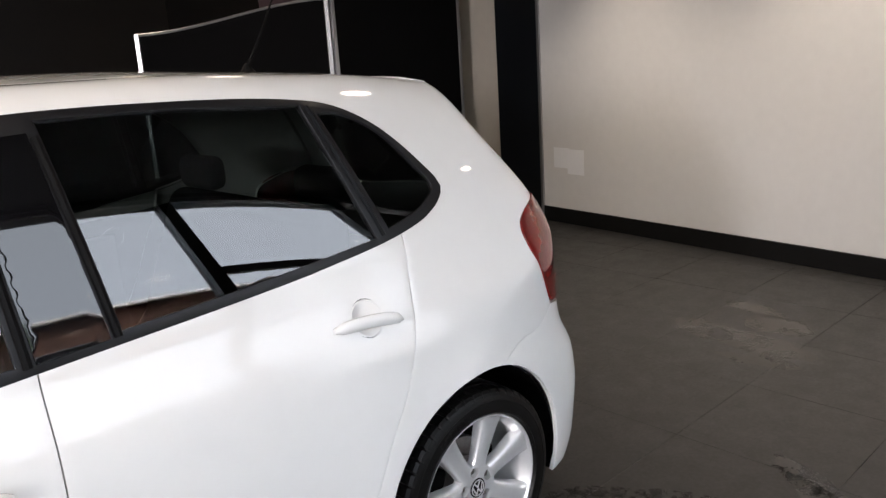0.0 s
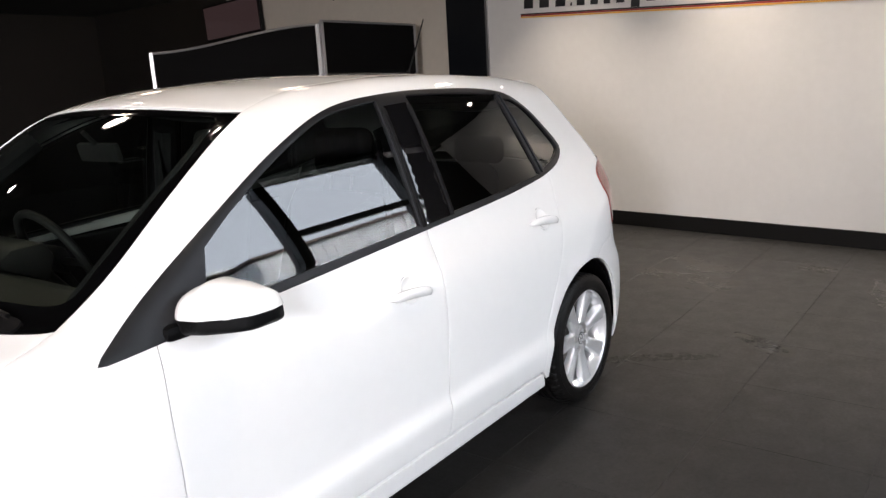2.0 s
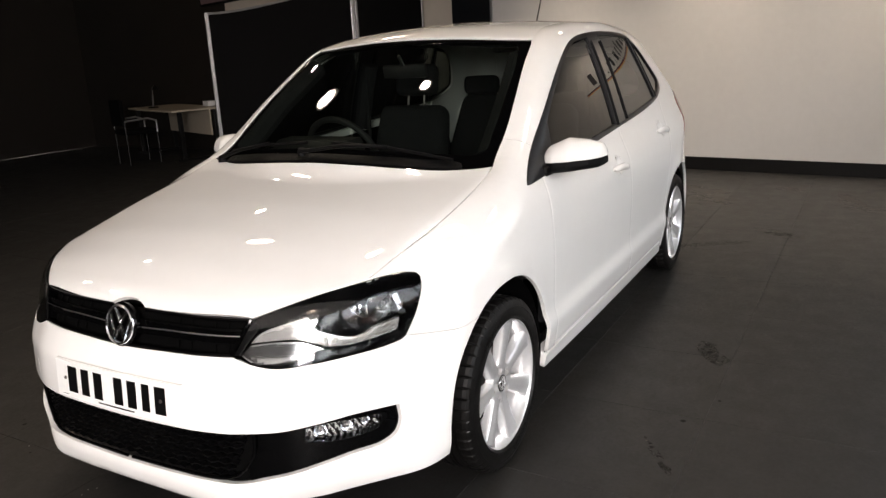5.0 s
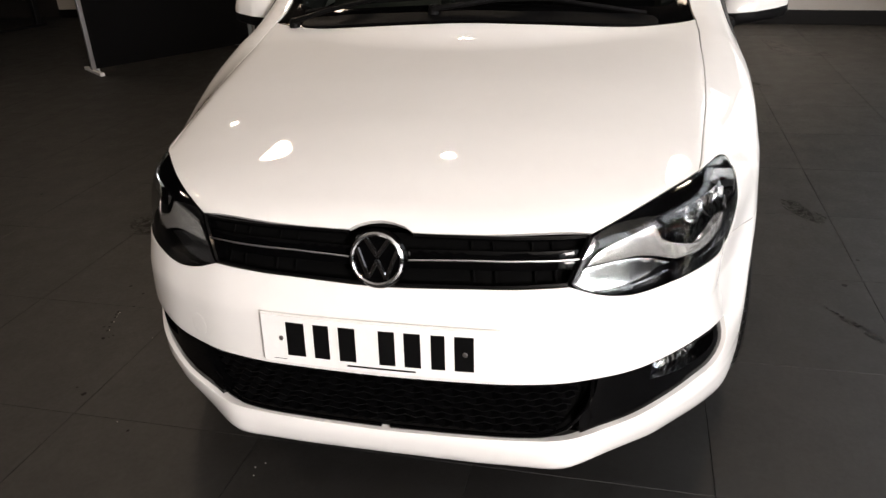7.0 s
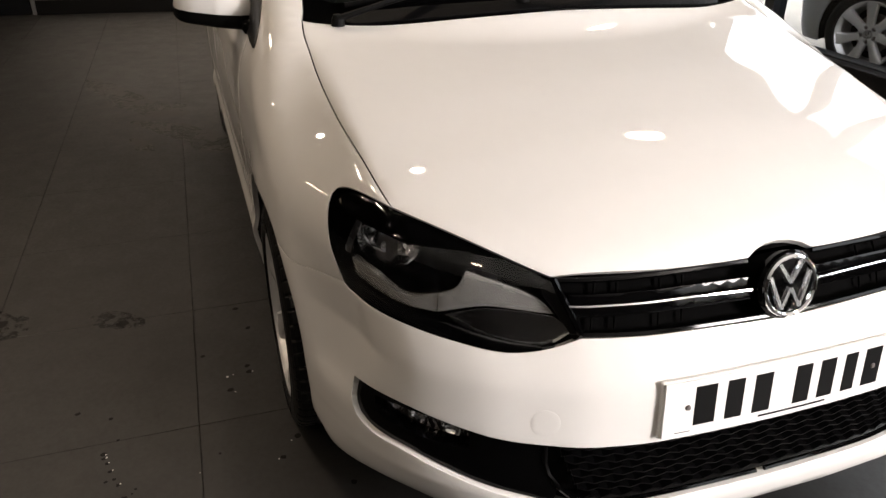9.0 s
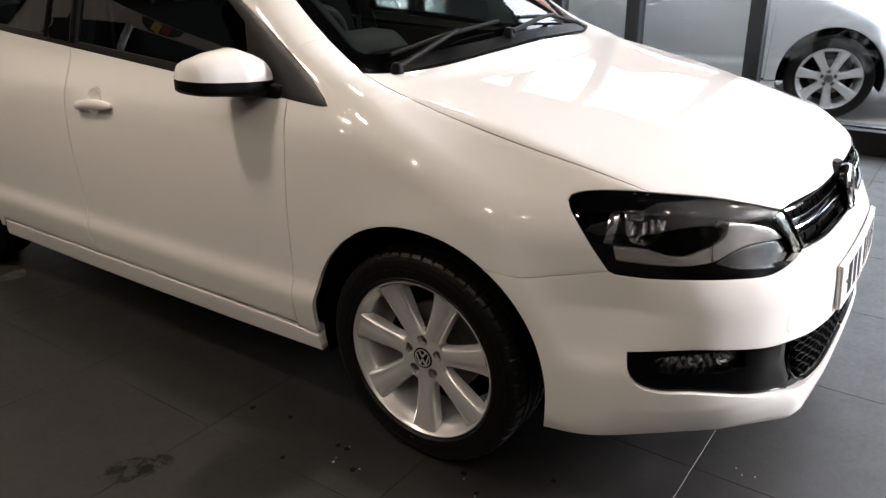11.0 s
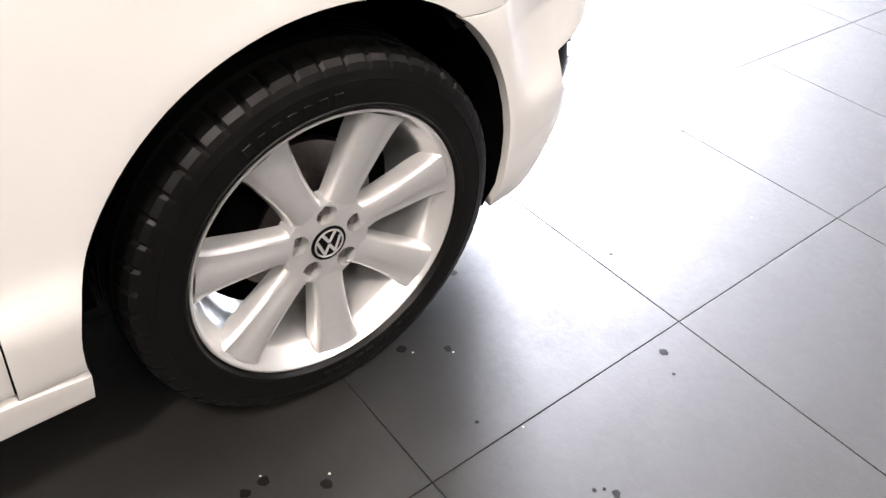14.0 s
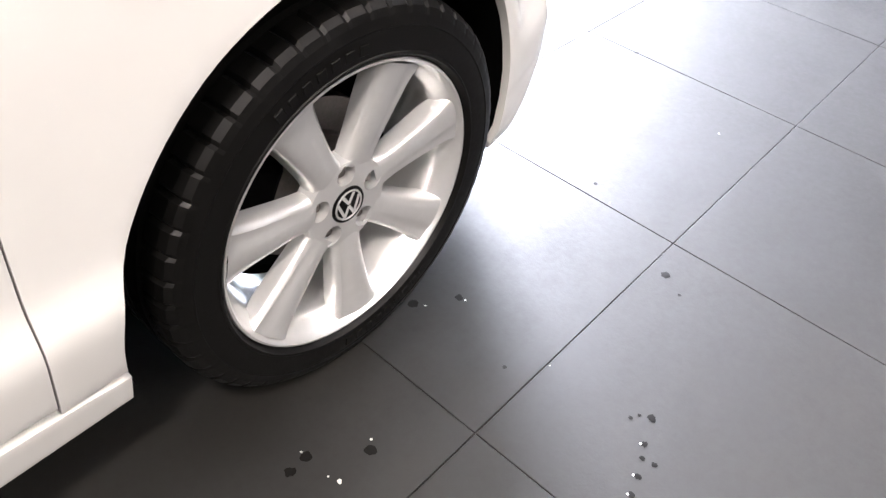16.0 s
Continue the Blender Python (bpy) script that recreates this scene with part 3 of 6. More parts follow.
front_door = DOOR_FRONT[:-1] + [(-0.425, 0.79, 0.921, 1), (-0.56, 0.77, 0.932), (-0.90, 0.76, 0.952), (-1.438, 0.75, 0.988, 1), (-1.432, 0.82, 0.8), (-1.425, 0.83, 0.5), (-1.42, 0.83, 0.285, 1)]
front_door = [corner((-0.43, 0.83, 0.285))] + front_door[1:]
rear_door = [(-1.438, 0.75, 0.992, 1), (-2.0, 0.73, 1.025), (-2.308, 0.69, 1.062, 1), (-2.31, 0.73, 1.03), (-2.285, 0.80, 0.93), (-2.23, 0.82, 0.74), (-2.14, 0.83, 0.56), (-2.085, 0.83, 0.42), (-2.07, 0.83, 0.285, 1), (-1.42, 0.83, 0.285, 1), (-1.425, 0.83, 0.5), (-1.432, 0.82, 0.8)]
doors = {}


def bowl_hole(x, z):
    return place(SIDE, [(x + 0.0425 * math.cos(k * math.pi / 10), 0.83, z + 0.0425 * math.sin(k * math.pi / 10)) for k in range(20)])


doors["front"] = panel("front_door", PAINT, car, SIDE, place(SIDE, front_door), both=True, gap=0.0019, holes=[bowl_hole(-1.262, 0.835)])
doors["rear"] = panel("rear_door", PAINT, car, SIDE, place(SIDE, rear_door), both=True, gap=0.0019, holes=[bowl_hole(-2.135, 0.900)])
panel("sill", PAINT, car, SIDE, place(SIDE, [(-0.352, 0.82, 0.212, 1), (-0.3505, 0.82, 0.260, 1), (-0.44, 0.82, 0.268), (-1.2, 0.82, 0.276), (-2.06, 0.82, 0.276, 1), (-2.085, 0.82, 0.238, 1), (-2.095, 0.82, 0.210, 1), (-1.6, 0.82, 0.206), (-0.8, 0.82, 0.206)]), both=True, sink=-0.002, rim=0.05, gap=0)

panel("roof", PAINT, car, TOP, [(-0.835, 0, 1.422), (-0.85, 0.25, 1.422), (-0.895, 0.45, 1.39), corner(ROOF_EDGE[0])] + ROOF_EDGE[1:-1] + [corner(ROOF_EDGE[-1]), (-2.78, 0.4, 1.379), (-2.86, 0.2, 1.39), (-2.875, 0, 1.39)], mirror=True, step=0.024, gap=0.0)
screen_line = [(-0.15, 0, 0.988), (-0.155, 0.2, 0.987), (-0.19, 0.45, 0.985), corner(SCREEN_EDGE[0])] + SCREEN_EDGE[1:-1] + [corner(SCREEN_EDGE[-1]), (-0.89, 0.45, 1.39), (-0.84, 0.25, 1.422), (-0.825, 0, 1.422)]
screen_hole = [(-0.215, 0, 1.03), (-0.22, 0.2, 1.03), (-0.26, 0.45, 1.03), (-0.325, 0.6, 1.03), (-0.42, 0.6, 1.087), (-0.6, 0.575, 1.199), (-0.79, 0.54, 1.31), (-0.875, 0.5, 1.358), (-0.845, 0.4, 1.379), (-0.8, 0.2, 1.395), (-0.79, 0, 1.395)]
panel("windscreen_border", BLACK_GLOSS, car, SCREEN, screen_line, mirror=True, holes=[screen_hole], sink=0.004, rim=0.006)
screen = panel("windscreen", SCREEN_GLASS, car, SCREEN, [p[:3] for p in screen_hole], mirror=True, sink=0.0045, rim=0, gap=-0.002)
hatch = [(-2.875, 0, 1.385), (-2.86, 0.2, 1.385), (-2.78, 0.4, 1.374), (-2.68, 0.455, 1.374, 1), (-2.74, 0.47, 1.305), (-2.83, 0.5, 1.167), (-2.9, 0.55, 1.03), (-2.95, 0.56, 0.9), (-2.96, 0.57, 0.7, 1), (-3.08, 0.4, 0.66), (-3.1, 0, 0.65)]
panel("tailgate", PAINT, car, BACK, hatch, mirror=True, holes=[[(-2.88, 0, 1.30), (-2.83, 0.35, 1.30), (-2.86, 0.45, 1.12), (-2.95, 0.42, 1.02), (-3.0, 0, 1.02)]])
panel("rear_window", GLASS, car, BACK, [(-2.88, 0, 1.30), (-2.83, 0.35, 1.30), (-2.86, 0.45, 1.12), (-2.95, 0.42, 1.02), (-3.0, 0, 1.02)], mirror=True, sink=0.004, rim=0, gap=-0.003)
rear_bumper = [(-3.12, 0, 0.645), (-3.08, 0.4, 0.655), (-2.96, 0.575, 0.69), corner(REAR_SEAM[0])] + REAR_SEAM[1:-1] + [corner(REAR_SEAM[-1])]
rear_bumper += arc(-BASE, 103.8, 195, 12)[1:-1] + [corner(arc(-BASE, 103.8, 195, 12)[-1]), (-2.95, 0.70, 0.21), (-3.08, 0.5, 0.2), (-3.12, 0, 0.2)]
panel("rear_bumper", PAINT, car, TAIL, rear_bumper, mirror=True, step=0.024)
panel("tail_lamp", RED_LENS, car, TAIL, [(-2.90, 0.555, 1.025), (-2.83, 0.64, 1.02), (-2.755, 0.70, 0.985), (-2.75, 0.72, 0.93), (-2.785, 0.735, 0.82), (-2.815, 0.74, 0.748, 1), (-2.93, 0.63, 0.76), (-2.955, 0.57, 0.88)], both=True, sink=-0.004)

# bumper, lamps and grille round the nose
bumper = [(0.82, 0, 0.624), (0.811, 0.2, 0.629), (0.780, 0.389, 0.632, 1)] + LAMP_LOW[::-1][1:] + [corner(LAMP_OUT[-1])] + WING_SEAM[1:-1] + [corner(WING_SEAM[-1])]
bumper += arc(AXLE, 56.6, -13, 14)[1:-1] + [corner(arc(AXLE, 56.6, -13, 14)[-1]), (0.46, 0.79, 0.208), (0.60, 0.70, 0.215), (0.74, 0.55, 0.205), (0.835, 0.40, 0.180, 1), (0.86, 0.2, 0.186), (0.865, 0, 0.188)]
band = [(0.860, 0, 0.427), (0.855, 0.24, 0.430), (0.815, 0.425, 0.431), (0.776, 0.505, 0.434), (0.725, 0.585, 0.446), (0.64, 0.669, 0.458), (0.575, 0.705, 0.452), (0.514, 0.727, 0.442, 1), (0.522, 0.736, 0.405), (0.540, 0.732, 0.370), (0.578, 0.712, 0.351), (0.645, 0.664, 0.346), (0.70, 0.613, 0.333), (0.765, 0.525, 0.308), (0.813, 0.428, 0.287), (0.855, 0.23, 0.286), (0.859, 0, 0.282)]
panel("front_bumper", PAINT, car, CORNER, bumper, mirror=True, holes=[band], rim=0.022)
# near-black sheet puts the intake's deep shade into colour
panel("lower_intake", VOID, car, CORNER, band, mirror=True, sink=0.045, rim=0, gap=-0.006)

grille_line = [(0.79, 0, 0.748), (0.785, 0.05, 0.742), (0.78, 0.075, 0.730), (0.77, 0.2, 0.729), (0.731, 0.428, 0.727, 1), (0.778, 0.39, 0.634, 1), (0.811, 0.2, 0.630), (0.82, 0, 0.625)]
# sheet behind the grille bars, coloured as dark as the shade there
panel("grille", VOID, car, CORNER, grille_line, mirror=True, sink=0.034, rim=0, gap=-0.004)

lamp_line = [(0.731, 0.429, 0.726, 1)] + LAMP_TOP[1:] + LAMP_OUT[1:-1] + [corner(LAMP_OUT[-1])] + LAMP_LOW[:-1] + [(0.778, 0.392, 0.633)]
lamps = panel("headlight", BLACK_GLOSS, car, LAMP, lamp_line, "headlight with dark housing, chrome reflectors and clear lens", both=True, sink=0.10, rim=0, gap=-0.002)


def skin_at(view, *points):
    """Places on the skin under the points, and the directions that the skin faces there."""
    q = on_skin(view, view.to2(np.array(points, float)))
    return q, slope(q)


def strip(name, mat, parent, view, points, radius, sink=0.0, label="", steps=40, sides=6):
    """A thin bar that follows the skin."""
    q = loop([*points, *points[::-1][1:-1]], view, 0.02)
    q = q[: len(q) // 2 + 1]
    p = on_skin(view, q)
    p = p - slope(p) * sink
    return part(name, tube_bm([tuple(a) for a in p], radius, sides), mat, parent, label, smooth=True)


# windows in the doors
TRIM_HOLES = [
    place(SIDE, [(-0.565, 0.75, 0.948, 1), (-0.9, 0.75, 0.97), (-1.412, 0.74, 1.001, 1), (-1.392, 0.62, 1.41, 1), (-1.18, 0.62, 1.386), (-0.955, 0.65, 1.299), (-0.727, 0.69, 1.177), (-0.612, 0.71, 1.101, 1)]),
    place(SIDE, [(-1.590, 0.74, 1.014, 1), (-1.9, 0.73, 1.033), (-2.237, 0.7, 1.061, 1), (-2.14, 0.58, 1.398, 1), (-1.8, 0.6, 1.417), (-1.540, 0.61, 1.419, 1)]),
    place(SIDE, [(-2.272, 0.69, 1.075, 1), (-2.41, 0.65, 1.111), (-2.472, 0.62, 1.152), (-2.444, 0.6, 1.209), (-2.35, 0.57, 1.318), (-2.25, 0.56, 1.369), (-2.174, 0.56, 1.377, 1)])]
panel("window_trim", SATIN_GREY, car, SIDE, WINDOW, "satin black window surround and mirror triangle", both=True, holes=TRIM_HOLES, sink=-0.0022, rim=0.012, gap=-0.004, edge=0.0015)
for nth, where in enumerate(TRIM_HOLES):
    for s, pane in zip((0, 1), panel("side_window", GLASS, car, SIDE, where, both=True, sink=0.006, rim=0, gap=-0.003)):
        if nth < 2:
            pane.parent = doors["front" if nth == 0 else "rear"][s]
# gloss pillar covers between the door windows, and their rubber seals
COVER = place(SIDE, [(-1.439, 0.74, 1.002, 1), (-1.570, 0.74, 1.010, 1), (-1.526, 0.61, 1.392, 1), (-1.412, 0.62, 1.386, 1)])
for cover, door in zip(panel("pillar_cover", PILLAR_GLOSS, car, SIDE, COVER, both=True, sink=-0.0055, rim=0.006, gap=0), doors["front"]):
    cover.parent = door
for s in (1, -1):
    for x0, x1, z0, z1, which in ((-1.425, -1.404, 1.000, 1.380, "front"), (-1.585, -1.538, 1.012, 1.386, "rear")):
        p, n = skin_at(SIDE, *[(x0 + (x1 - x0) * k / 5, 0.7, z0 + (z1 - z0) * k / 5) for k in range(6)])
        part("window_seal", tube_bm([(a[0], (a[1] + 0.005) * s, a[2]) for a in p], 0.0085, 8), BLACK_PLASTIC, doors[which][0 if s == 1 else 1], smooth=True)
# bright dividing bar of the rear door window
for s in (1, -1):
    p, _ = skin_at(SIDE, (-2.157, 0.6, 1.390), (-2.188, 0.6, 1.293), (-2.221, 0.65, 1.18), (-2.254, 0.69, 1.069))
    part("window_bar", tube_bm([(a[0], a[1] * s, a[2]) for a in p], 0.008, 6), BLACK_TRIM, doors["rear"][0 if s == 1 else 1], smooth=True)


def door_handle(x0, x1, z, door, s):
    mid = (x0 + x1) / 2
    p, n = skin_at(SIDE, (x0, 0.8, z - 0.012), (mid, 0.8, z), (x1, 0.8, z + 0.006))
    pts = []
    for k in range(15):
        t = k / 14
        a = p[0] * (1 - t) + p[2] * t
        lift = 0.004 + 0.016 * max(0.0, 1 - abs(2 * t - 1) ** 3.5) ** 0.6
        a = a + n[1] * lift
        pts.append((a[0], a[1] * s, a[2] + 0.006 * math.sin(math.pi * t)))
    bm = bmesh.new()
    rings = []
    for k, a in enumerate(pts):
        t = k / 14
        h = 0.0165 * (0.30 + 0.70 * max(0.0, 1 - abs(2 * t - 1) ** 4) ** 0.5)
        rings.append([bm.verts.new((a[0], a[1] + 0.010 * s * math.cos(2 * math.pi * j / 10), a[2] + h * math.sin(2 * math.pi * j / 10))) for j in range(10)])
    for r0, r1 in zip(rings, rings[1:]):
        for j in range(10):
            bm.faces.new((r0[j], r0[(j + 1) % 10], r1[(j + 1) % 10], r1[j]))
    bm.faces.new(rings[0])
    bm.faces.new(rings[-1])
    part("door_handle", bm, PAINT, door, smooth=True)
    # the finger bowl behind the grip
    c, m = skin_at(SIDE, (mid - 0.005, 0.8, z + 0.012))
    c, m = Vector(c[0]), Vector(m[0])
    frame_ = m.to_track_quat("Y", "Z").to_matrix().to_4x4()
    bowl = lathe_bm([(0.0, -0.0105), (0.018, -0.010), (0.030, -0.0065), (0.039, -0.0015), (0.0425, 0.0006), (0.046, -0.0004)], 40)
    ob = part("handle_bowl", bowl, PAINT, door, smooth=True)
    ob.matrix_basis = Matrix.Diagonal((1, s, 1, 1)) @ Matrix.Translation(c) @ frame_


for k, s in ((0, 1), (1, -1)):
    door_handle(-1.352, -1.162, 0.823, doors["front"][k], s)
    door_handle(-2.225, -2.035, 0.888, doors["rear"][k], s)


def door_mirror(s):
    def shell(low, high, shrink=0.0):
        bm = bmesh.new()
        rings, count = [], 40
        for i in range(29):
            u = i / 28
            y = 0.745 + 0.228 * u
            end = min(1, (u / 0.12) ** 0.5 if u < 0.12 else 1, ((1 - u) / 0.06) ** 0.5 if u > 0.94 else 1)
            top = np.interp(u, [0, 0.12, 0.42, 0.7, 0.9, 1], [0.996, 1.018, 1.047, 1.040, 1.026, 1.012])
            bottom = np.interp(u, [0, 0.2, 0.9, 1], [0.918, 0.915, 0.936, 0.946])
            ahead = np.interp(u, [0, 0.25, 0.5, 0.8, 1], [-0.495, -0.476, -0.484, -0.520, -0.565])
            back = np.interp(u, [0, 1], [-0.640, -0.655])
            zc, xc = 0.955, (ahead + back) / 2
            ring = []
            for k in range(count):
                a = 2 * math.pi * k / count
                ca, sa = math.cos(a), math.sin(a)
                n = 2.4 if sa > 0 else 3.6
                h = (top - zc if sa > 0 else zc - bottom) * (0.35 + 0.65 * end) - shrink
                w = ((ahead - back) / 2) * (0.25 + 0.75 * end) - shrink
                x = xc + w * math.copysign(abs(ca) ** (2 / n), ca)
                z = zc + h * math.copysign(abs(sa) ** (2 / n), sa)
                ring.append(bm.verts.new((x, y * s, z)))
            rings.append(ring)
        for p, q in zip(rings, rings[1:]):
            for k in range(count):
                bm.faces.new((p[k], p[(k + 1) % count], q[(k + 1) % count], q[k]))
        bm.faces.new(rings[0])
        bm.faces.new(rings[-1])
        for z, away in ((low, "clear_inner"), (high, "clear_outer")):
            bmesh.ops.bisect_plane(bm, geom=bm.verts[:] + bm.edges[:] + bm.faces[:], plane_co=(0, 0.86 * s, z), plane_no=(0.03, -0.06 * s, 1), clear_inner=away == "clear_inner", clear_outer=away == "clear_outer")
        return bm
    ob = part("door_mirror", shell(0.953, 2.0), PAINT, car, "body-coloured door mirror with black base", smooth=True)
    part("mirror_base", shell(0.0, 0.951, 0.002), BLACK_PLASTIC, ob, "black plastic mirror base", smooth=True)
    arm = box_bm(-0.605, 0.70, 0.914, -0.445, 0.80, 0.954, 0.016)
    for v in arm.verts:
        v.co.y = v.co.y * s
    part("mirror_arm", arm, BLACK_PLASTIC, ob, smooth=True)
    g = prism_bm([(-0.075, -0.026), (0.075, -0.022), (0.085, 0.0), (0.065, 0.024), (-0.065, 0.032), (-0.085, 0.0)], 0.003)
    mg = part("mirror_glass", g, CHROME, ob)
    mg.matrix_basis = Matrix.Translation((-0.647, 0.86 * s, 0.978)) @ pose(0, 0, 0, 0, 0, 90 - 6 * s)


door_mirror(1)
door_mirror(-1)


# headlights
def headlight_inside(s, parent):
    flip = Matrix.Diagonal((1, s, 1, 1))

    def bowl(centre, aim, r, depth, bulb=True, name="reflector"):
        turn = Vector(aim).to_track_quat("Y", "Z").to_matrix().to_4x4()
        prof = [(r * math.sqrt(max(0, t)), -depth * (1 - t)) for t in np.linspace(0.0, 1, 10)] + [(r * 1.05, 0.004), (r * 1.09, -0.004)]
        shell = lathe_bm(prof, 40)
        bmesh.ops.bisect_plane(shell, geom=shell.verts[:] + shell.edges[:] + shell.faces[:], plane_co=(0, 0, r * 0.35), plane_no=(0, 0, 1), clear_outer=True)
        ob = part(name, shell, REFLECTOR, parent, smooth=True)
        ob.matrix_basis = flip @ Matrix.Translation(centre) @ turn
        if bulb:
            b = part("bulb", lathe_bm([(0, -depth), (0.007, -depth), (0.008, -depth * 0.4), (0.005, -depth * 0.25), (0, -depth * 0.22)], 16), STEEL, parent, smooth=True)
            b.matrix_basis = flip @ Matrix.Translation(centre) @ turn
    bowl((0.502, 0.645, 0.728), (0.93, 0.36, 0.10), 0.056, 0.05)
    bowl((0.634, 0.508, 0.705), (0.95, 0.28, 0.10), 0.034, 0.034)
    # steps in the large reflector
    for k, (u, v, w, h) in enumerate(((-0.030, -0.022, 0.012, 0.030), (-0.012, -0.034, 0.010, 0.024), (0.016, -0.030, 0.009, 0.030), (0.030, -0.020, 0.008, 0.026), (0.041, -0.010, 0.007, 0.020))):
        turn = Vector((0.93, 0.36, 0.04)).to_track_quat("Y", "Z").to_matrix().to_4x4()
        facet = box_bm(u - w / 2, -0.022, v - h / 2, u + w / 2, -0.016, v + h / 2, 0.002)
        part("reflector_step", facet, CHROME, parent, smooth=True).matrix_basis = flip @ Matrix.Translation((0.502, 0.645, 0.728)) @ turn @ pose(0, 0, 0, 10 * (k - 2), 0, 8 * (k - 2))
    ob = part("indicator_bulb", lathe_bm([(0, 0), (0.005, 0.002), (0.0065, 0.008), (0.0045, 0.013), (0, 0.016)], 18), AMBER, parent, smooth=True)
    ob.matrix_basis = flip @ Matrix.Translation((0.680, 0.510, 0.630)) @ Vector((0.9, 0.4, 0)).to_track_quat("Y", "Z").to_matrix().to_4x4()


INNER = {
    "lamp_shade": (BLACK_GLOSS, 0.010, [(0.729, 0.430, 0.722, 1), (0.675, 0.498, 0.748), (0.612, 0.558, 0.768), (0.505, 0.637, 0.783), (0.44, 0.668, 0.784), (0.382, 0.694, 0.779), (0.361, 0.713, 0.768), (0.368, 0.722, 0.754, 1), (0.424, 0.712, 0.756), (0.50, 0.680, 0.753), (0.590, 0.621, 0.745), (0.650, 0.556, 0.733), (0.690, 0.501, 0.724), (0.736, 0.430, 0.710, 1)]),
    "lamp_blade": (LAMP_SILVER, 0.020, [(0.462, 0.724, 0.676, 1), (0.49, 0.714, 0.672), (0.525, 0.700, 0.672), (0.585, 0.662, 0.658), (0.613, 0.637, 0.662), (0.640, 0.602, 0.676, 1), (0.645, 0.606, 0.643, 1), (0.603, 0.650, 0.640), (0.544, 0.690, 0.642), (0.470, 0.721, 0.642, 1)]),
    "lamp_wedge": (LAMP_SILVER, 0.018, [(0.641, 0.600, 0.676, 1), (0.657, 0.570, 0.694), (0.654, 0.552, 0.722, 1), (0.700, 0.489, 0.704), (0.730, 0.442, 0.683), (0.744, 0.425, 0.663, 1), (0.722, 0.474, 0.667), (0.693, 0.530, 0.669), (0.647, 0.603, 0.644, 1)]),
    "indicator_reflector": (REFLECTOR, 0.026, [(0.655, 0.597, 0.638, 1), (0.689, 0.538, 0.660), (0.713, 0.489, 0.662), (0.745, 0.424, 0.656, 1), (0.768, 0.398, 0.634, 1), (0.760, 0.436, 0.613), (0.746, 0.480, 0.607), (0.705, 0.541, 0.616)]),
    "lamp_lip": (BLACK_GLOSS, 0.006, [(0.460, 0.724, 0.622, 1), (0.54, 0.698, 0.618), (0.64, 0.637, 0.616), (0.70, 0.573, 0.610), (0.743, 0.507, 0.605), (0.764, 0.448, 0.612, 1), (0.735, 0.506, 0.616), (0.700, 0.560, 0.624), (0.658, 0.606, 0.634), (0.614, 0.648, 0.634), (0.54, 0.695, 0.636), (0.462, 0.722, 0.638, 1)]),
    "lamp_upright": (CHROME, 0.016, [(0.442, 0.706, 0.755, 1), (0.460, 0.699, 0.755, 1), (0.458, 0.722, 0.684, 1), (0.440, 0.729, 0.684, 1)]),
    "lamp_end": (BLACK_TRIM, 0.008, [(0.732, 0.430, 0.722, 1), (0.727, 0.444, 0.708), (0.748, 0.418, 0.662), (0.770, 0.404, 0.636, 1), (0.778, 0.393, 0.636, 1)]),
    "lamp_divider": (BLACK_GLOSS, 0.012, [(0.604, 0.612, 0.737, 1), (0.613, 0.604, 0.737, 1), (0.640, 0.604, 0.682, 1), (0.632, 0.612, 0.678, 1)]),
}
for s, lamp in zip((1, -1), lamps):
    headlight_inside(s, lamp)
for nm, (mat, depth, pts) in INNER.items():
    for ob, lamp in zip(panel(nm, mat, car, LAMP, pts, both=True, sink=depth, rim=0.014 if nm != "lamp_end" else 0.004, gap=0, step=0.012), lamps):
        ob.parent = lamp
for ob, lamp in zip(panel("lens", LENS, car, LAMP, lamp_line, "clear plastic lens", both=True, sink=0.001, rim=0.008, gap=0.0025), lamps):
    ob.parent = lamp
# dark walls of the lamp housing
for s, lamp in zip((1, -1), lamps):
    q = loop(lamp_line, LAMP, 0.016)
    p = on_skin(LAMP, q)
    n = slope(p)
    a, b = (p - n * 0.002) * [1, s, 1], (p - n * 0.104) * [1, s, 1]
    m = len(a)
    mesh_object("housing", np.concatenate([a, b]), [(i, (i + 1) % m, m + (i + 1) % m, m + i) for i in range(m)], BLACK_GLOSS, lamp)

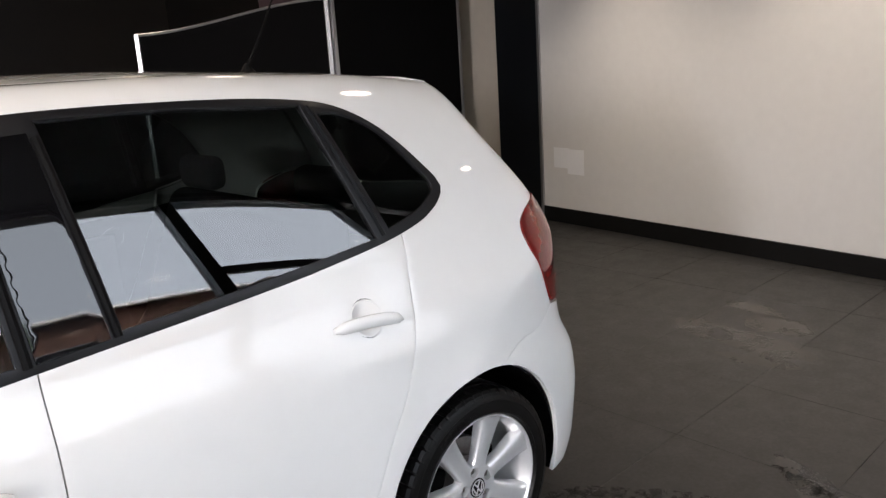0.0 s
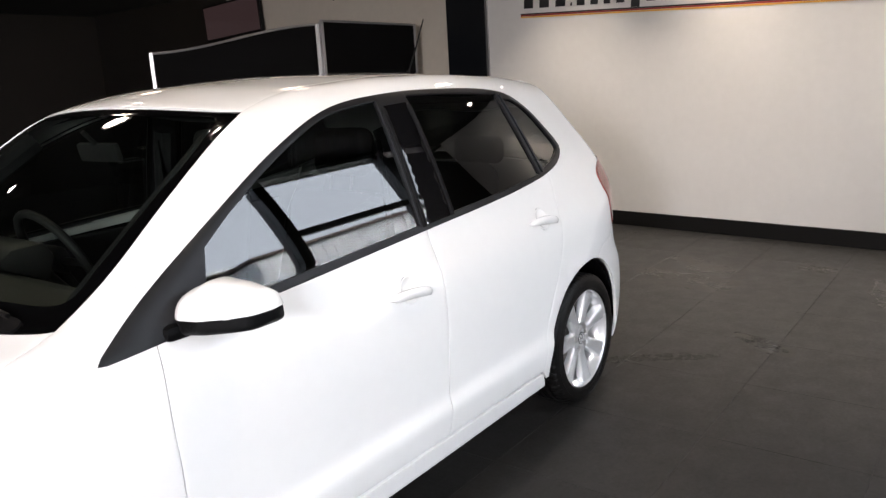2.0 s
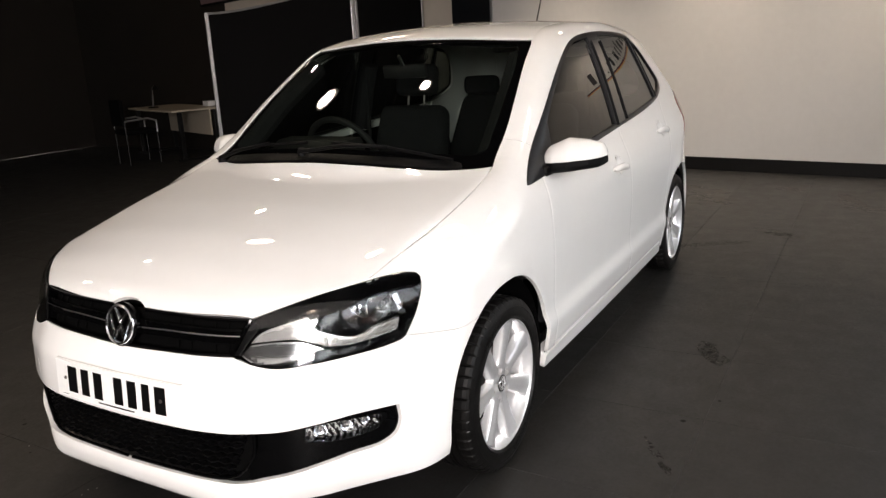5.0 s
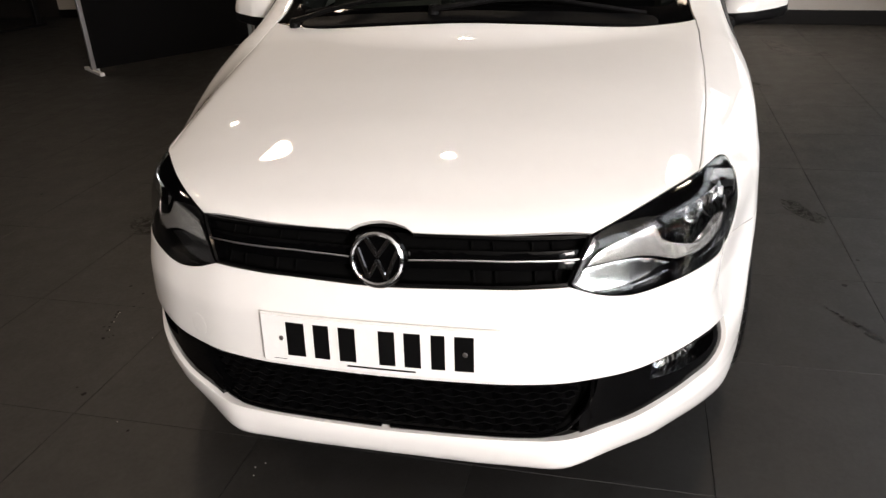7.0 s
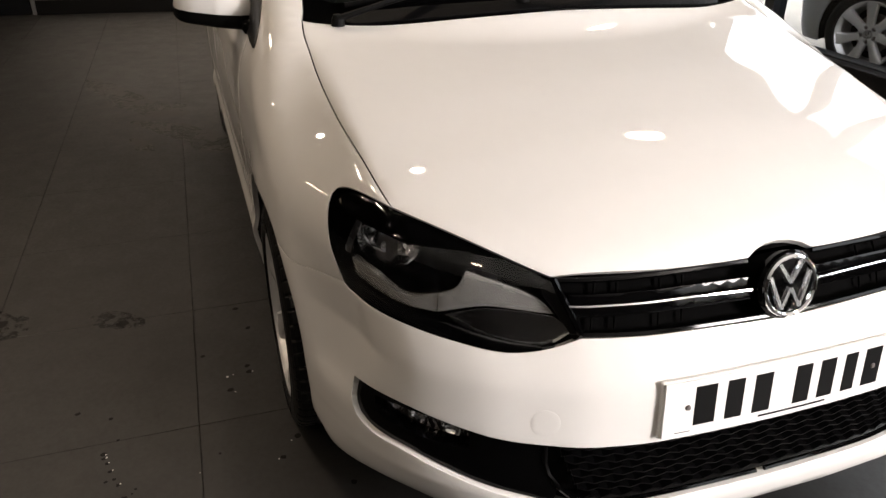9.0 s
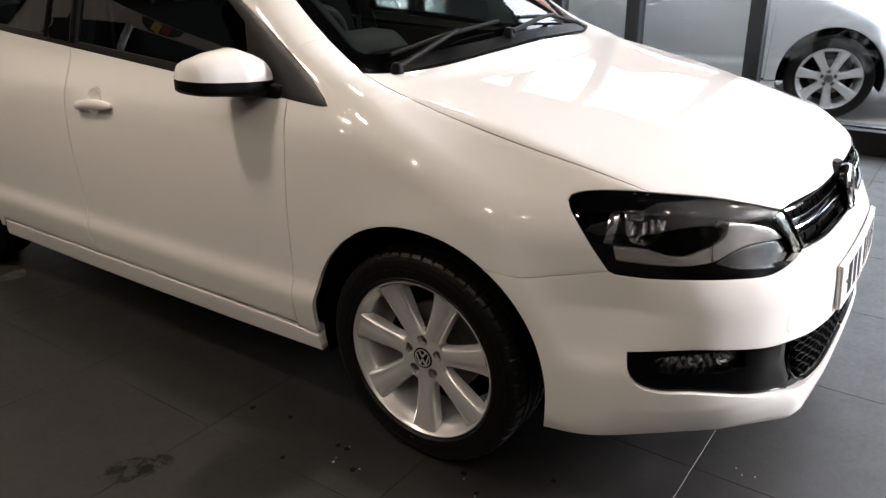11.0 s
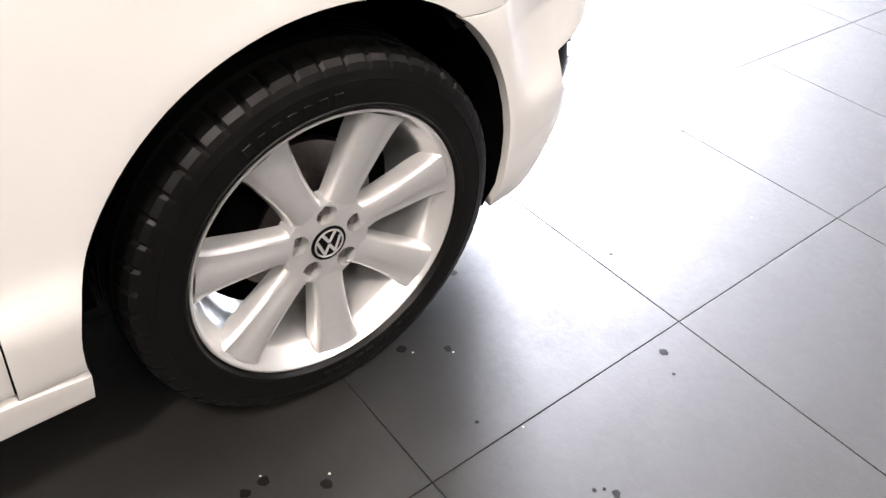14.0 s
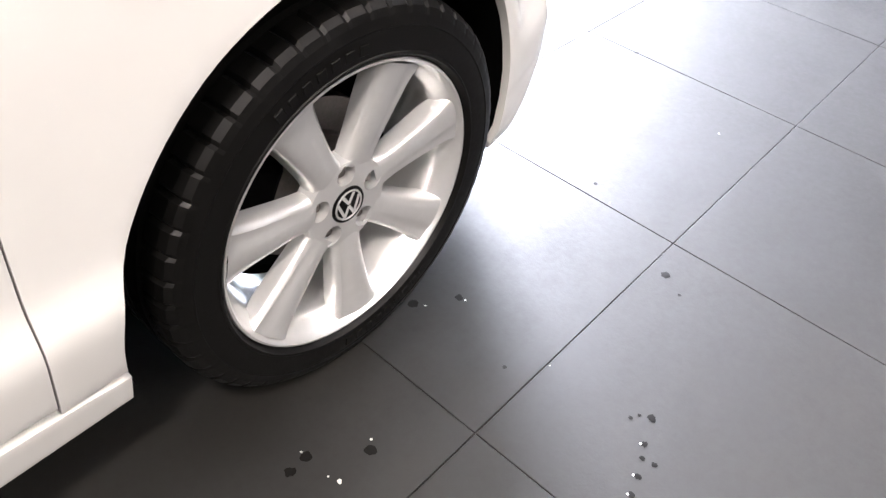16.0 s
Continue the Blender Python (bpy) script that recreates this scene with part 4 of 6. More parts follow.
# grille: two gloss bars, bright line, frame and badge
grille = bpy.data.objects["grille"]
for s in (1, -1):
    strip("chrome_line", CHROME, grille, CORNER, [(0.80, 0.055 * s, 0.679), (0.793, 0.2 * s, 0.6845), (0.757, 0.407 * s, 0.684)], 0.0028, 0.001)
    strip("grille_end", BLACK_GLOSS, grille, CORNER, [(0.731, 0.424 * s, 0.725), (0.755, 0.408 * s, 0.684), (0.777, 0.388 * s, 0.637)], 0.006, 0.003)
    strip("grille_edge", BLACK_GLOSS, grille, CORNER, [(0.818, 0.01 * s, 0.629), (0.81, 0.2 * s, 0.633), (0.778, 0.385 * s, 0.637)], 0.005, 0.004)
    strip("grille_top_edge", BLACK_GLOSS, grille, CORNER, [(0.776, 0.07 * s, 0.726), (0.77, 0.2 * s, 0.725), (0.732, 0.422 * s, 0.724)], 0.005, 0.006)
    for low, high, sink in ((0.6875, 0.7025, 0.006), (0.6640, 0.6800, 0.006)):
        ob = panel("grille_bar", BLACK_GLOSS, grille, CORNER, [(0.79, 0.03 * s, high - 0.004, 1), (0.785, 0.2 * s, high, 1), (0.752, 0.405 * s, high, 1), (0.76, 0.403 * s, low, 1), (0.793, 0.2 * s, low, 1), (0.80, 0.03 * s, low - 0.004, 1)][:: s], sink=sink, rim=0.02, gap=0, bend=False)[0]
    for y in (0.19, 0.235, 0.32, 0.365):
        p, n = skin_at(CORNER, *[(0.78, y * s, z) for z in (0.640, 0.660, 0.680, 0.700, 0.722)])
        part("grille_rib", tube_bm([tuple(a) for a in p - n * 0.024], 0.0025, 6), VOID, grille, smooth=True)
badge = part("badge", lathe_bm([(0.0, -0.012), (0.064, -0.012), (0.066, 0.0), (0.062, 0.006), (0.050, 0.004), (0, 0.004)], 64, "X"), BLACK_GLOSS, car, "round chrome badge on gloss black disc", smooth=True)
badge.matrix_basis = Matrix.Translation((0.806, 0, 0.682)) @ pose(0, 0, 0, 0, -14, 0) @ Matrix.Scale(0.96, 4)
part("badge_ring", lathe_bm([(0.0505, 0.003), (0.0515, 0.010), (0.055, 0.0125), (0.0595, 0.010), (0.062, 0.003)], 72, "X"), CHROME, badge, smooth=True)


def chevron(bm, pts, width, h):
    for (y0, z0), (y1, z1) in zip(pts, pts[1:]):
        d = Vector((0, y1 - y0, z1 - z0))
        nrm = Vector((0, -d.z, d.y)).normalized() * width / 2
        a, b = Vector((h, y0, z0)), Vector((h, y1, z1))
        top = [bm.verts.new(v) for v in (a + nrm * 0.6, b + nrm * 0.6, b - nrm * 0.6, a - nrm * 0.6)]
        low = [bm.verts.new(v - Vector((h - 0.003, 0, 0))) for v in (a + nrm, b + nrm, b - nrm, a - nrm)]
        bm.faces.new(top)
        for i in range(4):
            bm.faces.new((top[i], low[i], low[(i + 1) % 4], top[(i + 1) % 4]))
    return bm


for nth in (([(-0.026, 0.044), (0, 0.006)], 0.011), ([(0, 0.006), (0.026, 0.044)], 0.011), ([(-0.045, 0.022), (-0.020, -0.042)], 0.010), ([(-0.020, -0.042), (0, -0.004)], 0.010), ([(0, -0.004), (0.020, -0.042)], 0.010), ([(0.020, -0.042), (0.045, 0.022)], 0.010)):
    part("badge_stroke", chevron(bmesh.new(), nth[0], nth[1] * 1.1, 0.010), REFLECTOR, badge)

# number plate with plain bars in place of the characters
PLATE_BEND = 0.13


def bent(x0, y0, z0, x1, y1, z1, bevel=0.0):
    bm = box_bm(x0, y0, z0, x1, y1, z1, bevel)
    for k in range(1, int((y1 - y0) / 0.03)):
        bmesh.ops.bisect_plane(bm, geom=bm.verts[:] + bm.edges[:] + bm.faces[:], plane_co=(0, y0 + k * 0.03, 0), plane_no=(0, 1, 0))
    for v in bm.verts:
        v.co.x -= PLATE_BEND * v.co.y ** 2
    return bm


plate = part("number_plate", bent(-0.002, -0.26, -0.0555, 0.002, 0.26, 0.0555, 0.001), PLATE_WHITE, car, "white front number plate with black bars")
plate.matrix_basis = Matrix.Translation((0.8690, 0, 0.503)) @ pose(0, 0, 0, 0, -5, 0)
for y0, y1 in ((0.215, 0.161), (0.155, 0.112), (0.104, 0.055), (0.049, 0.0), (-0.037, -0.088), (-0.096, -0.145), (-0.152, -0.208)):
    part("bar", bent(0.001, y1 + 0.007, -0.0365, 0.0026, y0 - 0.007, 0.0425), PLATE_BLACK, plate)
part("bar", bent(0.001, -0.065, -0.0485, 0.0025, 0.085, -0.0445), PLATE_BLACK, plate)
part("bar", bent(0.001, -0.235, -0.0475, 0.0025, -0.205, -0.0465), PLATE_BLACK, plate)
for y in (-0.214, 0.19):
    part("plate_screw", lathe_bm([(0, 0.0045), (0.004, 0.004), (0.0055, 0.002), (0.0055, 0)], 16, "X"), STEEL, plate, smooth=True).matrix_basis = Matrix.Translation((0.001 - PLATE_BEND * y * y, y, 0.003))
part("plate_backing", bent(-0.010, -0.264, -0.0565, -0.0025, 0.264, 0.0585, 0.002), PAINT, plate)

# towing-eye cover
cover = [(0.80 + 0 * k, -0.453 + 0.028 * math.cos(k * math.pi / 6), 0.479 + 0.028 * math.sin(k * math.pi / 6)) for k in range(12)]
panel("tow_cover", PAINT, car, CORNER, cover, sink=-0.0004, rim=0.003, gap=0, step=0.008, edge=0.0004)

# lower intake: glossy surround, wavy slats and fog lamps
intake = bpy.data.objects["lower_intake"]


def wavy_slat(z, reach, shift):
    """A thin glossy blade that zigzags across the intake."""
    count = 2 * int(reach / 0.021)
    pts = [(0.84, -reach + 2 * reach * k / count, z + 0.0030 * (1 if (k + shift) % 2 else -1)) for k in range(count + 1)]
    q = on_skin(CORNER, CORNER.to2(np.array(pts)))
    n = slope(q)
    bm, rows = bmesh.new(), []
    for a, d in zip(q, n):
        rows.append([bm.verts.new(tuple(a - d * back + np.array([0, 0, up]))) for back, up in ((0.013, -0.0022), (0.012, 0.0016), (0.030, 0.0030), (0.030, -0.0012))])
    for a, b in zip(rows, rows[1:]):
        for i in range(4):
            bm.faces.new((a[i], b[i], b[(i + 1) % 4], a[(i + 1) % 4]))
    bm.faces.new(rows[0])
    bm.faces.new(rows[-1])
    part("intake_slat", bm, BLACK_TRIM, intake)


for row in range(8):
    wavy_slat(0.302 + 0.0165 * row, 0.385 + 0.0085 * row, row)
for s in (1, -1):
    strip("intake_rim", BLACK_GLOSS, intake, CORNER, [(0.80, 0.448 * s, 0.424), (0.80, 0.446 * s, 0.385), (0.80, 0.437 * s, 0.358), (0.81, 0.421 * s, 0.327), (0.82, 0.396 * s, 0.304), (0.83, 0.36 * s, 0.293), (0.85, 0.2 * s, 0.291), (0.859, 0.01 * s, 0.289)], 0.005, 0.010)
fog_line = [(0.572, 0.708, 0.432, 1), (0.63, 0.672, 0.440), (0.69, 0.620, 0.442), (0.735, 0.574, 0.436, 1), (0.740, 0.570, 0.395, 1), (0.69, 0.622, 0.389), (0.63, 0.676, 0.391), (0.582, 0.708, 0.402)]
fogs = panel("fog_lamp", LAMP_SILVER, car, CORNER, fog_line, "slim fog lamp with bright reflectors and clear lens", both=True, sink=0.045, rim=0, gap=-0.004)
surround = [(0.800, 0.460, 0.430, 1), (0.776, 0.505, 0.432), (0.725, 0.585, 0.444), (0.64, 0.669, 0.456), (0.575, 0.705, 0.450), (0.517, 0.726, 0.441, 1), (0.524, 0.735, 0.406), (0.542, 0.731, 0.372), (0.580, 0.711, 0.353), (0.647, 0.663, 0.348), (0.70, 0.613, 0.335), (0.765, 0.525, 0.310), (0.813, 0.428, 0.289, 1), (0.815, 0.425, 0.320), (0.806, 0.444, 0.358), (0.80, 0.455, 0.390)]
for ob, fog in zip(panel("fog_surround", BLACK_GLOSS, car, CORNER, surround, both=True, holes=[fog_line], sink=0.010, rim=0.03, gap=0.001), fogs):
    ob.parent = fog
for s, fog in zip((1, -1), fogs):
    spots_at, faces_to = skin_at(CORNER, (0.61, 0.69, 0.420), (0.655, 0.655, 0.417), (0.705, 0.60, 0.414))
    for at, aim, r in zip(spots_at - faces_to * 0.036, faces_to, (0.55, 0.75, 0.85)):
        turn = Vector(tuple(aim)).to_track_quat("Y", "Z").to_matrix().to_4x4()
        for nm, prof, mat in (("reflector", [(0.0, -0.006 * r), (0.010 * r, -0.005 * r), (0.018 * r, -0.001), (0.022 * r, 0.005), (0.024 * r, 0.003)], CHROME), ("bulb", [(0, 0.006), (0.003, 0.004), (0.004, -0.002), (0, -0.003)], STEEL)):
            part(nm, lathe_bm(prof, 20), mat, fog, smooth=True).matrix_basis = Matrix.Diagonal((1, s, 1, 1)) @ Matrix.Translation(tuple(at)) @ turn
for ob, fog in zip(panel("lens", LENS, car, CORNER, fog_line, both=True, sink=0.026, rim=0.004, gap=0.001), fogs):
    ob.parent = fog

# near-black inside faces close shut lines, wheel wells and floor; colour carries shade
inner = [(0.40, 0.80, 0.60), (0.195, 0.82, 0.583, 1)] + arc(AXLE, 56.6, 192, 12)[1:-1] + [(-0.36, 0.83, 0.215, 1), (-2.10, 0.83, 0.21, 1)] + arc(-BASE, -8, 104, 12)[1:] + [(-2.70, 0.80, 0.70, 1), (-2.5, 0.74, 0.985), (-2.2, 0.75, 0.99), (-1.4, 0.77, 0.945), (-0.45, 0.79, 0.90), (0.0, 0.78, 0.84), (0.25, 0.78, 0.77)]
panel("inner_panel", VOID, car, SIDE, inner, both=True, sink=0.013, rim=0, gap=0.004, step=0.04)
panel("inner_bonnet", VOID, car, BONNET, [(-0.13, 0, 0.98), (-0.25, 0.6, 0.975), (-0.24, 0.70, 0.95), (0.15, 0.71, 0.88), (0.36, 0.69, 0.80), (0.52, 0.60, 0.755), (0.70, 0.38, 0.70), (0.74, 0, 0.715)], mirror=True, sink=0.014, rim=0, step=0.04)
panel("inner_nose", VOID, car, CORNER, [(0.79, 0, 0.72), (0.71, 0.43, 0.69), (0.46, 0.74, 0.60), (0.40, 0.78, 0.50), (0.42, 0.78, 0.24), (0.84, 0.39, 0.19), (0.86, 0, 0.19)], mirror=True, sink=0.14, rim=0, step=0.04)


def wheel_well(cx, s, label=""):
    bm = bmesh.new()
    rows = []
    for k in range(25):
        a = radians(-14 + 208 * k / 24)
        r = ARCH - 0.004
        edge = on_skin(SIDE, SIDE.to2(np.array([[cx + r * math.cos(a), 0.8, WHEEL_Z + TALL * r * math.sin(a)]])))[0, 1] - 0.012
        rows.append([bm.verts.new((cx + r * math.cos(a), y * s, WHEEL_Z + TALL * r * math.sin(a))) for y in (min(0.80, edge), 0.70, 0.45)] + [bm.verts.new((cx, 0.45 * s, WHEEL_Z))])
    for a, b in zip(rows, rows[1:]):
        for i in range(3):
            bm.faces.new((a[i], b[i], b[i + 1], a[i + 1]))
    bmesh.ops.remove_doubles(bm, verts=bm.verts, dist=1e-4)
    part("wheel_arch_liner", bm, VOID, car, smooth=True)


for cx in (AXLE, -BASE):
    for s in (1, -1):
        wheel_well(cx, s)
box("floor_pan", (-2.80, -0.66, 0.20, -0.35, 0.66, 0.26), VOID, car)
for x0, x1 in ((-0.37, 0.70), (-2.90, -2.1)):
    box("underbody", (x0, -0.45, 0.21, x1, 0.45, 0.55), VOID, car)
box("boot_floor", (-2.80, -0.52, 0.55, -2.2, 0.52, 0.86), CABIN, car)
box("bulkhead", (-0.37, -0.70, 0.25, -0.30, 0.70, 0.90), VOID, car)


# cabin
def seat(x, y, parent, name, w=0.25, rear=False):
    base = box_bm(x - 0.05, y - w, 0.38, x + 0.47, y + w, 0.55, 0.05, 3)
    s_ = part(name, base, CABIN, parent, smooth=True)
    back = box_bm(-0.06, -w, 0, 0.06, w, 0.62, 0.05, 3)
    for v in back.verts:
        v.co.y *= 1 - 0.22 * (v.co.z / 0.62) ** 2
    bmesh.ops.transform(back, matrix=Matrix.Translation((x - 0.02, y, 0.50)) @ pose(0, 0, 0, 0, -16, 0), verts=back.verts)
    part("backrest", back, CABIN, s_, smooth=True)
    if not rear:
        head = box_bm(-0.045, -0.125, 0, 0.045, 0.125, 0.17, 0.04, 3)
        bmesh.ops.transform(head, matrix=Matrix.Translation((x - 0.215, y, 1.145)) @ pose(0, 0, 0, 0, -8, 0), verts=head.verts)
        part("headrest", head, CABIN, s_, smooth=True)
        for dy in (-0.05, 0.05):
            part("headrest_post", tube_bm([(x - 0.195, y + dy, 1.08), (x - 0.21, y + dy, 1.16)], 0.006), STEEL, s_)


seat(-1.28, 0.36, car, "front_seat")
seat(-1.28, -0.36, car, "front_seat")
seat(-2.12, 0.0, car, "rear_seat", 0.60, True)
for y in (-0.38, 0.38):
    hb = box_bm(-0.04, -0.12, 0, 0.04, 0.12, 0.12, 0.035, 3)
    bmesh.ops.transform(hb, matrix=Matrix.Translation((-2.34, y, 1.09)), verts=hb.verts)
    part("rear_headrest", hb, CABIN, car, smooth=True)
dash = prism_bm([(-0.22, 0.955), (-0.30, 0.985), (-0.50, 0.985), (-0.60, 0.95), (-0.66, 0.86), (-0.64, 0.70), (-0.60, 0.45), (-0.34, 0.40)], 1.28, bevel=0.012)
bmesh.ops.translate(dash, vec=(0, -0.64, 0), verts=dash.verts)
for v in dash.verts:
    v.co.y *= 1 - 0.30 * min(1, max(0, (v.co.x + 0.62) / 0.4))
    v.co.z -= 0.02
dashboard = part("dashboard", dash, DASH, car, smooth=True)
bnc = prism_bm([(-0.50, 0.98), (-0.56, 1.025), (-0.66, 1.03), (-0.69, 0.98), (-0.66, 0.90)], 0.40, bevel=0.01)
bmesh.ops.translate(bnc, vec=(0, -0.56, 0), verts=bnc.verts)
part("instrument_hood", bnc, DASH, dashboard, smooth=True)
wheel_rim = lathe_bm([(0.185 + 0.015 * math.cos(a), 0.015 * math.sin(a)) for a in np.linspace(0, 2 * math.pi, 11)], 48, "X")
steer = part("steering_wheel", wheel_rim, DASH, car, smooth=True)
steer.matrix_basis = Matrix.Translation((-0.79, -0.36, 0.93)) @ pose(0, 0, 0, 0, 24, 0)
part("hub", box_bm(-0.02, -0.07, -0.05, 0.03, 0.07, 0.05, 0.02), DASH, steer, smooth=True)
for a in (0, 180, 270):
    d = (math.cos(radians(a)) * 0.18, math.sin(radians(a)) * 0.18)
    part("spoke", tube_bm([(0.01, 0, 0), (0.0, d[0], d[1])], 0.014, 8), DASH, steer, smooth=True)
im = part("interior_mirror", box_bm(-0.012, -0.11, -0.03, 0.012, 0.11, 0.03, 0.01), DASH, car, smooth=True)
im.matrix_basis = Matrix.Translation((-0.80, 0.0, 1.30)) @ pose(0, 0, 0, 0, 12, 0)
part("mirror_stalk", tube_bm([(0.0, 0, 0.02), (0.03, 0, 0.075)], 0.008), DASH, im)
for s in (1, -1):
    p, n = skin_at(SCREEN, (-0.33, 0.61 * s, 1.05), (-0.6, 0.58 * s, 1.19), (-0.86, 0.53 * s, 1.33))
    part("pillar_lining", tube_bm([tuple(a - b * 0.05) for a, b in zip(p, n)], 0.045, 8), CABIN, car, smooth=True)
panel("roof_lining", CABIN, car, TOP, [(-0.86, 0, 1.40), (-0.93, 0.50, 1.36), (-1.5, 0.52, 1.44), (-2.5, 0.48, 1.38), (-2.78, 0, 1.38)], mirror=True, sink=0.035, rim=0, step=0.06)
for s, x0 in ((1, -0.56), (1, -1.62), (-1, -0.56), (-1, -1.62)):
    box("door_lining", (x0 - (0.80 if x0 > -1 else 0.5), 0.70 * s, 0.30, x0, 0.73 * s, 0.93), CABIN, car, bevel=0.01)
for s in (1, -1):
    p, n = skin_at(SIDE, (-1.475, 0.8, 0.98), (-1.455, 0.7, 1.2), (-1.445, 0.6, 1.32))
    part("door_pillar_lining", tube_bm([(a[0], (a[1] - 0.05) * s, a[2]) for a in p], 0.045, 8), CABIN, car, smooth=True)
    part("seat_belt", tube_bm([(-1.40, 0.62 * s, 1.28), (-1.42, 0.64 * s, 0.9), (-1.40, 0.66 * s, 0.5)], 0.012, 6), CABIN, car)


# wipers, scuttle and aerial
scuttle = panel("scuttle", BLACK_PLASTIC, car, SCREEN, [(-0.152, 0, 0.988), (-0.157, 0.2, 0.987), (-0.192, 0.45, 0.986), (-0.228, 0.56, 0.986), (-0.25, 0.55, 1.0), (-0.225, 0.42, 1.008), (-0.19, 0.2, 1.012), (-0.185, 0, 1.012)], mirror=True, sink=-0.003, rim=0.01)


def wiper(points, arm):
    p, n = skin_at(SCREEN, *points)
    w = part("wiper", tube_bm([tuple(a + b * 0.014) for a, b in zip(p, n)], 0.0065, 6), BLACK_PLASTIC, car, "black windscreen wiper blade and arm", smooth=True)
    q, m = skin_at(SCREEN, *arm)
    part("wiper_arm", tube_bm([tuple(a + b * h) for a, b, h in zip(q, m, (0.02, 0.035, 0.022))], 0.009, 8, taper=0.006), BLACK_PLASTIC, w, smooth=True)
    part("wiper_hub", lathe_bm([(0, 0.03), (0.012, 0.028), (0.017, 0.015), (0.018, 0)], 20, "Z"), BLACK_PLASTIC, w, smooth=True).matrix_basis = Matrix.Translation(tuple(q[0]))


wiper([(-0.235, 0.52, 1.01), (-0.235, 0.25, 1.02), (-0.235, 0.02, 1.025)], [(-0.19, -0.10, 0.99), (-0.21, 0.10, 1.0), (-0.232, 0.27, 1.02)])
wiper([(-0.235, -0.10, 1.025), (-0.25, -0.33, 1.02), (-0.27, -0.55, 1.01)], [(-0.215, -0.58, 0.985), (-0.225, -0.45, 1.0), (-0.247, -0.30, 1.02)])
aerial = part("aerial", lathe_bm([(0, 0.035), (0.008, 0.034), (0.016, 0.018), (0.028, 0.004), (0.03, -0.01)], 20, "Z"), BLACK_PLASTIC, car, smooth=True)
pa, _ = skin_at(TOP, (-2.36, -0.01, 1.45))
aerial.matrix_basis = Matrix.Translation(tuple(pa[0]))
part("mast", tube_bm([(0, 0, 0.02), (-0.065, 0, 0.13), (-0.14, 0, 0.27)], 0.0045, 8, taper=0.0028), BLACK_PLASTIC, aerial, smooth=True)
# lip over the tailgate
wing_rows = []
for y in np.linspace(-0.44, 0.44, 23):
    bow = 0.17 * (y / 0.44) ** 2
    base, _ = skin_at(TOP, (-2.62 + 0.03 * (y / 0.44) ** 2, abs(y), 1.4))
    x0, z0 = base[0][0], base[0][2]
    wing_rows.append([(x0, y, z0 - 0.004), (x0 - 0.008, y, z0 + 0.004), (-2.78 + 0.5 * bow, y, 1.424), (-2.885 + bow, y, 1.404), (-2.905 + bow, y, 1.394), (-2.908 + bow, y, 1.372), (-2.895 + bow, y, 1.352), (-2.82 + bow, y, 1.340)])
bm = bmesh.new()
wing_rows = [[bm.verts.new(p) for p in row] for row in wing_rows]
for a, b in zip(wing_rows, wing_rows[1:]):
    for i in range(7):
        bm.faces.new((a[i], b[i], b[i + 1], a[i + 1]))
bm.faces.new(wing_rows[0])
bm.faces.new(wing_rows[-1])
part("roof_spoiler", bm, PAINT, car, smooth=True)


# ---- wheels ----
def flat_cut(outer, holes, step=0.012):
    from mathutils.geometry import delaunay_2d_cdt
    rings = [np.array(outer)] + [np.array(h) for h in holes]
    pts, edges = [], []
    for r in rings:
        k = len(pts)
        pts += [tuple(q) for q in r]
        edges += [(k + i, k + (i + 1) % len(r)) for i in range(len(r))]
    out = delaunay_2d_cdt([Vector(q) for q in pts], edges, [], 0, 1e-8)
    v = np.array([tuple(q) for q in out[0]])
    tris = [f for f in out[2]]
    keep = []
    for f in tris:
        c = v[list(f)].mean(0)[None]
        if inside(rings[0], c)[0] and not any(inside(h, c)[0] for h in rings[1:]):
            keep.append(f)
    return v, keep


def circle(cx, cz, r, n=24):
    return [(cx + r * math.cos(2 * math.pi * k / n), cz + r * math.sin(2 * math.pi * k / n)) for k in range(n)]


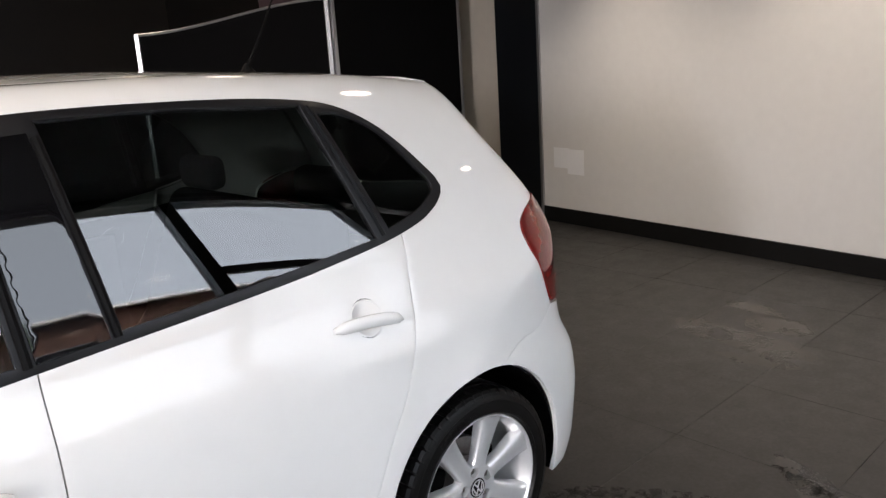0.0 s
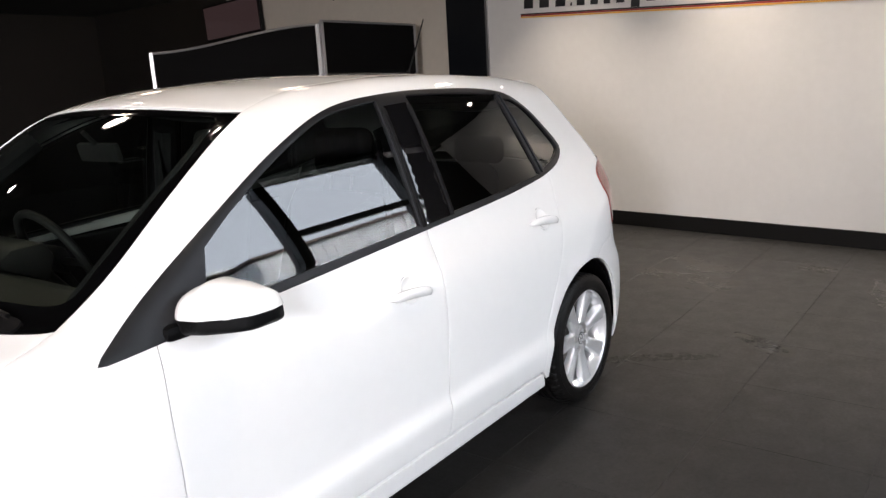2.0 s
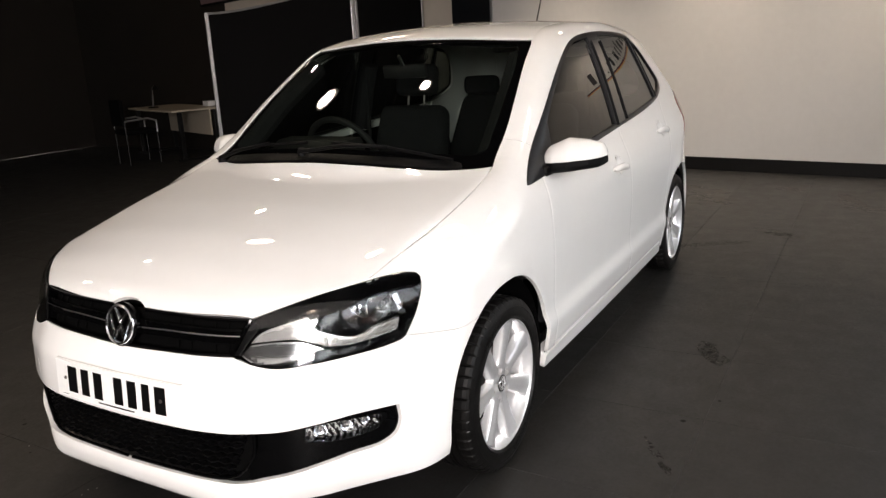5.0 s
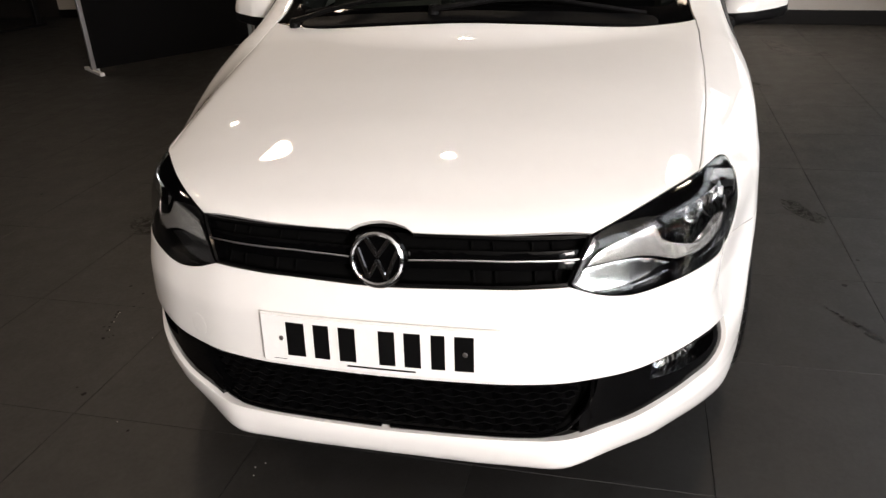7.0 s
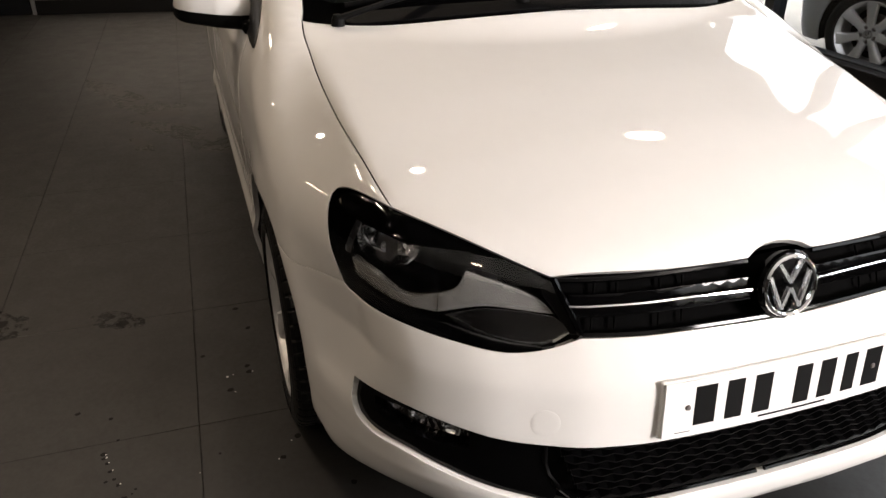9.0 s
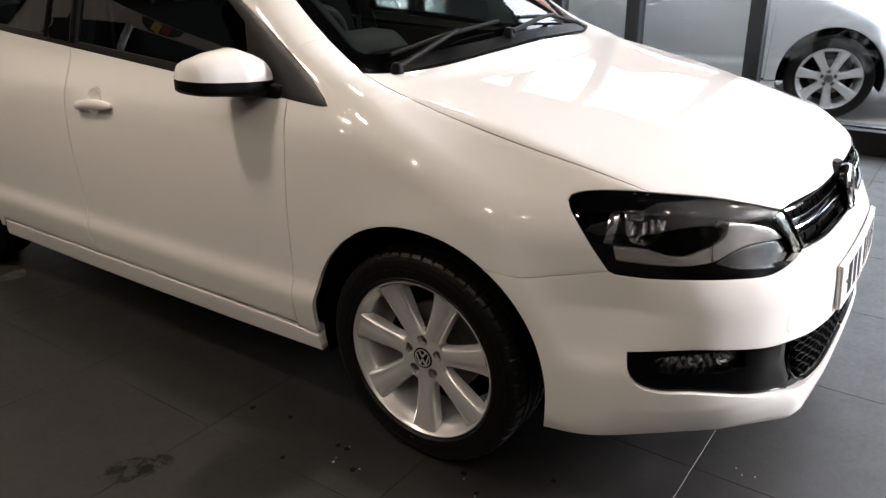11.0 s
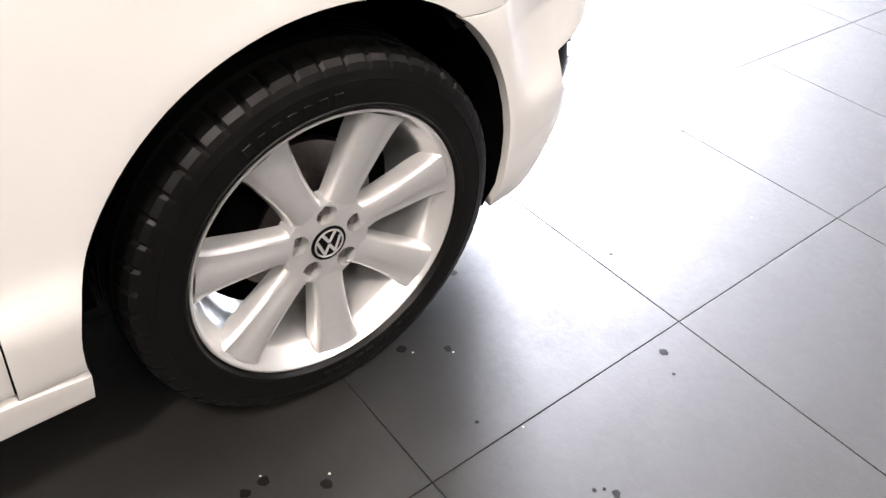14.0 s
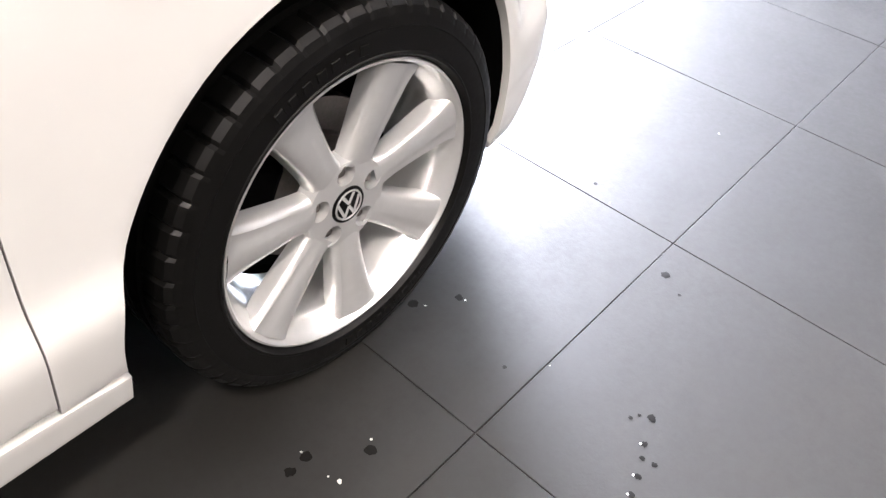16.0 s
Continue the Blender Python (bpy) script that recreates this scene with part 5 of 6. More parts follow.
def make_wheel():
    w = thing("wheel", "", "")
    # tyre with shoulder blocks and grooves
    half = [(0.2185, 0.068), (0.2195, 0.080), (0.2220, 0.0875), (0.2243, 0.0912), (0.2255, 0.0935), (0.2285, 0.0935), (0.230, 0.092), (0.245, 0.0935), (0.258, 0.0915), (0.2595, 0.0925), (0.262, 0.0915), (0.271, 0.0885), (0.279, 0.0845), (0.2855, 0.077), (0.2885, 0.065), (0.2892, 0.042), (0.2815, 0.0405), (0.2815, 0.0325), (0.289, 0.031), (0.2895, 0.012), (0.2825, 0.011), (0.2825, 0.004), (0.2895, 0.003)]
    half = [(r + max(0.0, r - 0.216) * 0.075, y) for r, y in half]
    prof = half + [(r, -y) for r, y in reversed(half)]
    steps = 371
    bm = bmesh.new()
    rings = []
    for k in range(steps):
        a = 2 * math.pi * k / steps
        groove = k % 7 == 0
        ring = []
        for i, (r, y) in enumerate(prof):
            j = i if i < len(half) else 2 * len(half) - 1 - i
            if groove and 11 <= j <= 15:
                r -= (0.0006, 0.0022, 0.0045, 0.006, 0.006)[j - 11]
            lean = 0.02 * (abs(y) - 0.03)
            ring.append(bm.verts.new((r * math.cos(a + lean * 4), y, r * math.sin(a + lean * 4))))
        rings.append(ring)
    for k in range(steps):
        p, q = rings[k], rings[(k + 1) % steps]
        for i in range(len(prof) - 1):
            bm.faces.new((p[i], q[i], q[i + 1], p[i + 1]))
    tyre = part("tyre", bm, RUBBER, w, "black rubber tyre", smooth=True)
    across = len(prof) - 1
    for face in tyre.data.polygons:
        j = min(face.index % across, across - 1 - face.index % across)
        face.use_smooth = j < 10
    # raised sidewall marks, plain blocks
    for a0, count in ((62, 7), (238, 9)):
        for k in range(count):
            mark = part("sidewall_mark", box_bm(-0.0068, -0.0015, -0.0065, 0.0068, 0.0015, 0.0065, 0.0006, 1), RUBBER, w)
            mark.matrix_basis = pose(0, 0, 0, 0, -(a0 + k * 5.0), 0) @ Matrix.Translation((0.2455, 0.0937, 0))
    # rim
    lip = [(0.2000, 0.066), (0.2040, 0.075), (0.2080, 0.0835), (0.2110, 0.0872), (0.2140, 0.0865), (0.2155, 0.082), (0.2135, 0.072)]
    rim = part("rim", lathe_bm([(0.176, -0.07), (0.180, -0.02), (0.1865, 0.03), (0.190, 0.050), (0.1935, 0.058)] + lip, 128), ALLOY, w, "silver seven-spoke alloy rim", smooth=True)
    for k in range(7):
        a = -90 + k * 360 / 7
        bm = bmesh.new()
        rows = []
        for r, hw, top, side in ((0.056, 0.0300, 0.0635, 0.020), (0.064, 0.0270, 0.0648, 0.024), (0.076, 0.0248, 0.0664, 0.028), (0.09, 0.0246, 0.0682, 0.03), (0.115, 0.0262, 0.0712, 0.032), (0.145, 0.0290, 0.0744, 0.034), (0.172, 0.0325, 0.0770, 0.034), (0.188, 0.0355, 0.0788, 0.03), (0.198, 0.039, 0.0804, 0.02), (0.2045, 0.041, 0.0813, 0.012)):
            g = 0.0040 * min(1, max(0.1, (r - 0.06) / 0.04))
            sec = [(-hw - 0.003, top - side), (-hw - 0.001, top - 0.013), (-hw + 0.001, top - 0.0065), (-hw + 0.005, top - 0.0022), (-hw * 0.5, top), (0, top + 0.0003), (hw * 0.22, top - g * 0.25), (hw * 0.42, top - g * 0.8), (hw * 0.66, top - g), (hw - 0.0055, top - g * 0.55 - 0.0015), (hw - 0.001, top - 0.0075), (hw + 0.001, top - 0.014), (hw + 0.003, top - side)]
            rows.append([bm.verts.new((r, y, t)) for t, y in sec])
        for p, q in zip(rows, rows[1:]):
            for i in range(len(p) - 1):
                bm.faces.new((p[i], p[i + 1], q[i + 1], q[i]))
        bmesh.ops.rotate(bm, cent=(0, 0, 0), matrix=Matrix.Rotation(radians(-a), 3, "Y"), verts=bm.verts)
        part("spoke", bm, ALLOY, w, smooth=True)
    # hub face with five bolt holes
    holes = [circle(0.0495 * math.cos(radians(90 + 72 * k)), 0.0495 * math.sin(radians(90 + 72 * k)), 0.0160) for k in range(5)]
    v, tris = flat_cut(circle(0, 0, 0.068, 84), holes)
    verts = [(x, 0.0650 - 0.0012 * max(0, (math.hypot(x, z) - 0.060) / 0.008) ** 2, z) for x, z in v]
    faces = [tuple(f) for f in tris]
    edge = circle(0, 0, 0.074, 84)
    for ring_pts, depth, rr in [(circle(0, 0, 0.068, 84), 0.0, None)] + [(h, 0.02, 1) for h in holes]:
        k = len(verts)
        n = len(ring_pts)
        if rr is None:
            verts += [(x, 0.0638, z) for x, z in ring_pts] + [(x, 0.0380, z) for x, z in edge]
        else:
            verts += [(x, 0.0650, z) for x, z in ring_pts] + [(x, 0.0420, z) for x, z in ring_pts]
        faces += [(k + i, k + (i + 1) % n, k + n + (i + 1) % n, k + n + i) for i in range(n)]
    bm = bmesh.new()
    made = [bm.verts.new(q) for q in verts]
    for f in faces:
        bm.faces.new([made[i] for i in f])
    bmesh.ops.remove_doubles(bm, verts=bm.verts, dist=1e-4)
    hub = part("hub", bm, ALLOY, w, smooth=True)
    for h in range(5):
        cx, cz = 0.0495 * math.cos(radians(90 + 72 * h)), 0.0495 * math.sin(radians(90 + 72 * h))
        bolt = part("bolt", lathe_bm([(0, 0.0570), (0.006, 0.0570), (0.0075, 0.0550), (0.0085, 0.0500), (0.0150, 0.0490)], 6), STEEL, w)
        bolt.matrix_basis = Matrix.Translation((cx, 0, cz))
    cap = part("centre_cap", lathe_bm([(0, 0.0676), (0.020, 0.0674), (0.0245, 0.0668), (0.0262, 0.0682), (0.0280, 0.0676), (0.0292, 0.0640)], 48), BLACK_TRIM, w, "black centre cap with silver mark", smooth=True)
    part("cap_ring", lathe_bm([(0.0212, 0.0673), (0.0220, 0.0684), (0.0238, 0.0684), (0.0244, 0.0670)], 48), ALLOY, w, smooth=True)
    bm = chevron(bmesh.new(), [(-0.010, 0.018), (0, 0.0025), (0.010, 0.018)], 0.0052, 0.0687)
    bm = chevron(bm, [(-0.019, 0.009), (-0.0085, -0.0175), (0, -0.0015), (0.0085, -0.0175), (0.019, 0.009)], 0.005, 0.0687)
    for vv in bm.verts:
        if vv.co.x < 0.01:
            vv.co.x = 0.0673
    bmesh.ops.rotate(bm, cent=(0, 0, 0), matrix=Matrix.Rotation(radians(90), 3, "Z"), verts=bm.verts)
    part("cap_mark", bm, ALLOY, w)
    for ob in w.children:
        if ob.name.split(".")[0] in ("rim", "spoke", "hub"):
            for v in ob.data.vertices:
                v.co.x, v.co.z = v.co.x * 1.022, v.co.z * 1.022
    # brake parts behind the spokes
    brake = part("brake_disc", lathe_bm([(0.0, 0.0), (0.06, 0.002), (0.075, 0.004), (0.076, -0.012), (0.125, -0.012), (0.126, -0.03), (0.08, -0.03)], 72), STEEL, w, "worn steel brake disc", smooth=True)
    part("caliper", box_bm(-0.04, -0.05, 0.085, 0.05, 0.02, 0.145, 0.012), VOID, w).matrix_basis = pose(0, 0, 0, 0, 62, 0)
    part("dust_shield", lathe_bm([(0.0, -0.045), (0.165, -0.045), (0.172, -0.035)], 48), VOID, w)
    part("valve", tube_bm([(0.165, 0.045, 0.03), (0.172, 0.066, 0.032)], 0.0035, 8), BLACK_TRIM, w)
    return w


first_wheel = make_wheel()
first_wheel.parent = car
first_wheel["label"] = "seven-spoke silver alloy wheel with black tyre"

first_wheel.matrix_basis = Matrix.Translation((AXLE, -0.735, 0.2955)) @ pose(0, 0, 0, 0, 0, 180) @ pose(0, 0, 0, 0, 2, 0)
for cx, s, spin in ((AXLE, 1, 14), (-BASE, 1, 8), (-BASE, -1, 30)):
    ob = copy_thing(first_wheel, Matrix.Translation((cx, 0.735 * s, 0.2955)) @ pose(0, 0, 0, 0, 0, 0 if s > 0 else 180) @ pose(0, 0, 0, 0, spin, 0))
    ob.parent = car

# ---- the showroom ----
def floor_material():
    m = material("grey_floor_tile", (0.1, 0.1, 0.1), rough=0.3, spec=0.65)
    n, l = m.node_tree.nodes, m.node_tree.links
    b = n["Principled BSDF"]
    b.inputs["IOR"].default_value = 1.5
    geo = n.new("ShaderNodeNewGeometry")

    def noise_node(scale, detail, rough=0.6):
        q = n.new("ShaderNodeTexNoise")
        q.inputs["Scale"].default_value, q.inputs["Detail"].default_value, q.inputs["Roughness"].default_value = scale, detail, rough
        l.new(geo.outputs["Position"], q.inputs["Vector"])
        return q.outputs["Fac"]

    def ranged(src, a, b_, c, d):
        q = n.new("ShaderNodeMapRange")
        for key, v in zip(("From Min", "From Max", "To Min", "To Max"), (a, b_, c, d)):
            q.inputs[key].default_value = v
        l.new(src, q.inputs["Value"])
        return q.outputs["Result"]

    def math_node(op, a, c):
        q = n.new("ShaderNodeMath")
        q.operation = op
        for k, v in enumerate((a, c)):
            if isinstance(v, float):
                q.inputs[k].default_value = v
            else:
                l.new(v, q.inputs[k])
        return q.outputs[0]

    big, fine, mid = noise_node(0.9, 4), noise_node(60, 4, 0.7), noise_node(7, 6, 0.7)
    info = n.new("ShaderNodeObjectInfo")
    shade = math_node("ADD", ranged(big, 0.3, 0.7, 0.88, 1.12), ranged(fine, 0.3, 0.7, -0.2, 0.2))
    shade = math_node("ADD", shade, ranged(info.outputs["Random"], 0, 1, -0.07, 0.07))
    shade = math_node("ADD", shade, ranged(mid, 0.35, 0.7, -0.06, 0.08))
    base = n.new("ShaderNodeMix")
    base.data_type, base.blend_type = "RGBA", "MULTIPLY"
    base.inputs[0].default_value = 1.0
    base.inputs[6].default_value = (0.0061, 0.0055, 0.0046, 1)
    l.new(shade, base.inputs[7])
    # thin dark scuffs
    scuff_noise = noise_node(3.4, 8, 0.75)
    scuff = ranged(scuff_noise, 0.68, 0.74, 0.0, 0.3)
    dark = n.new("ShaderNodeMix")
    dark.data_type = "RGBA"
    l.new(scuff, dark.inputs[0])
    l.new(base.outputs[2], dark.inputs[6])
    dark.inputs[7].default_value = (0.013, 0.012, 0.011, 1)
    l.new(dark.outputs[2], b.inputs["Base Color"])
    rough = math_node("ADD", ranged(mid, 0.3, 0.7, 0.50, 0.64), ranged(fine, 0.3, 0.7, -0.06, 0.06))
    l.new(rough, b.inputs["Roughness"])
    bump = n.new("ShaderNodeBump")
    bump.inputs["Strength"].default_value, bump.inputs["Distance"].default_value = 0.18, 0.002
    l.new(fine, bump.inputs["Height"])
    l.new(bump.outputs["Normal"], b.inputs["Normal"])
    return m


TILE = floor_material()
GROUT = material("dark_grout", (0.018, 0.016, 0.015), rough=0.85, noise_scale=20, noise_amount=0.3)
WHITECEIL = material("white_bounce_ceiling", (0.82, 0.80, 0.76), rough=0.7, noise_scale=1.5, noise_amount=0.04)
WALL = material("pale_painted_wall", (0.66, 0.645, 0.62), rough=0.55, noise_scale=1.5, noise_amount=0.04, bump=0.06, bump_scale=260)
CREAM = material("cream_painted_wall", (0.58, 0.52, 0.44), rough=0.6, noise_scale=1.5, noise_amount=0.05, bump=0.06, bump_scale=260)
DARKWALL = material("dark_brown_wall", (0.011, 0.0085, 0.0065), rough=0.55, noise_scale=2, noise_amount=0.25, bump=0.05, bump_scale=200)
SKIRT = material("black_skirting", (0.004, 0.004, 0.004), spec=0.3, rough=0.45, noise_scale=8, noise_amount=0.3)
PILLARM = material("dark_blue_black_paint", (0.005, 0.006, 0.008), spec=0.3, rough=0.45, noise_scale=3, noise_amount=0.2, bump=0.04, bump_scale=200)
CEIL = material("dark_ceiling", (0.022, 0.021, 0.02), rough=0.75, noise_scale=2, noise_amount=0.2)
FRAME = material("dark_window_frame", (0.016, 0.019, 0.023), rough=0.35, noise_scale=10, noise_amount=0.15)
PANE = glass_material("clear_window_glass", (0.93, 0.96, 0.95))
TINTED = glass_material("grey_tinted_window_glass", (0.78, 0.81, 0.82))
GREYTRIM = material("aluminium_trim", (0.42, 0.42, 0.43), rough=0.32, metal=0.8, noise_scale=12, noise_amount=0.08)
FABRIC = material("black_screen_fabric", (0.0025, 0.0025, 0.0028), spec=0.1, rough=0.9, noise_scale=120, noise_amount=0.3, bump=0.3, bump_scale=700)
WHITEMETAL = material("white_painted_metal", (0.72, 0.72, 0.71), rough=0.4, noise_scale=10, noise_amount=0.04)
DESKTOP = material("pale_desk_laminate", (0.50, 0.44, 0.35), rough=0.4, noise_scale=5, noise_amount=0.08)
SIGNBLACK = material("sign_dark_grey", (0.02, 0.02, 0.022), rough=0.45, noise_scale=20, noise_amount=0.1)
SIGNRED = material("sign_red", (0.30, 0.03, 0.03), rough=0.45, noise_scale=20, noise_amount=0.1)
SIGNGOLD = material("sign_gold", (0.75, 0.42, 0.06), rough=0.45, noise_scale=20, noise_amount=0.1)
PAPER = material("white_paper", (0.80, 0.80, 0.80), rough=0.7, noise_scale=4, noise_amount=0.03)
GLOW = material("lamp_diffuser", (1.0, 0.9, 0.75), rough=0.5, emit=0.8, emit_color=(1.0, 0.80, 0.58))
GLOW_SMALL = material("spot_bulb", (1.0, 0.95, 0.85), rough=0.5, emit=3.0, emit_color=(1.0, 0.90, 0.76))
TVGLASS = material("screen_glass", (0.012, 0.010, 0.012), rough=0.12, coat=0.5, noise_scale=2, noise_amount=0.5, emit=0.0022, emit_color=(0.5, 0.3, 0.3))

NEAR_X, BACK_X, RIGHT_Y, GLASS_Y = 7.5, -6.80, -10.5, 3.25
# the end wall stands slightly askew; its own x = 0 is the face, y runs along it
END = Matrix.Translation((-6.25, 0, 0)) @ pose(0, 0, 0, 0, 0, -7)


def solid(name, dims, mat, label, bevel=0.0, category=""):
    ob = box(name, dims, mat, None, "", bevel)
    return tagged(ob, label, category, kind="structure")


solid("wall_end", (-0.20, -2.37, 0, 0, 3.6, CEILING), WALL, "pale painted end wall lit by warm ceiling lamps").matrix_basis = END
solid("wall_cream", (BACK_X - 0.2, -6.94, 0, BACK_X, -2.2, CEILING), CREAM, "cream painted wall of the recessed office corner")
solid("wall_dark", (BACK_X - 0.2, RIGHT_Y, 0, BACK_X, -6.94, CEILING), DARKWALL, "dark brown wall behind the office desk")
solid("wall_right", (BACK_X - 0.2, RIGHT_Y - 0.2, 0, NEAR_X + 0.2, RIGHT_Y, CEILING), DARKWALL, "dark wall at the far side of the showroom")
# unseen wall closing the front end, dark to keep light off floor and bumper
solid("wall_front", (NEAR_X, RIGHT_Y, 0, NEAR_X + 0.2, 2.56, CEILING), DARKWALL, "unseen end wall beside the entrance, added dark to dim the front floor")
solid("pillar", (NEAR_X - 0.03, 2.56, 0, NEAR_X + 0.2, GLASS_Y + 0.2, 2.698), PILLARM, "dark corner post between the shop windows")
solid("wall_street", (-6.6, GLASS_Y - 0.05, 0, -4.65, GLASS_Y + 0.15, 2.698), DARKWALL, "dark wall beside the shop windows")
solid("ceiling", (BACK_X - 0.2, RIGHT_Y - 0.2, CEILING, 1.2, GLASS_Y + 0.2, CEILING + 0.2), CEIL, "dark ceiling with round lamps")
# unseen front ceiling, made white to throw more light on the floor
solid("ceiling_front", (1.2, RIGHT_Y - 0.2, CEILING, NEAR_X + 0.2, GLASS_Y + 0.2, CEILING + 0.2), WHITECEIL, "unseen pale ceiling over the entrance, added to bounce light on to the floor")
solid("pillar", (-0.22, -2.94, 0, 0.01, -2.372, CEILING), PILLARM, "blue-black steel column beside the end wall", 0.008).matrix_basis = END
solid("pillar_edge", (0.002, -2.368, 0, 0.02, -2.335, CEILING), GREYTRIM, "grey edge strip along the column", 0.003).matrix_basis = END
solid("baseboard", (0.002, -2.33, 0, 0.022, 3.05, 0.135), SKIRT, "black skirting board along the end wall", 0.004).matrix_basis = END
solid("baseboard", (BACK_X + 0.002, -6.94, 0, BACK_X + 0.02, -3.0, 0.10), SKIRT, "black skirting board along the cream wall", 0.004)

# wall sign: plain bars and three stripes
sign = thing("wall_sign", "dark grey lettering bars with black, red and gold stripes", "sign", END @ Matrix.Translation((0.002, -1.90, 2.030)) @ pose(0, 0, 0, -3.0, 0, 0))
at = 0.0
for width, tall in ((0.15, 0), (0.15, 0), (0.15, 0), (0.04, 2), (0.12, 1), (0.11, 0), (0.10, 0), (0.115, 0), (0.12, 3), (0.115, 0), (0.08, 0), (0.18, 0), (0.11, 0), (0.12, 0), (0.10, 0), (0.11, 0), (0.08, 0), (0.10, 0), (0.115, 0), (0.12, 0), (0.075, 1), (0.08, 0), (0.115, 0), (0.04, 2), (0.10, 0), (0.12, 0), (0.05, 2), (0.12, 0), (0.11, 1)):
    width *= 1.24
    low, high = {0: (0.09, 0.230), 1: (0.09, 0.285), 2: (0.09, 0.12), 3: (0.045, 0.230)}[tall]
    part("bar", box_bm(0, at + 0.012 + 0.14 * width, low, 0.004, at + width - 0.008 - 0.14 * width, high), SIGNBLACK, sign)
    at += width + 0.008
for z, mat in ((0.030, SIGNBLACK), (0.016, SIGNRED), (0.0, SIGNGOLD)):
    part("stripe", box_bm(0, 0, z, 0.004, 4.2, z + 0.013), mat, sign)
sheet = thing("notice", "white paper notice taped low on the wall", "paper", END @ Matrix.Translation((0.0025, -2.20, 0.45)))
for y0, z0, w, h in ((0.0, 0.05, 0.19, 0.18), (0.17, 0.0, 0.20, 0.22)):
    bm = bmesh.new()
    grid = [[bm.verts.new((0.002 + 0.004 * math.sin(3 * i / 6 * math.pi) * (j / 6) ** 2 + (0.001 if y0 else 0), y0 + w * i / 6, z0 + h * (1 - j / 6))) for i in range(7)] for j in range(7)]
    for j in range(6):
        for i in range(6):
            bm.faces.new((grid[j][i], grid[j][i + 1], grid[j + 1][i + 1], grid[j + 1][i]))
    part("sheet", bm, PAPER, sheet, smooth=True)

# shield emblem and television on the cream wall
emblem = thing("shield_emblem", "dark shield emblem with red and yellow fields", "emblem", Matrix.Translation((BACK_X + 0.003, -4.82, 2.52)))
shield = [(0, 0), (0.16, 0.08), (0.27, 0.18), (0.31, 0.32), (-0.31, 0.32), (-0.27, 0.18), (-0.16, 0.08)]
part("shield", prism_bm(shield, 0.02, m=Matrix.Rotation(radians(90), 4, "Z"), bevel=0.004), SIGNBLACK, emblem)
for a, b, mat in (((0.01, 0.02), (0.13, 0.30), SIGNGOLD), ((-0.13, 0.05), (-0.01, 0.30), SIGNRED)):
    part("field", prism_bm([(a[0], a[1] + 0.05), (b[0], b[1] - 0.18), (b[0], b[1]), (a[0], b[1])], 0.004, m=Matrix.Translation((0.004, 0, 0)) @ Matrix.Rotation(radians(90), 4, "Z")), mat, emblem)
tv = thing("television", "wall-mounted flat television with a dim dark picture", "television", Matrix.Translation((-6.70, -7.36, 2.19)) @ pose(0, 0, 0, 3.2, 0, 0))
part("casing", box_bm(-0.06, 0, 0, 0.0, 1.24, 0.50, 0.012), SKIRT, tv)
part("screen", box_bm(0.0, 0.03, 0.03, 0.004, 1.21, 0.47), TVGLASS, tv)
part("bracket", box_bm(-0.10, 0.45, 0.1, -0.06, 0.8, 0.38, 0.005), GREYTRIM, tv)


def screen(x0, y0, x1, y1, h0, h1, wave, label):
    """An office partition from one upright to the next."""
    length = math.hypot(x1 - x0, y1 - y0)
    ob = thing("office_screen", label, "partition", Matrix.Translation((x0, y0, 0)) @ pose(0, 0, 0, 0, 0, math.degrees(math.atan2(y1 - y0, x1 - x0))), "office screens")
    tops = []
    for k in range(25):
        t = k / 24
        ease = t * t * (3 - 2 * t) if wave else 1
        tops.append((t * length, h0 + (h1 - h0) * ease))
    part("panel", prism_bm([(0.02, 0.05), (length - 0.02, 0.05)] + [(min(max(x, 0.02), length - 0.02), z) for x, z in reversed(tops)], 0.03, m=Matrix.Translation((0, -0.015, 0))), FABRIC, ob)
    part("top_trim", tube_bm([(x, 0, z + 0.008) for x, z in tops], 0.016, 8), GREYTRIM, ob, smooth=True)
    for x, h in ((0.0, h0), (length, h1)):
        part("post", box_bm(x - 0.018, -0.02, 0.03, x + 0.018, 0.02, h + 0.02, 0.004), GREYTRIM, ob)
        part("foot", box_bm(x - 0.02, -0.22, 0.0, x + 0.02, 0.22, 0.03, 0.006), WHITEMETAL, ob)
        part("foot_riser", box_bm(x + 0.03, 0.02, 0.0, x + 0.055, 0.035, 0.16, 0.004), WHITEMETAL, ob)
    part("bottom_rail", box_bm(0.02, -0.016, 0.035, length - 0.02, 0.016, 0.049), FABRIC, ob)
    return ob


screen(-3.68, -4.14, -4.92, -3.235, 1.835, 2.04, True, "black office screen with curved grey-edged top")
screen(-4.96, -3.22, -6.46, -3.28, 2.055, 2.075, False, "black office screen with straight grey-edged top")

desk = thing("desk", "pale wooden office desk in the dark corner", "desk", Matrix.Translation((-6.15, -7.6, 0)) @ pose(0, 0, 0, 0, 0, 70))
part("desktop", box_bm(-0.9, -0.4, 0.70, 0.9, 0.4, 0.728, 0.004), DESKTOP, desk)
part("modesty_panel", box_bm(-0.8, 0.2, 0.32, 0.8, 0.22, 0.70), DESKTOP, desk)
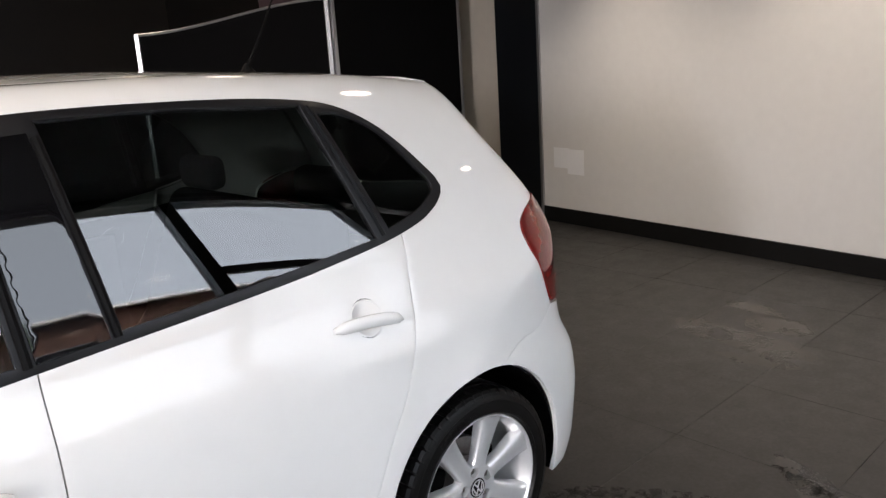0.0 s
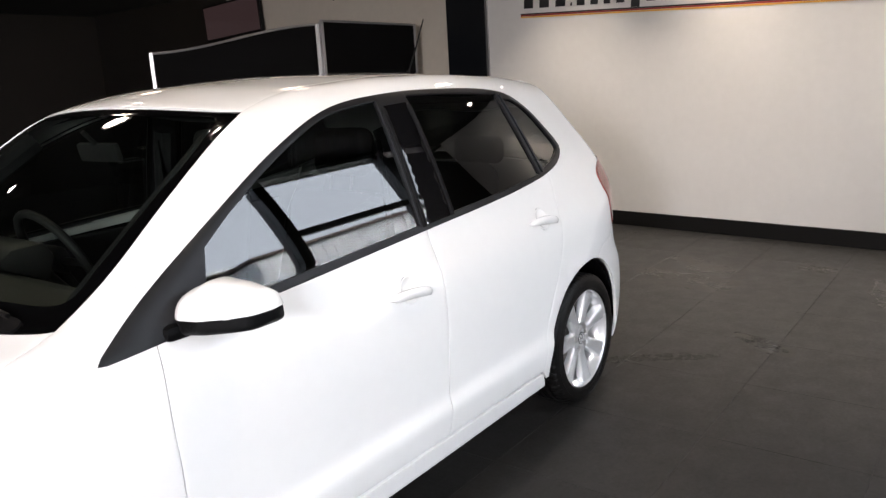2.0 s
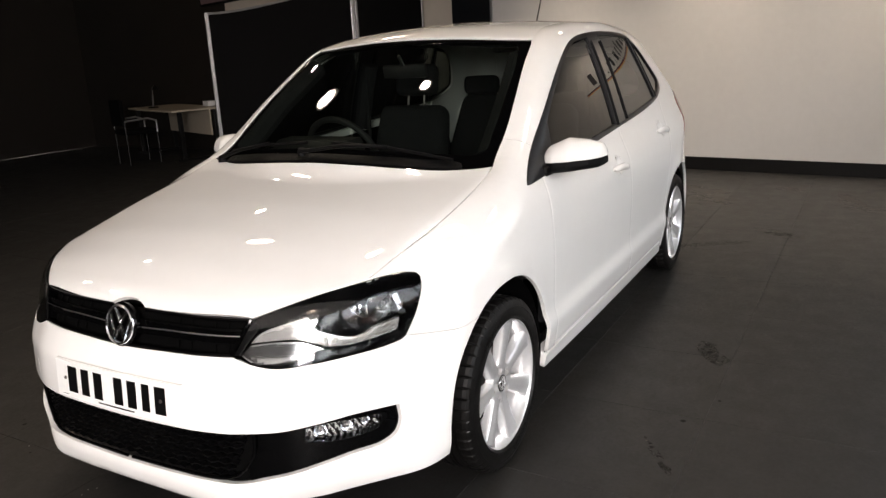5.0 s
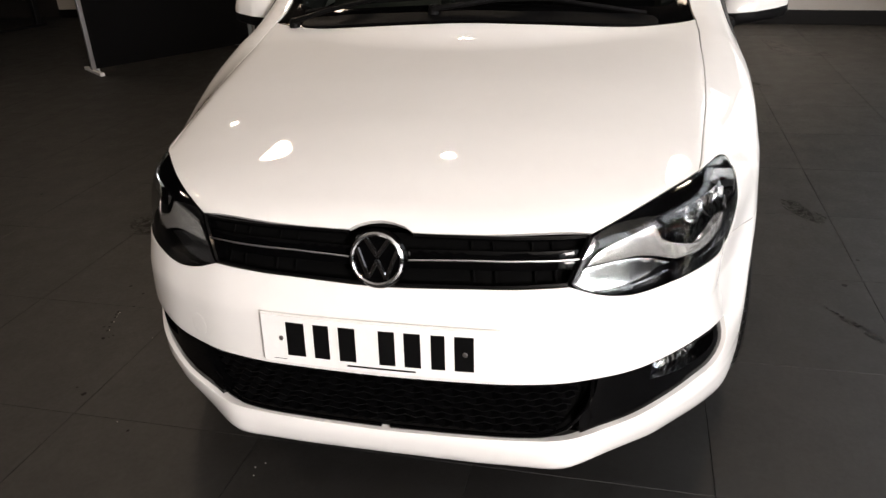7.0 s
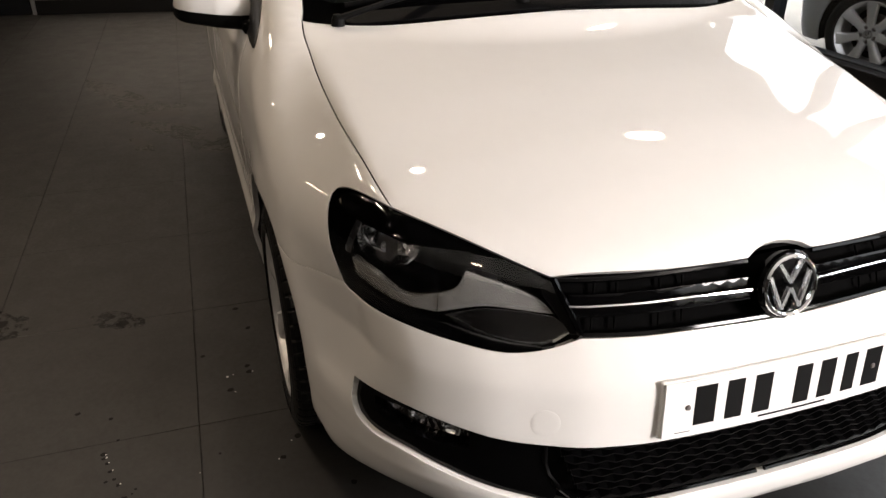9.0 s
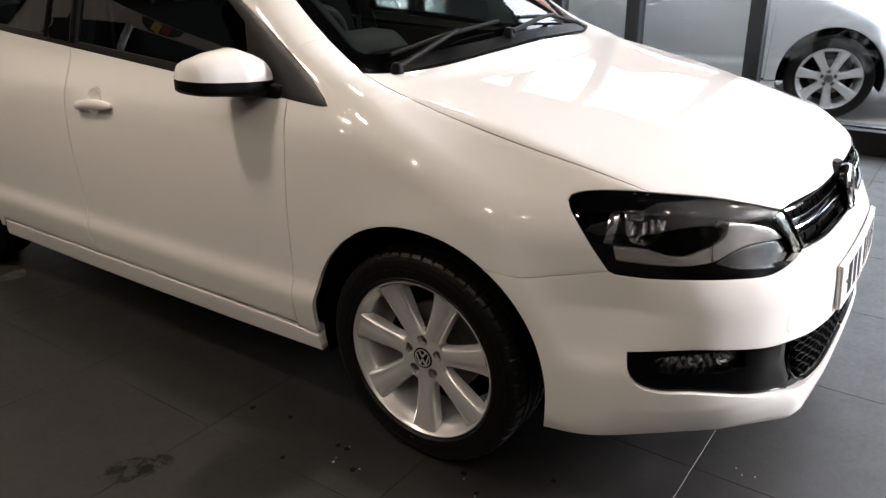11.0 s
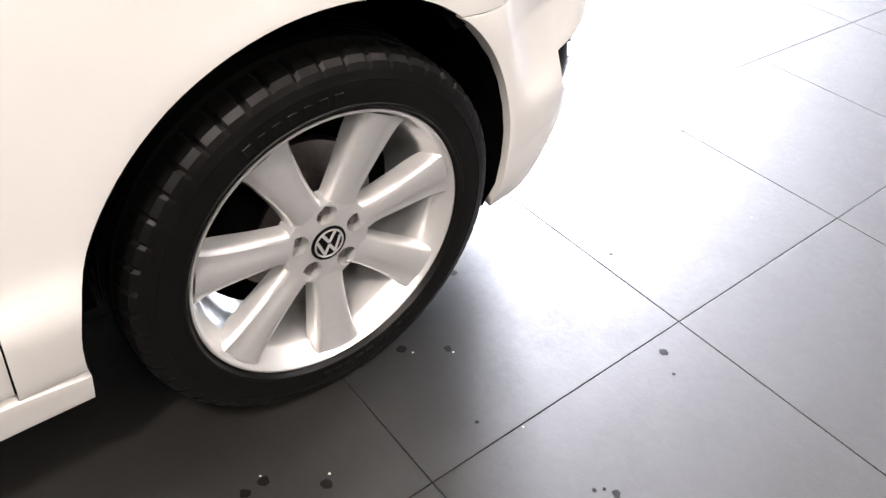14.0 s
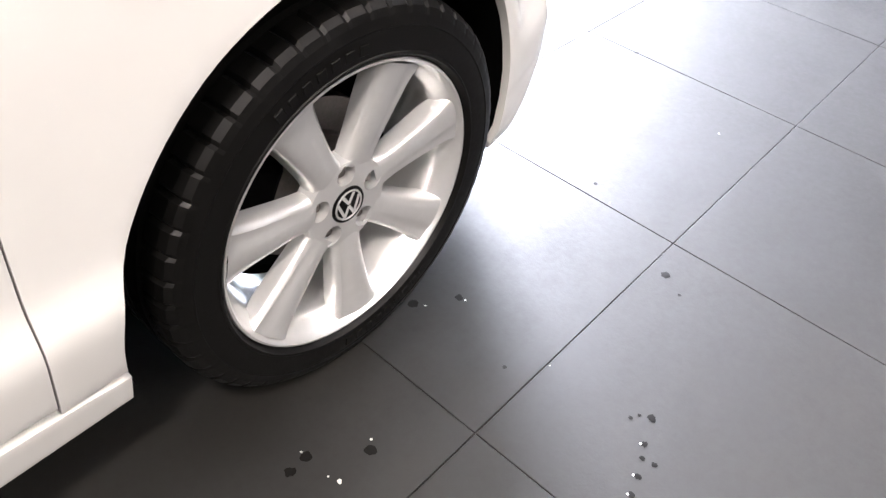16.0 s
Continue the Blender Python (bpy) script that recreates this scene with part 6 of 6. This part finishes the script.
for x in (-0.84, 0.84):
    part("leg", box_bm(x - 0.03, -0.3, 0.03, x + 0.03, -0.24, 0.70, 0.004), SKIRT, desk)
    part("leg", box_bm(x - 0.03, 0.24, 0.03, x + 0.03, 0.3, 0.70, 0.004), SKIRT, desk)
    part("foot", box_bm(x - 0.035, -0.36, 0.0, x + 0.035, 0.36, 0.03, 0.006), SKIRT, desk)
chair = thing("office_chair", "black upholstered visitor chair at the desk", "chair", Matrix.Translation((-5.35, -7.55, 0)) @ pose(0, 0, 0, 0, 0, 160))
part("seat", box_bm(-0.24, -0.24, 0.42, 0.24, 0.24, 0.49, 0.03, 3), FABRIC, chair, smooth=True)
part("backrest", box_bm(-0.26, -0.23, 0.55, -0.20, 0.23, 0.92, 0.025, 3), FABRIC, chair, smooth=True)
for x in (-0.22, 0.22):
    for y in (-0.23, 0.23):
        part("leg", tube_bm([(x, y, 0), (x, y, 0.44 if x > 0 else 0.62)], 0.012), SKIRT, chair)
for y in (-0.25, 0.25):
    part("armrest", tube_bm([(-0.22, y, 0.62), (0.1, y, 0.64), (0.22, y, 0.60), (0.22, y, 0.44)], 0.014), GREYTRIM, chair, smooth=True)
pot = thing("desk_box", "small white card box on the desk", "box", Matrix.Translation((-6.35, -7.05, 0.728)) @ pose(0, 0, 0, 0, 0, 70))
part("carton", box_bm(-0.09, -0.07, 0, 0.09, 0.07, 0.075, 0.003), PAPER, pot)
mon = thing("desk_lamp", "small desk lamp with pale curved arm", "lamp", Matrix.Translation((-6.05, -7.95, 0.728)))
part("base", lathe_bm([(0, 0.02), (0.07, 0.018), (0.08, 0)], 24, "Z"), SKIRT, mon, smooth=True)
part("arm", tube_bm([(0, 0, 0.01), (0.0, 0.02, 0.18), (0.02, 0.06, 0.29), (0.04, 0.13, 0.33)], 0.012), GREYTRIM, mon, smooth=True)
part("shade", lathe_bm([(0.02, 0.03), (0.05, -0.03), (0.055, -0.035)], 20, "Z"), SKIRT, mon, smooth=True).matrix_basis = Matrix.Translation((0.05, 0.16, 0.31))


# ceiling lamps
def round_lamp(x, y, small):
    r = 0.055 if small else 0.15
    ob = thing("ceiling_spotlight" if small else "ceiling_downlight", "small bright recessed ceiling spotlight" if small else "large round recessed ceiling lamp with warm diffuser", "lamp", Matrix.Translation((x, y, CEILING)), "ceiling lamps")
    part("trim", lathe_bm([(r * 0.98, -0.002), (r * 1.02, -0.016), (r * 1.16, -0.016), (r * 1.2, 0.0)], 48, "Z"), WHITEMETAL, ob, smooth=True)
    part("diffuser", lathe_bm([(0, -0.007), (r * 0.6, -0.0065), (r * 0.99, -0.004)], 40, "Z"), GLOW_SMALL if small else GLOW, ob, smooth=True)


for lx, ly, _ in BIG_LAMPS:
    round_lamp(lx, ly, False)
for lx, ly, _ in SMALL_LAMPS:
    round_lamp(lx, ly, True)
track = thing("track_spotlight", "pale cylinder spotlight high on the dark wall", "lamp", Matrix.Translation((-4.75, -6.27, 2.72)) @ pose(0, 0, 0, 0, 28, 0))
part("can", lathe_bm([(0, 0.10), (0.03, 0.098), (0.036, 0.09), (0.036, -0.02), (0.032, -0.02)], 24, "Z"), WHITEMETAL, track, smooth=True)
part("bulb", lathe_bm([(0, -0.012), (0.031, -0.008)], 20, "Z"), GLOW_SMALL, track)
part("stem", tube_bm([(0, 0, 0.09), (0.03, 0, 0.145)], 0.008), WHITEMETAL, track)

# glazed front along the street
solid("wall_above_windows", (4.05, GLASS_Y - 0.06, 2.8, NEAR_X + 0.2, GLASS_Y + 0.2, CEILING), PILLARM, "dark bulkhead over the street wall")
solid("wall_above_windows", (-6.32, GLASS_Y - 0.06, 2.8, 1.57, GLASS_Y + 0.2, CEILING), PILLARM, "dark bulkhead over the shop windows")
solid("window_kerb", (-4.6, GLASS_Y - 0.12, 0, 1.45, GLASS_Y + 0.12, 0.15), SKIRT, "low black kerb under the shop windows", 0.006)
solid("window_kerb", (2.71, GLASS_Y - 0.12, 0, 7.46, GLASS_Y + 0.12, 0.15), SKIRT, "low black kerb under the shop windows", 0.006)
solid("threshold", (1.57, GLASS_Y - 0.12, 0.0, 2.59, GLASS_Y + 0.16, 0.018), GREYTRIM, "pale metal door threshold", 0.004)
EDGES = [-4.6, -3.1, -1.73, -1.12, -0.27, 1.49]
MORE = [2.67, 4.0, 5.7, 7.4]
nth = 0
for run in (EDGES, MORE):
    for k, x in enumerate(run):
        wide = 0.075 if x in (1.49, 2.67) else 0.05
        solid("mullion", (x - wide, GLASS_Y - 0.06, 0.10 if wide < 0.07 else 0.0, x + wide, GLASS_Y + 0.06, 2.85 if 1.6 < x < 3 else 2.8), FRAME, "dark upright of the shop window", 0.004)
        if k + 1 < len(run):
            nth += 1
            w = thing("window_%d" % nth, "full-height clear shop window in a dark frame", "window", Matrix.Translation((x + wide, GLASS_Y, 0.10)), kind="structure")
            span = run[k + 1] - x - wide - (0.075 if run[k + 1] in (1.49, 2.67) else 0.05)
            pane = part("pane", box_bm(0.0, -0.004, 0.06, span, 0.004, 2.66), TINTED if x < 1 else PANE, w)
            if x < -4:
                part("transom", box_bm(0, -0.035, 1.78, span, 0.035, 1.86), FRAME, w)
            pane.visible_shadow = False
            part("bottom_rail", box_bm(0, -0.04, 0, span, 0.04, 0.06), FRAME, w)
            part("top_rail", box_bm(0, -0.04, 2.66, span, 0.04, 2.70), FRAME, w)

# ---- outside ----
CONCRETE = material("pale_weathered_concrete", (0.26, 0.245, 0.22), rough=0.85, noise_scale=1.2, noise_amount=0.3, bump=0.2, bump_scale=40)
MOSS = material("mossy_verge", (0.14, 0.14, 0.05), rough=0.95, noise_scale=4, noise_amount=0.5, bump=0.5, bump_scale=60)
BRICKM = material("red_brown_brick", (0.085, 0.042, 0.030), rough=0.85, noise_scale=2, noise_amount=0.2, random_amount=0.35)
ROOFM = material("dark_roof_tile", (0.06, 0.045, 0.04), rough=0.8, noise_scale=3, noise_amount=0.3)
WHITEPVC = material("white_window_plastic", (0.55, 0.56, 0.57), rough=0.4, noise_scale=6, noise_amount=0.04)
DARKPANE = material("dark_window_pane", (0.02, 0.024, 0.03), rough=0.06, coat=0.5, noise_scale=1, noise_amount=0.4)
FENCE = material("pale_blue_grey_cladding", (0.45, 0.50, 0.55), rough=0.6, noise_scale=3, noise_amount=0.12)
LEAF = material("dark_leaves", (0.035, 0.065, 0.02), rough=0.6, noise_scale=3, noise_amount=0.5)
BARK = material("bark", (0.09, 0.065, 0.045), rough=0.9, noise_scale=9, noise_amount=0.3, bump=0.5, bump_scale=50)

gm = bmesh.new()
bmesh.ops.create_grid(gm, x_segments=40, y_segments=40, size=300)
bmesh.ops.transform(gm, matrix=Matrix.Translation((0, 0, -0.03)), verts=gm.verts)
tagged(part("ground", gm, CONCRETE), "pale weathered concrete forecourt outside", kind="structure")
for k, (x0, x1) in enumerate(((-3.2, 6.5),)):
    v = bmesh.new()
    bmesh.ops.create_grid(v, x_segments=30, y_segments=6, size=0.5)
    rng = random.Random(k)
    for q in v.verts:
        q.co = Vector((x0 + (x1 - x0) * (q.co.x + 0.5), 9.2 + 0.9 * q.co.y + rng.uniform(-0.08, 0.08), -0.02 + rng.uniform(0, 0.03)))
    tagged(part("verge", v, MOSS), "mossy strip along the forecourt edge", kind="structure")


def house(x, y, w, h, label, turn=0, low=2.0):
    ob = thing("house", label, "house", Matrix.Translation((x, y, -0.03)) @ pose(0, 0, 0, 0, 0, turn))
    part("wall", box_bm(0, 0, 0, w, 7, h), BRICKM, ob)
    roof = bmesh.new()
    v = [roof.verts.new(p) for p in ((-0.3, -0.4, h), (w + 0.3, -0.4, h), (w + 0.3, 7.4, h), (-0.3, 7.4, h), (1.2, 3.5, h + low), (w - 1.2, 3.5, h + low))]
    for f in ((0, 1, 5, 4), (1, 2, 5), (2, 3, 4, 5), (3, 0, 4), (3, 2, 1, 0)):
        roof.faces.new([v[i] for i in f])
    part("roof", roof, ROOFM, ob)
    part("gutter", tube_bm([(-0.3, -0.42, h - 0.03), (w + 0.3, -0.42, h - 0.03)], 0.06), WHITEPVC, ob)
    n = int(w // 2.6)
    for k in range(n):
        for z in (1.0, 3.4):
            if z + 1.2 > h:
                continue
            cx = 1.3 + k * 2.6
            win = part("window", box_bm(cx - 0.65, -0.05, z, cx + 0.65, 0.02, z + 1.15), DARKPANE, ob)
            for a, b in ((cx - 0.70, cx - 0.62), (cx - 0.04, cx + 0.04), (cx + 0.62, cx + 0.70)):
                part("frame", box_bm(a, -0.07, z - 0.05, b, -0.045, z + 1.2), WHITEPVC, win)
            for a in (z - 0.05, z + 0.5, z + 1.12):
                part("frame", box_bm(cx - 0.7, -0.075, a, cx + 0.7, -0.05, a + 0.08), WHITEPVC, win)
    return ob


house(-17.5, 10.5, 14.0, 3.7, "red-brown brick house with white windows and low roof", low=0.25)
house(1.5, 24, 14, 5.2, "red-brown brick house with white windows behind the cars")
# unseen house, added to cover the low sky towards the car's front
house(26, 6, 14, 3.6, "unseen red-brown brick house across the road, added to block low sky", -90)
fence = thing("clad_shed", "pale blue-grey clad shed with upright boards", "shed", Matrix.Translation((-11.0, 7.2, -0.03)))
for k in range(26):
    part("board", box_bm(k * 0.2, 0, 0, k * 0.2 + 0.185, 0.03, 2.9, 0.004), FENCE, fence)
part("back", box_bm(0, 0.04, 0, 5.2, 1.6, 2.88), FENCE, fence)
part("lid", box_bm(-0.1, -0.1, 2.9, 5.3, 1.65, 2.98), ROOFM, fence)


def tree(x, y, h, seed):
    rng = random.Random(seed)
    ob = thing("tree", "leafy dark green tree with an uneven crown", "tree", Matrix.Translation((x, y, -0.03)), "trees")
    bm = tube_bm([(0, 0, 0), (0.05, 0.03, h * 0.25), (0.0, 0.1, h * 0.5), (0.1, 0.05, h * 0.8)], 0.16, 10, taper=0.04)
    tips = []
    for k in range(9):
        a, z = rng.uniform(0, 6.3), h * rng.uniform(0.35, 0.7)
        r = h * rng.uniform(0.18, 0.32)
        tip = (math.cos(a) * r, math.sin(a) * r, z + h * rng.uniform(0.1, 0.25))
        tube_bm([(0.02, 0.05, z), (tip[0] * 0.5, tip[1] * 0.5, (z + tip[2]) / 2 + 0.1), tip], 0.06, 6, bm, taper=0.015)
        tips.append(Vector(tip))
    part("trunk", bm, BARK, ob, smooth=True)
    verts, faces = [], []
    for k in range(2600):
        c = rng.choice(tips) + Vector((rng.gauss(0, 1), rng.gauss(0, 1), rng.gauss(0, 0.8))) * h * 0.09
        u = Vector((rng.gauss(0, 1), rng.gauss(0, 1), rng.gauss(0, 1))).normalized()
        w = u.orthogonal().normalized()
        s = rng.uniform(0.08, 0.16)
        i = len(verts)
        verts += [c - u * s, c + w * s * 0.5, c + u * s, c - w * s * 0.5]
        faces.append((i, i + 1, i + 2, i + 3))
    crown = mesh_object("crown", verts, faces, LEAF, ob, smooth=False)
    tagged(crown, kind="stuff")


tree(-14.5, 18.5, 5.6, 1)
tree(-21.0, 17, 5.0, 5)
tree(-0.5, 20, 7.0, 2)
tree(4.5, 17, 6.0, 3)
tree(23, 9, 6.0, 4)


def parked(label, paint, m, dark_wheels=False):
    """Another car of the same general shape in its own colour."""
    ob = copy_thing(car, m)
    ob.name = "parked_car"
    tagged(ob, label, "car", "parked cars")
    for q in ob.children_recursive:
        if q.type == "MESH" and q.data.materials and q.data.materials[0] == PAINT:
            q.data = q.data.copy()
            q.data.materials[0] = paint
        elif dark_wheels and q.type == "MESH" and q.name.split(".")[0] in ("spoke", "hub"):
            q.data = q.data.copy()
            q.data.materials[0] = BLACK_GLOSS
    return ob


def car_paint(name, color, metal):
    return material(name, color, rough=0.35, metal=metal, coat=1.0, coat_rough=0.03, noise_scale=300, noise_amount=0.08)


parked("silver hatchback parked on the forecourt", car_paint("silver_paint", (0.60, 0.62, 0.64), 0.4), Matrix.Translation((-0.17, 5.03, -0.03)) @ pose(0, 0, 0, 0, 0, 15.5) @ Matrix.Diagonal((1.06, 1.03, 1.03, 1)))
parked("black hatchback parked close outside the doorway", car_paint("black_paint", (0.008, 0.008, 0.009), 0.0), Matrix.Translation((1.95, 4.35, -0.03)) @ pose(0, 0, 0, 0, 0, 180) @ Matrix.Diagonal((1.08, 1.04, 1.03, 1)), True)

# ---- marks on the floor, then the tiles ----
DROP = material("dark_water_spot", (0.006, 0.0055, 0.005), rough=0.6, spec=0.12, noise_scale=90, noise_amount=0.4)
CRUMB = material("pale_crumb", (0.75, 0.74, 0.70), rough=0.5, noise_scale=60, noise_amount=0.1)


def spots(name, places, mat, label, h, size):
    rng = random.Random(11)
    bm = bmesh.new()
    for x, y, r in places:
        r *= size
        n = 12
        ring = [bm.verts.new((x + r * rng.uniform(0.75, 1.2) * math.cos(2 * math.pi * k / n), y + r * rng.uniform(0.75, 1.2) * math.sin(2 * math.pi * k / n), 0.0005)) for k in range(n)]
        mid = bm.verts.new((x, y, h))
        for k in range(n):
            bm.faces.new((ring[k], ring[(k + 1) % n], mid))
    tagged(part(name, bm, mat, smooth=True), label, "spots", kind="stuff")


spots("floor_spots", [(0.238, -1.245, 0.012), (0.229, -1.228, 0.005), (0.189, -1.261, 0.009), (0.166, -1.271, 0.008), (0.135, -1.282, 0.009), (0.103, -1.291, 0.010), (0.082, -1.300, 0.009), (0.065, -1.302, 0.012), (-0.108, -0.976, 0.016), (-0.180, -0.919, 0.015), (-0.212, -0.921, 0.014), (0.143, -0.822, 0.016), (0.212, -0.868, 0.012), (0.35, -0.716, 0.014), (0.536, -1.10, 0.014), (0.668, -0.855, 0.008), (1.23, -0.615, 0.013), (0.15, -1.02, 0.006), (-0.677, -1.658, 0.040), (-0.72, -1.70, 0.025), (-0.61, -1.61, 0.018), (-0.568, -1.285, 0.032), (-0.62, -1.32, 0.018), (-0.124, -1.379, 0.012), (-0.076, -1.292, 0.010), (0.02, -1.27, 0.008), (0.215, -1.22, 0.006), (-0.30, -1.045, 0.014), (-0.541, 1.279, 0.018), (-1.234, 1.247, 0.024), (-1.131, 1.277, 0.020), (-0.307, 1.221, 0.014), (-0.759, 1.371, 0.012), (-1.318, 1.221, 0.018), (-0.969, -2.483, 0.014), (0.169, -1.29, 0.008), (0.509, -1.144, 0.006), (-0.42, -0.90, 0.014), (-0.55, -0.93, 0.016)], DROP, "small dark water spots on the floor tiles", 0.0009, 0.6)
spots("floor_crumbs", [(-0.173, -0.981, 0.009), (0.186, -1.256, 0.005), (0.132, -1.276, 0.005), (0.10, -1.286, 0.005), (0.08, -1.293, 0.006), (0.068, -1.296, 0.005), (-0.179, -0.964, 0.004), (-0.095, -0.964, 0.005), (-0.18, -0.908, 0.005), (0.215, -0.88, 0.005), (0.155, -0.84, 0.005), (0.72, -0.40, 0.005), (0.74, -0.42, 0.005), (0.77, -0.41, 0.005), (0.638, -0.91, 0.004), (0.206, -1.071, 0.003), (1.05, -0.95, 0.005)], CRUMB, "tiny pale crumbs and droplets on the floor", 0.0016, 0.42)


def patchy(name, color, rough, scale, low, high, most):
    """A thin dried film that covers the tile in ragged patches."""
    m = material(name, color, rough=rough, noise_scale=20, noise_amount=0.25)
    n, l = m.node_tree.nodes, m.node_tree.links
    geo, tex, rng_ = n.new("ShaderNodeNewGeometry"), n.new("ShaderNodeTexNoise"), n.new("ShaderNodeMapRange")
    tex.inputs["Scale"].default_value, tex.inputs["Detail"].default_value, tex.inputs["Roughness"].default_value = scale, 8, 0.65
    l.new(geo.outputs["Position"], tex.inputs["Vector"])
    for key, v in zip(("From Min", "From Max", "To Min", "To Max"), (low, high, 0.0, most)):
        rng_.inputs[key].default_value = v
    l.new(tex.outputs["Fac"], rng_.inputs["Value"])
    l.new(rng_.outputs["Result"], n["Principled BSDF"].inputs["Alpha"])
    return m


SMEAR = patchy("dried_dusty_smear", (0.068, 0.065, 0.060), 0.6, 5, 0.40, 0.50, 0.75)
SMUDGE = patchy("dark_smudge", (0.004, 0.0038, 0.0036), 0.5, 28, 0.46, 0.56, 0.8)


def smear(points, w0, w1, mat, name, label, seed):
    rng = random.Random(seed)
    pts = []
    for (xa, ya), (xb, yb) in zip(points, points[1:]):
        pts += [(xa + (xb - xa) * k / 6, ya + (yb - ya) * k / 6) for k in range(6)]
    pts.append(points[-1])
    left, right = [], []
    for k, (x, y) in enumerate(pts):
        a, b = pts[max(k - 1, 0)], pts[min(k + 1, len(pts) - 1)]
        d = Vector((b[0] - a[0], b[1] - a[1])).normalized()
        t = k / (len(pts) - 1)
        w = (w0 + (w1 - w0) * t) * min(1, 0.25 + 5 * t * (1 - t))
        left.append((x - d.y * w * rng.uniform(0.6, 1.3), y + d.x * w * rng.uniform(0.6, 1.3), 0.0005))
        right.append((x + d.y * w * rng.uniform(0.6, 1.3), y - d.x * w * rng.uniform(0.6, 1.3), 0.0005))
    n = len(pts)
    faces = [(k, k + 1, n + k + 1, n + k) for k in range(n - 1)]
    tagged(mesh_object(name, left + right, faces, mat, smooth=False), label, "floor mark", kind="stuff")


PALE = "pale dried wipe mark on the dark floor tiles"
for seed, (line, w0, w1) in enumerate([([(-4.80, 0.05), (-4.72, 0.40), (-4.66, 0.86)], 0.10, 0.14), ([(-5.25, 0.12), (-5.16, 0.50)], 0.07, 0.08), ([(-5.02, 0.35), (-4.98, 0.72)], 0.12, 0.12), ([(-4.46, 0.45), (-4.52, 0.85)], 0.05, 0.06), ([(-5.34, 1.06), (-5.26, 1.34)], 0.07, 0.10), ([(-5.2, 1.60), (-4.62, 1.76), (-4.5, 2.05)], 0.07, 0.16), ([(-3.90, -1.66), (-3.2, -1.36), (-2.85, -1.03)], 0.07, 0.15), ([(-2.80, -1.34), (-2.5, -1.02), (-2.12, -0.81)], 0.08, 0.14), ([(-2.5, -1.33), (-2.25, -1.22)], 0.04, 0.05), ([(-3.7, 1.10), (-3.45, 1.45)], 0.05, 0.09)]):
    smear(line, w0, w1, SMEAR, "floor_smear", PALE, seed)
for seed, (line, w0, w1) in enumerate([([(-0.75, -1.76), (-0.60, -1.58)], 0.06, 0.08), ([(-0.64, -1.38), (-0.53, -1.22)], 0.05, 0.05), ([(-1.36, 1.19), (-1.10, 1.31)], 0.05, 0.06), ([(-2.92, 0.62), (-3.10, 0.82), (-3.30, 1.14)], 0.05, 0.05), ([(-3.62, 1.12), (-3.50, 1.43)], 0.03, 0.04), ([(-0.37, 1.18), (-0.15, 1.32)], 0.012, 0.02)]):
    smear(line, w0, w1, SMUDGE, "floor_smudge", "dark rubber smudge on the floor tiles", 40 + seed)

PITCH, X0, Y0 = 0.604, 0.022, -1.066
floor = box("floor", (BACK_X - 0.2, RIGHT_Y, -0.25, NEAR_X, GLASS_Y + 0.1, -0.0035), GROUT)
tagged(floor, "large dark grey square floor tiles with thin joints", kind="structure")
tile_mesh = bpy.data.meshes.new("tile")
bm = box_bm(-0.3012, -0.3012, -0.008, 0.3012, 0.3012, 0.0, 0.0008, 1)
bm.to_mesh(tile_mesh)
bm.free()
tile_mesh.materials.append(TILE)
rest = bmesh.new()
for i in range(-13, 24):
    for j in range(-17, 8):
        x0, y0 = X0 + PITCH * i, Y0 + PITCH * j
        x1, y1 = min(x0 + PITCH, NEAR_X), min(y0 + PITCH, GLASS_Y - 0.12)
        x0, y0 = max(x0, BACK_X), max(y0, RIGHT_Y)
        if x1 - x0 < 0.02 or y1 - y0 < 0.02:
            continue
        whole = x1 - x0 > 0.603 and y1 - y0 > 0.603
        if whole and -5.6 < x0 < 3.4 and -4.2 < y0 < 2.5:
            t = new("tile", tile_mesh)
            t.parent = floor
            t.matrix_basis = Matrix.Translation(((x0 + x1) / 2, (y0 + y1) / 2, 0))
        else:
            box_bm(x0 + 0.0018, y0 + 0.0018, -0.008, x1 - 0.0018, y1 - 0.0018, 0.0, bm=rest)
tagged(part("tile_border", rest, TILE, floor), "grey floor tiles along the walls", kind="stuff")
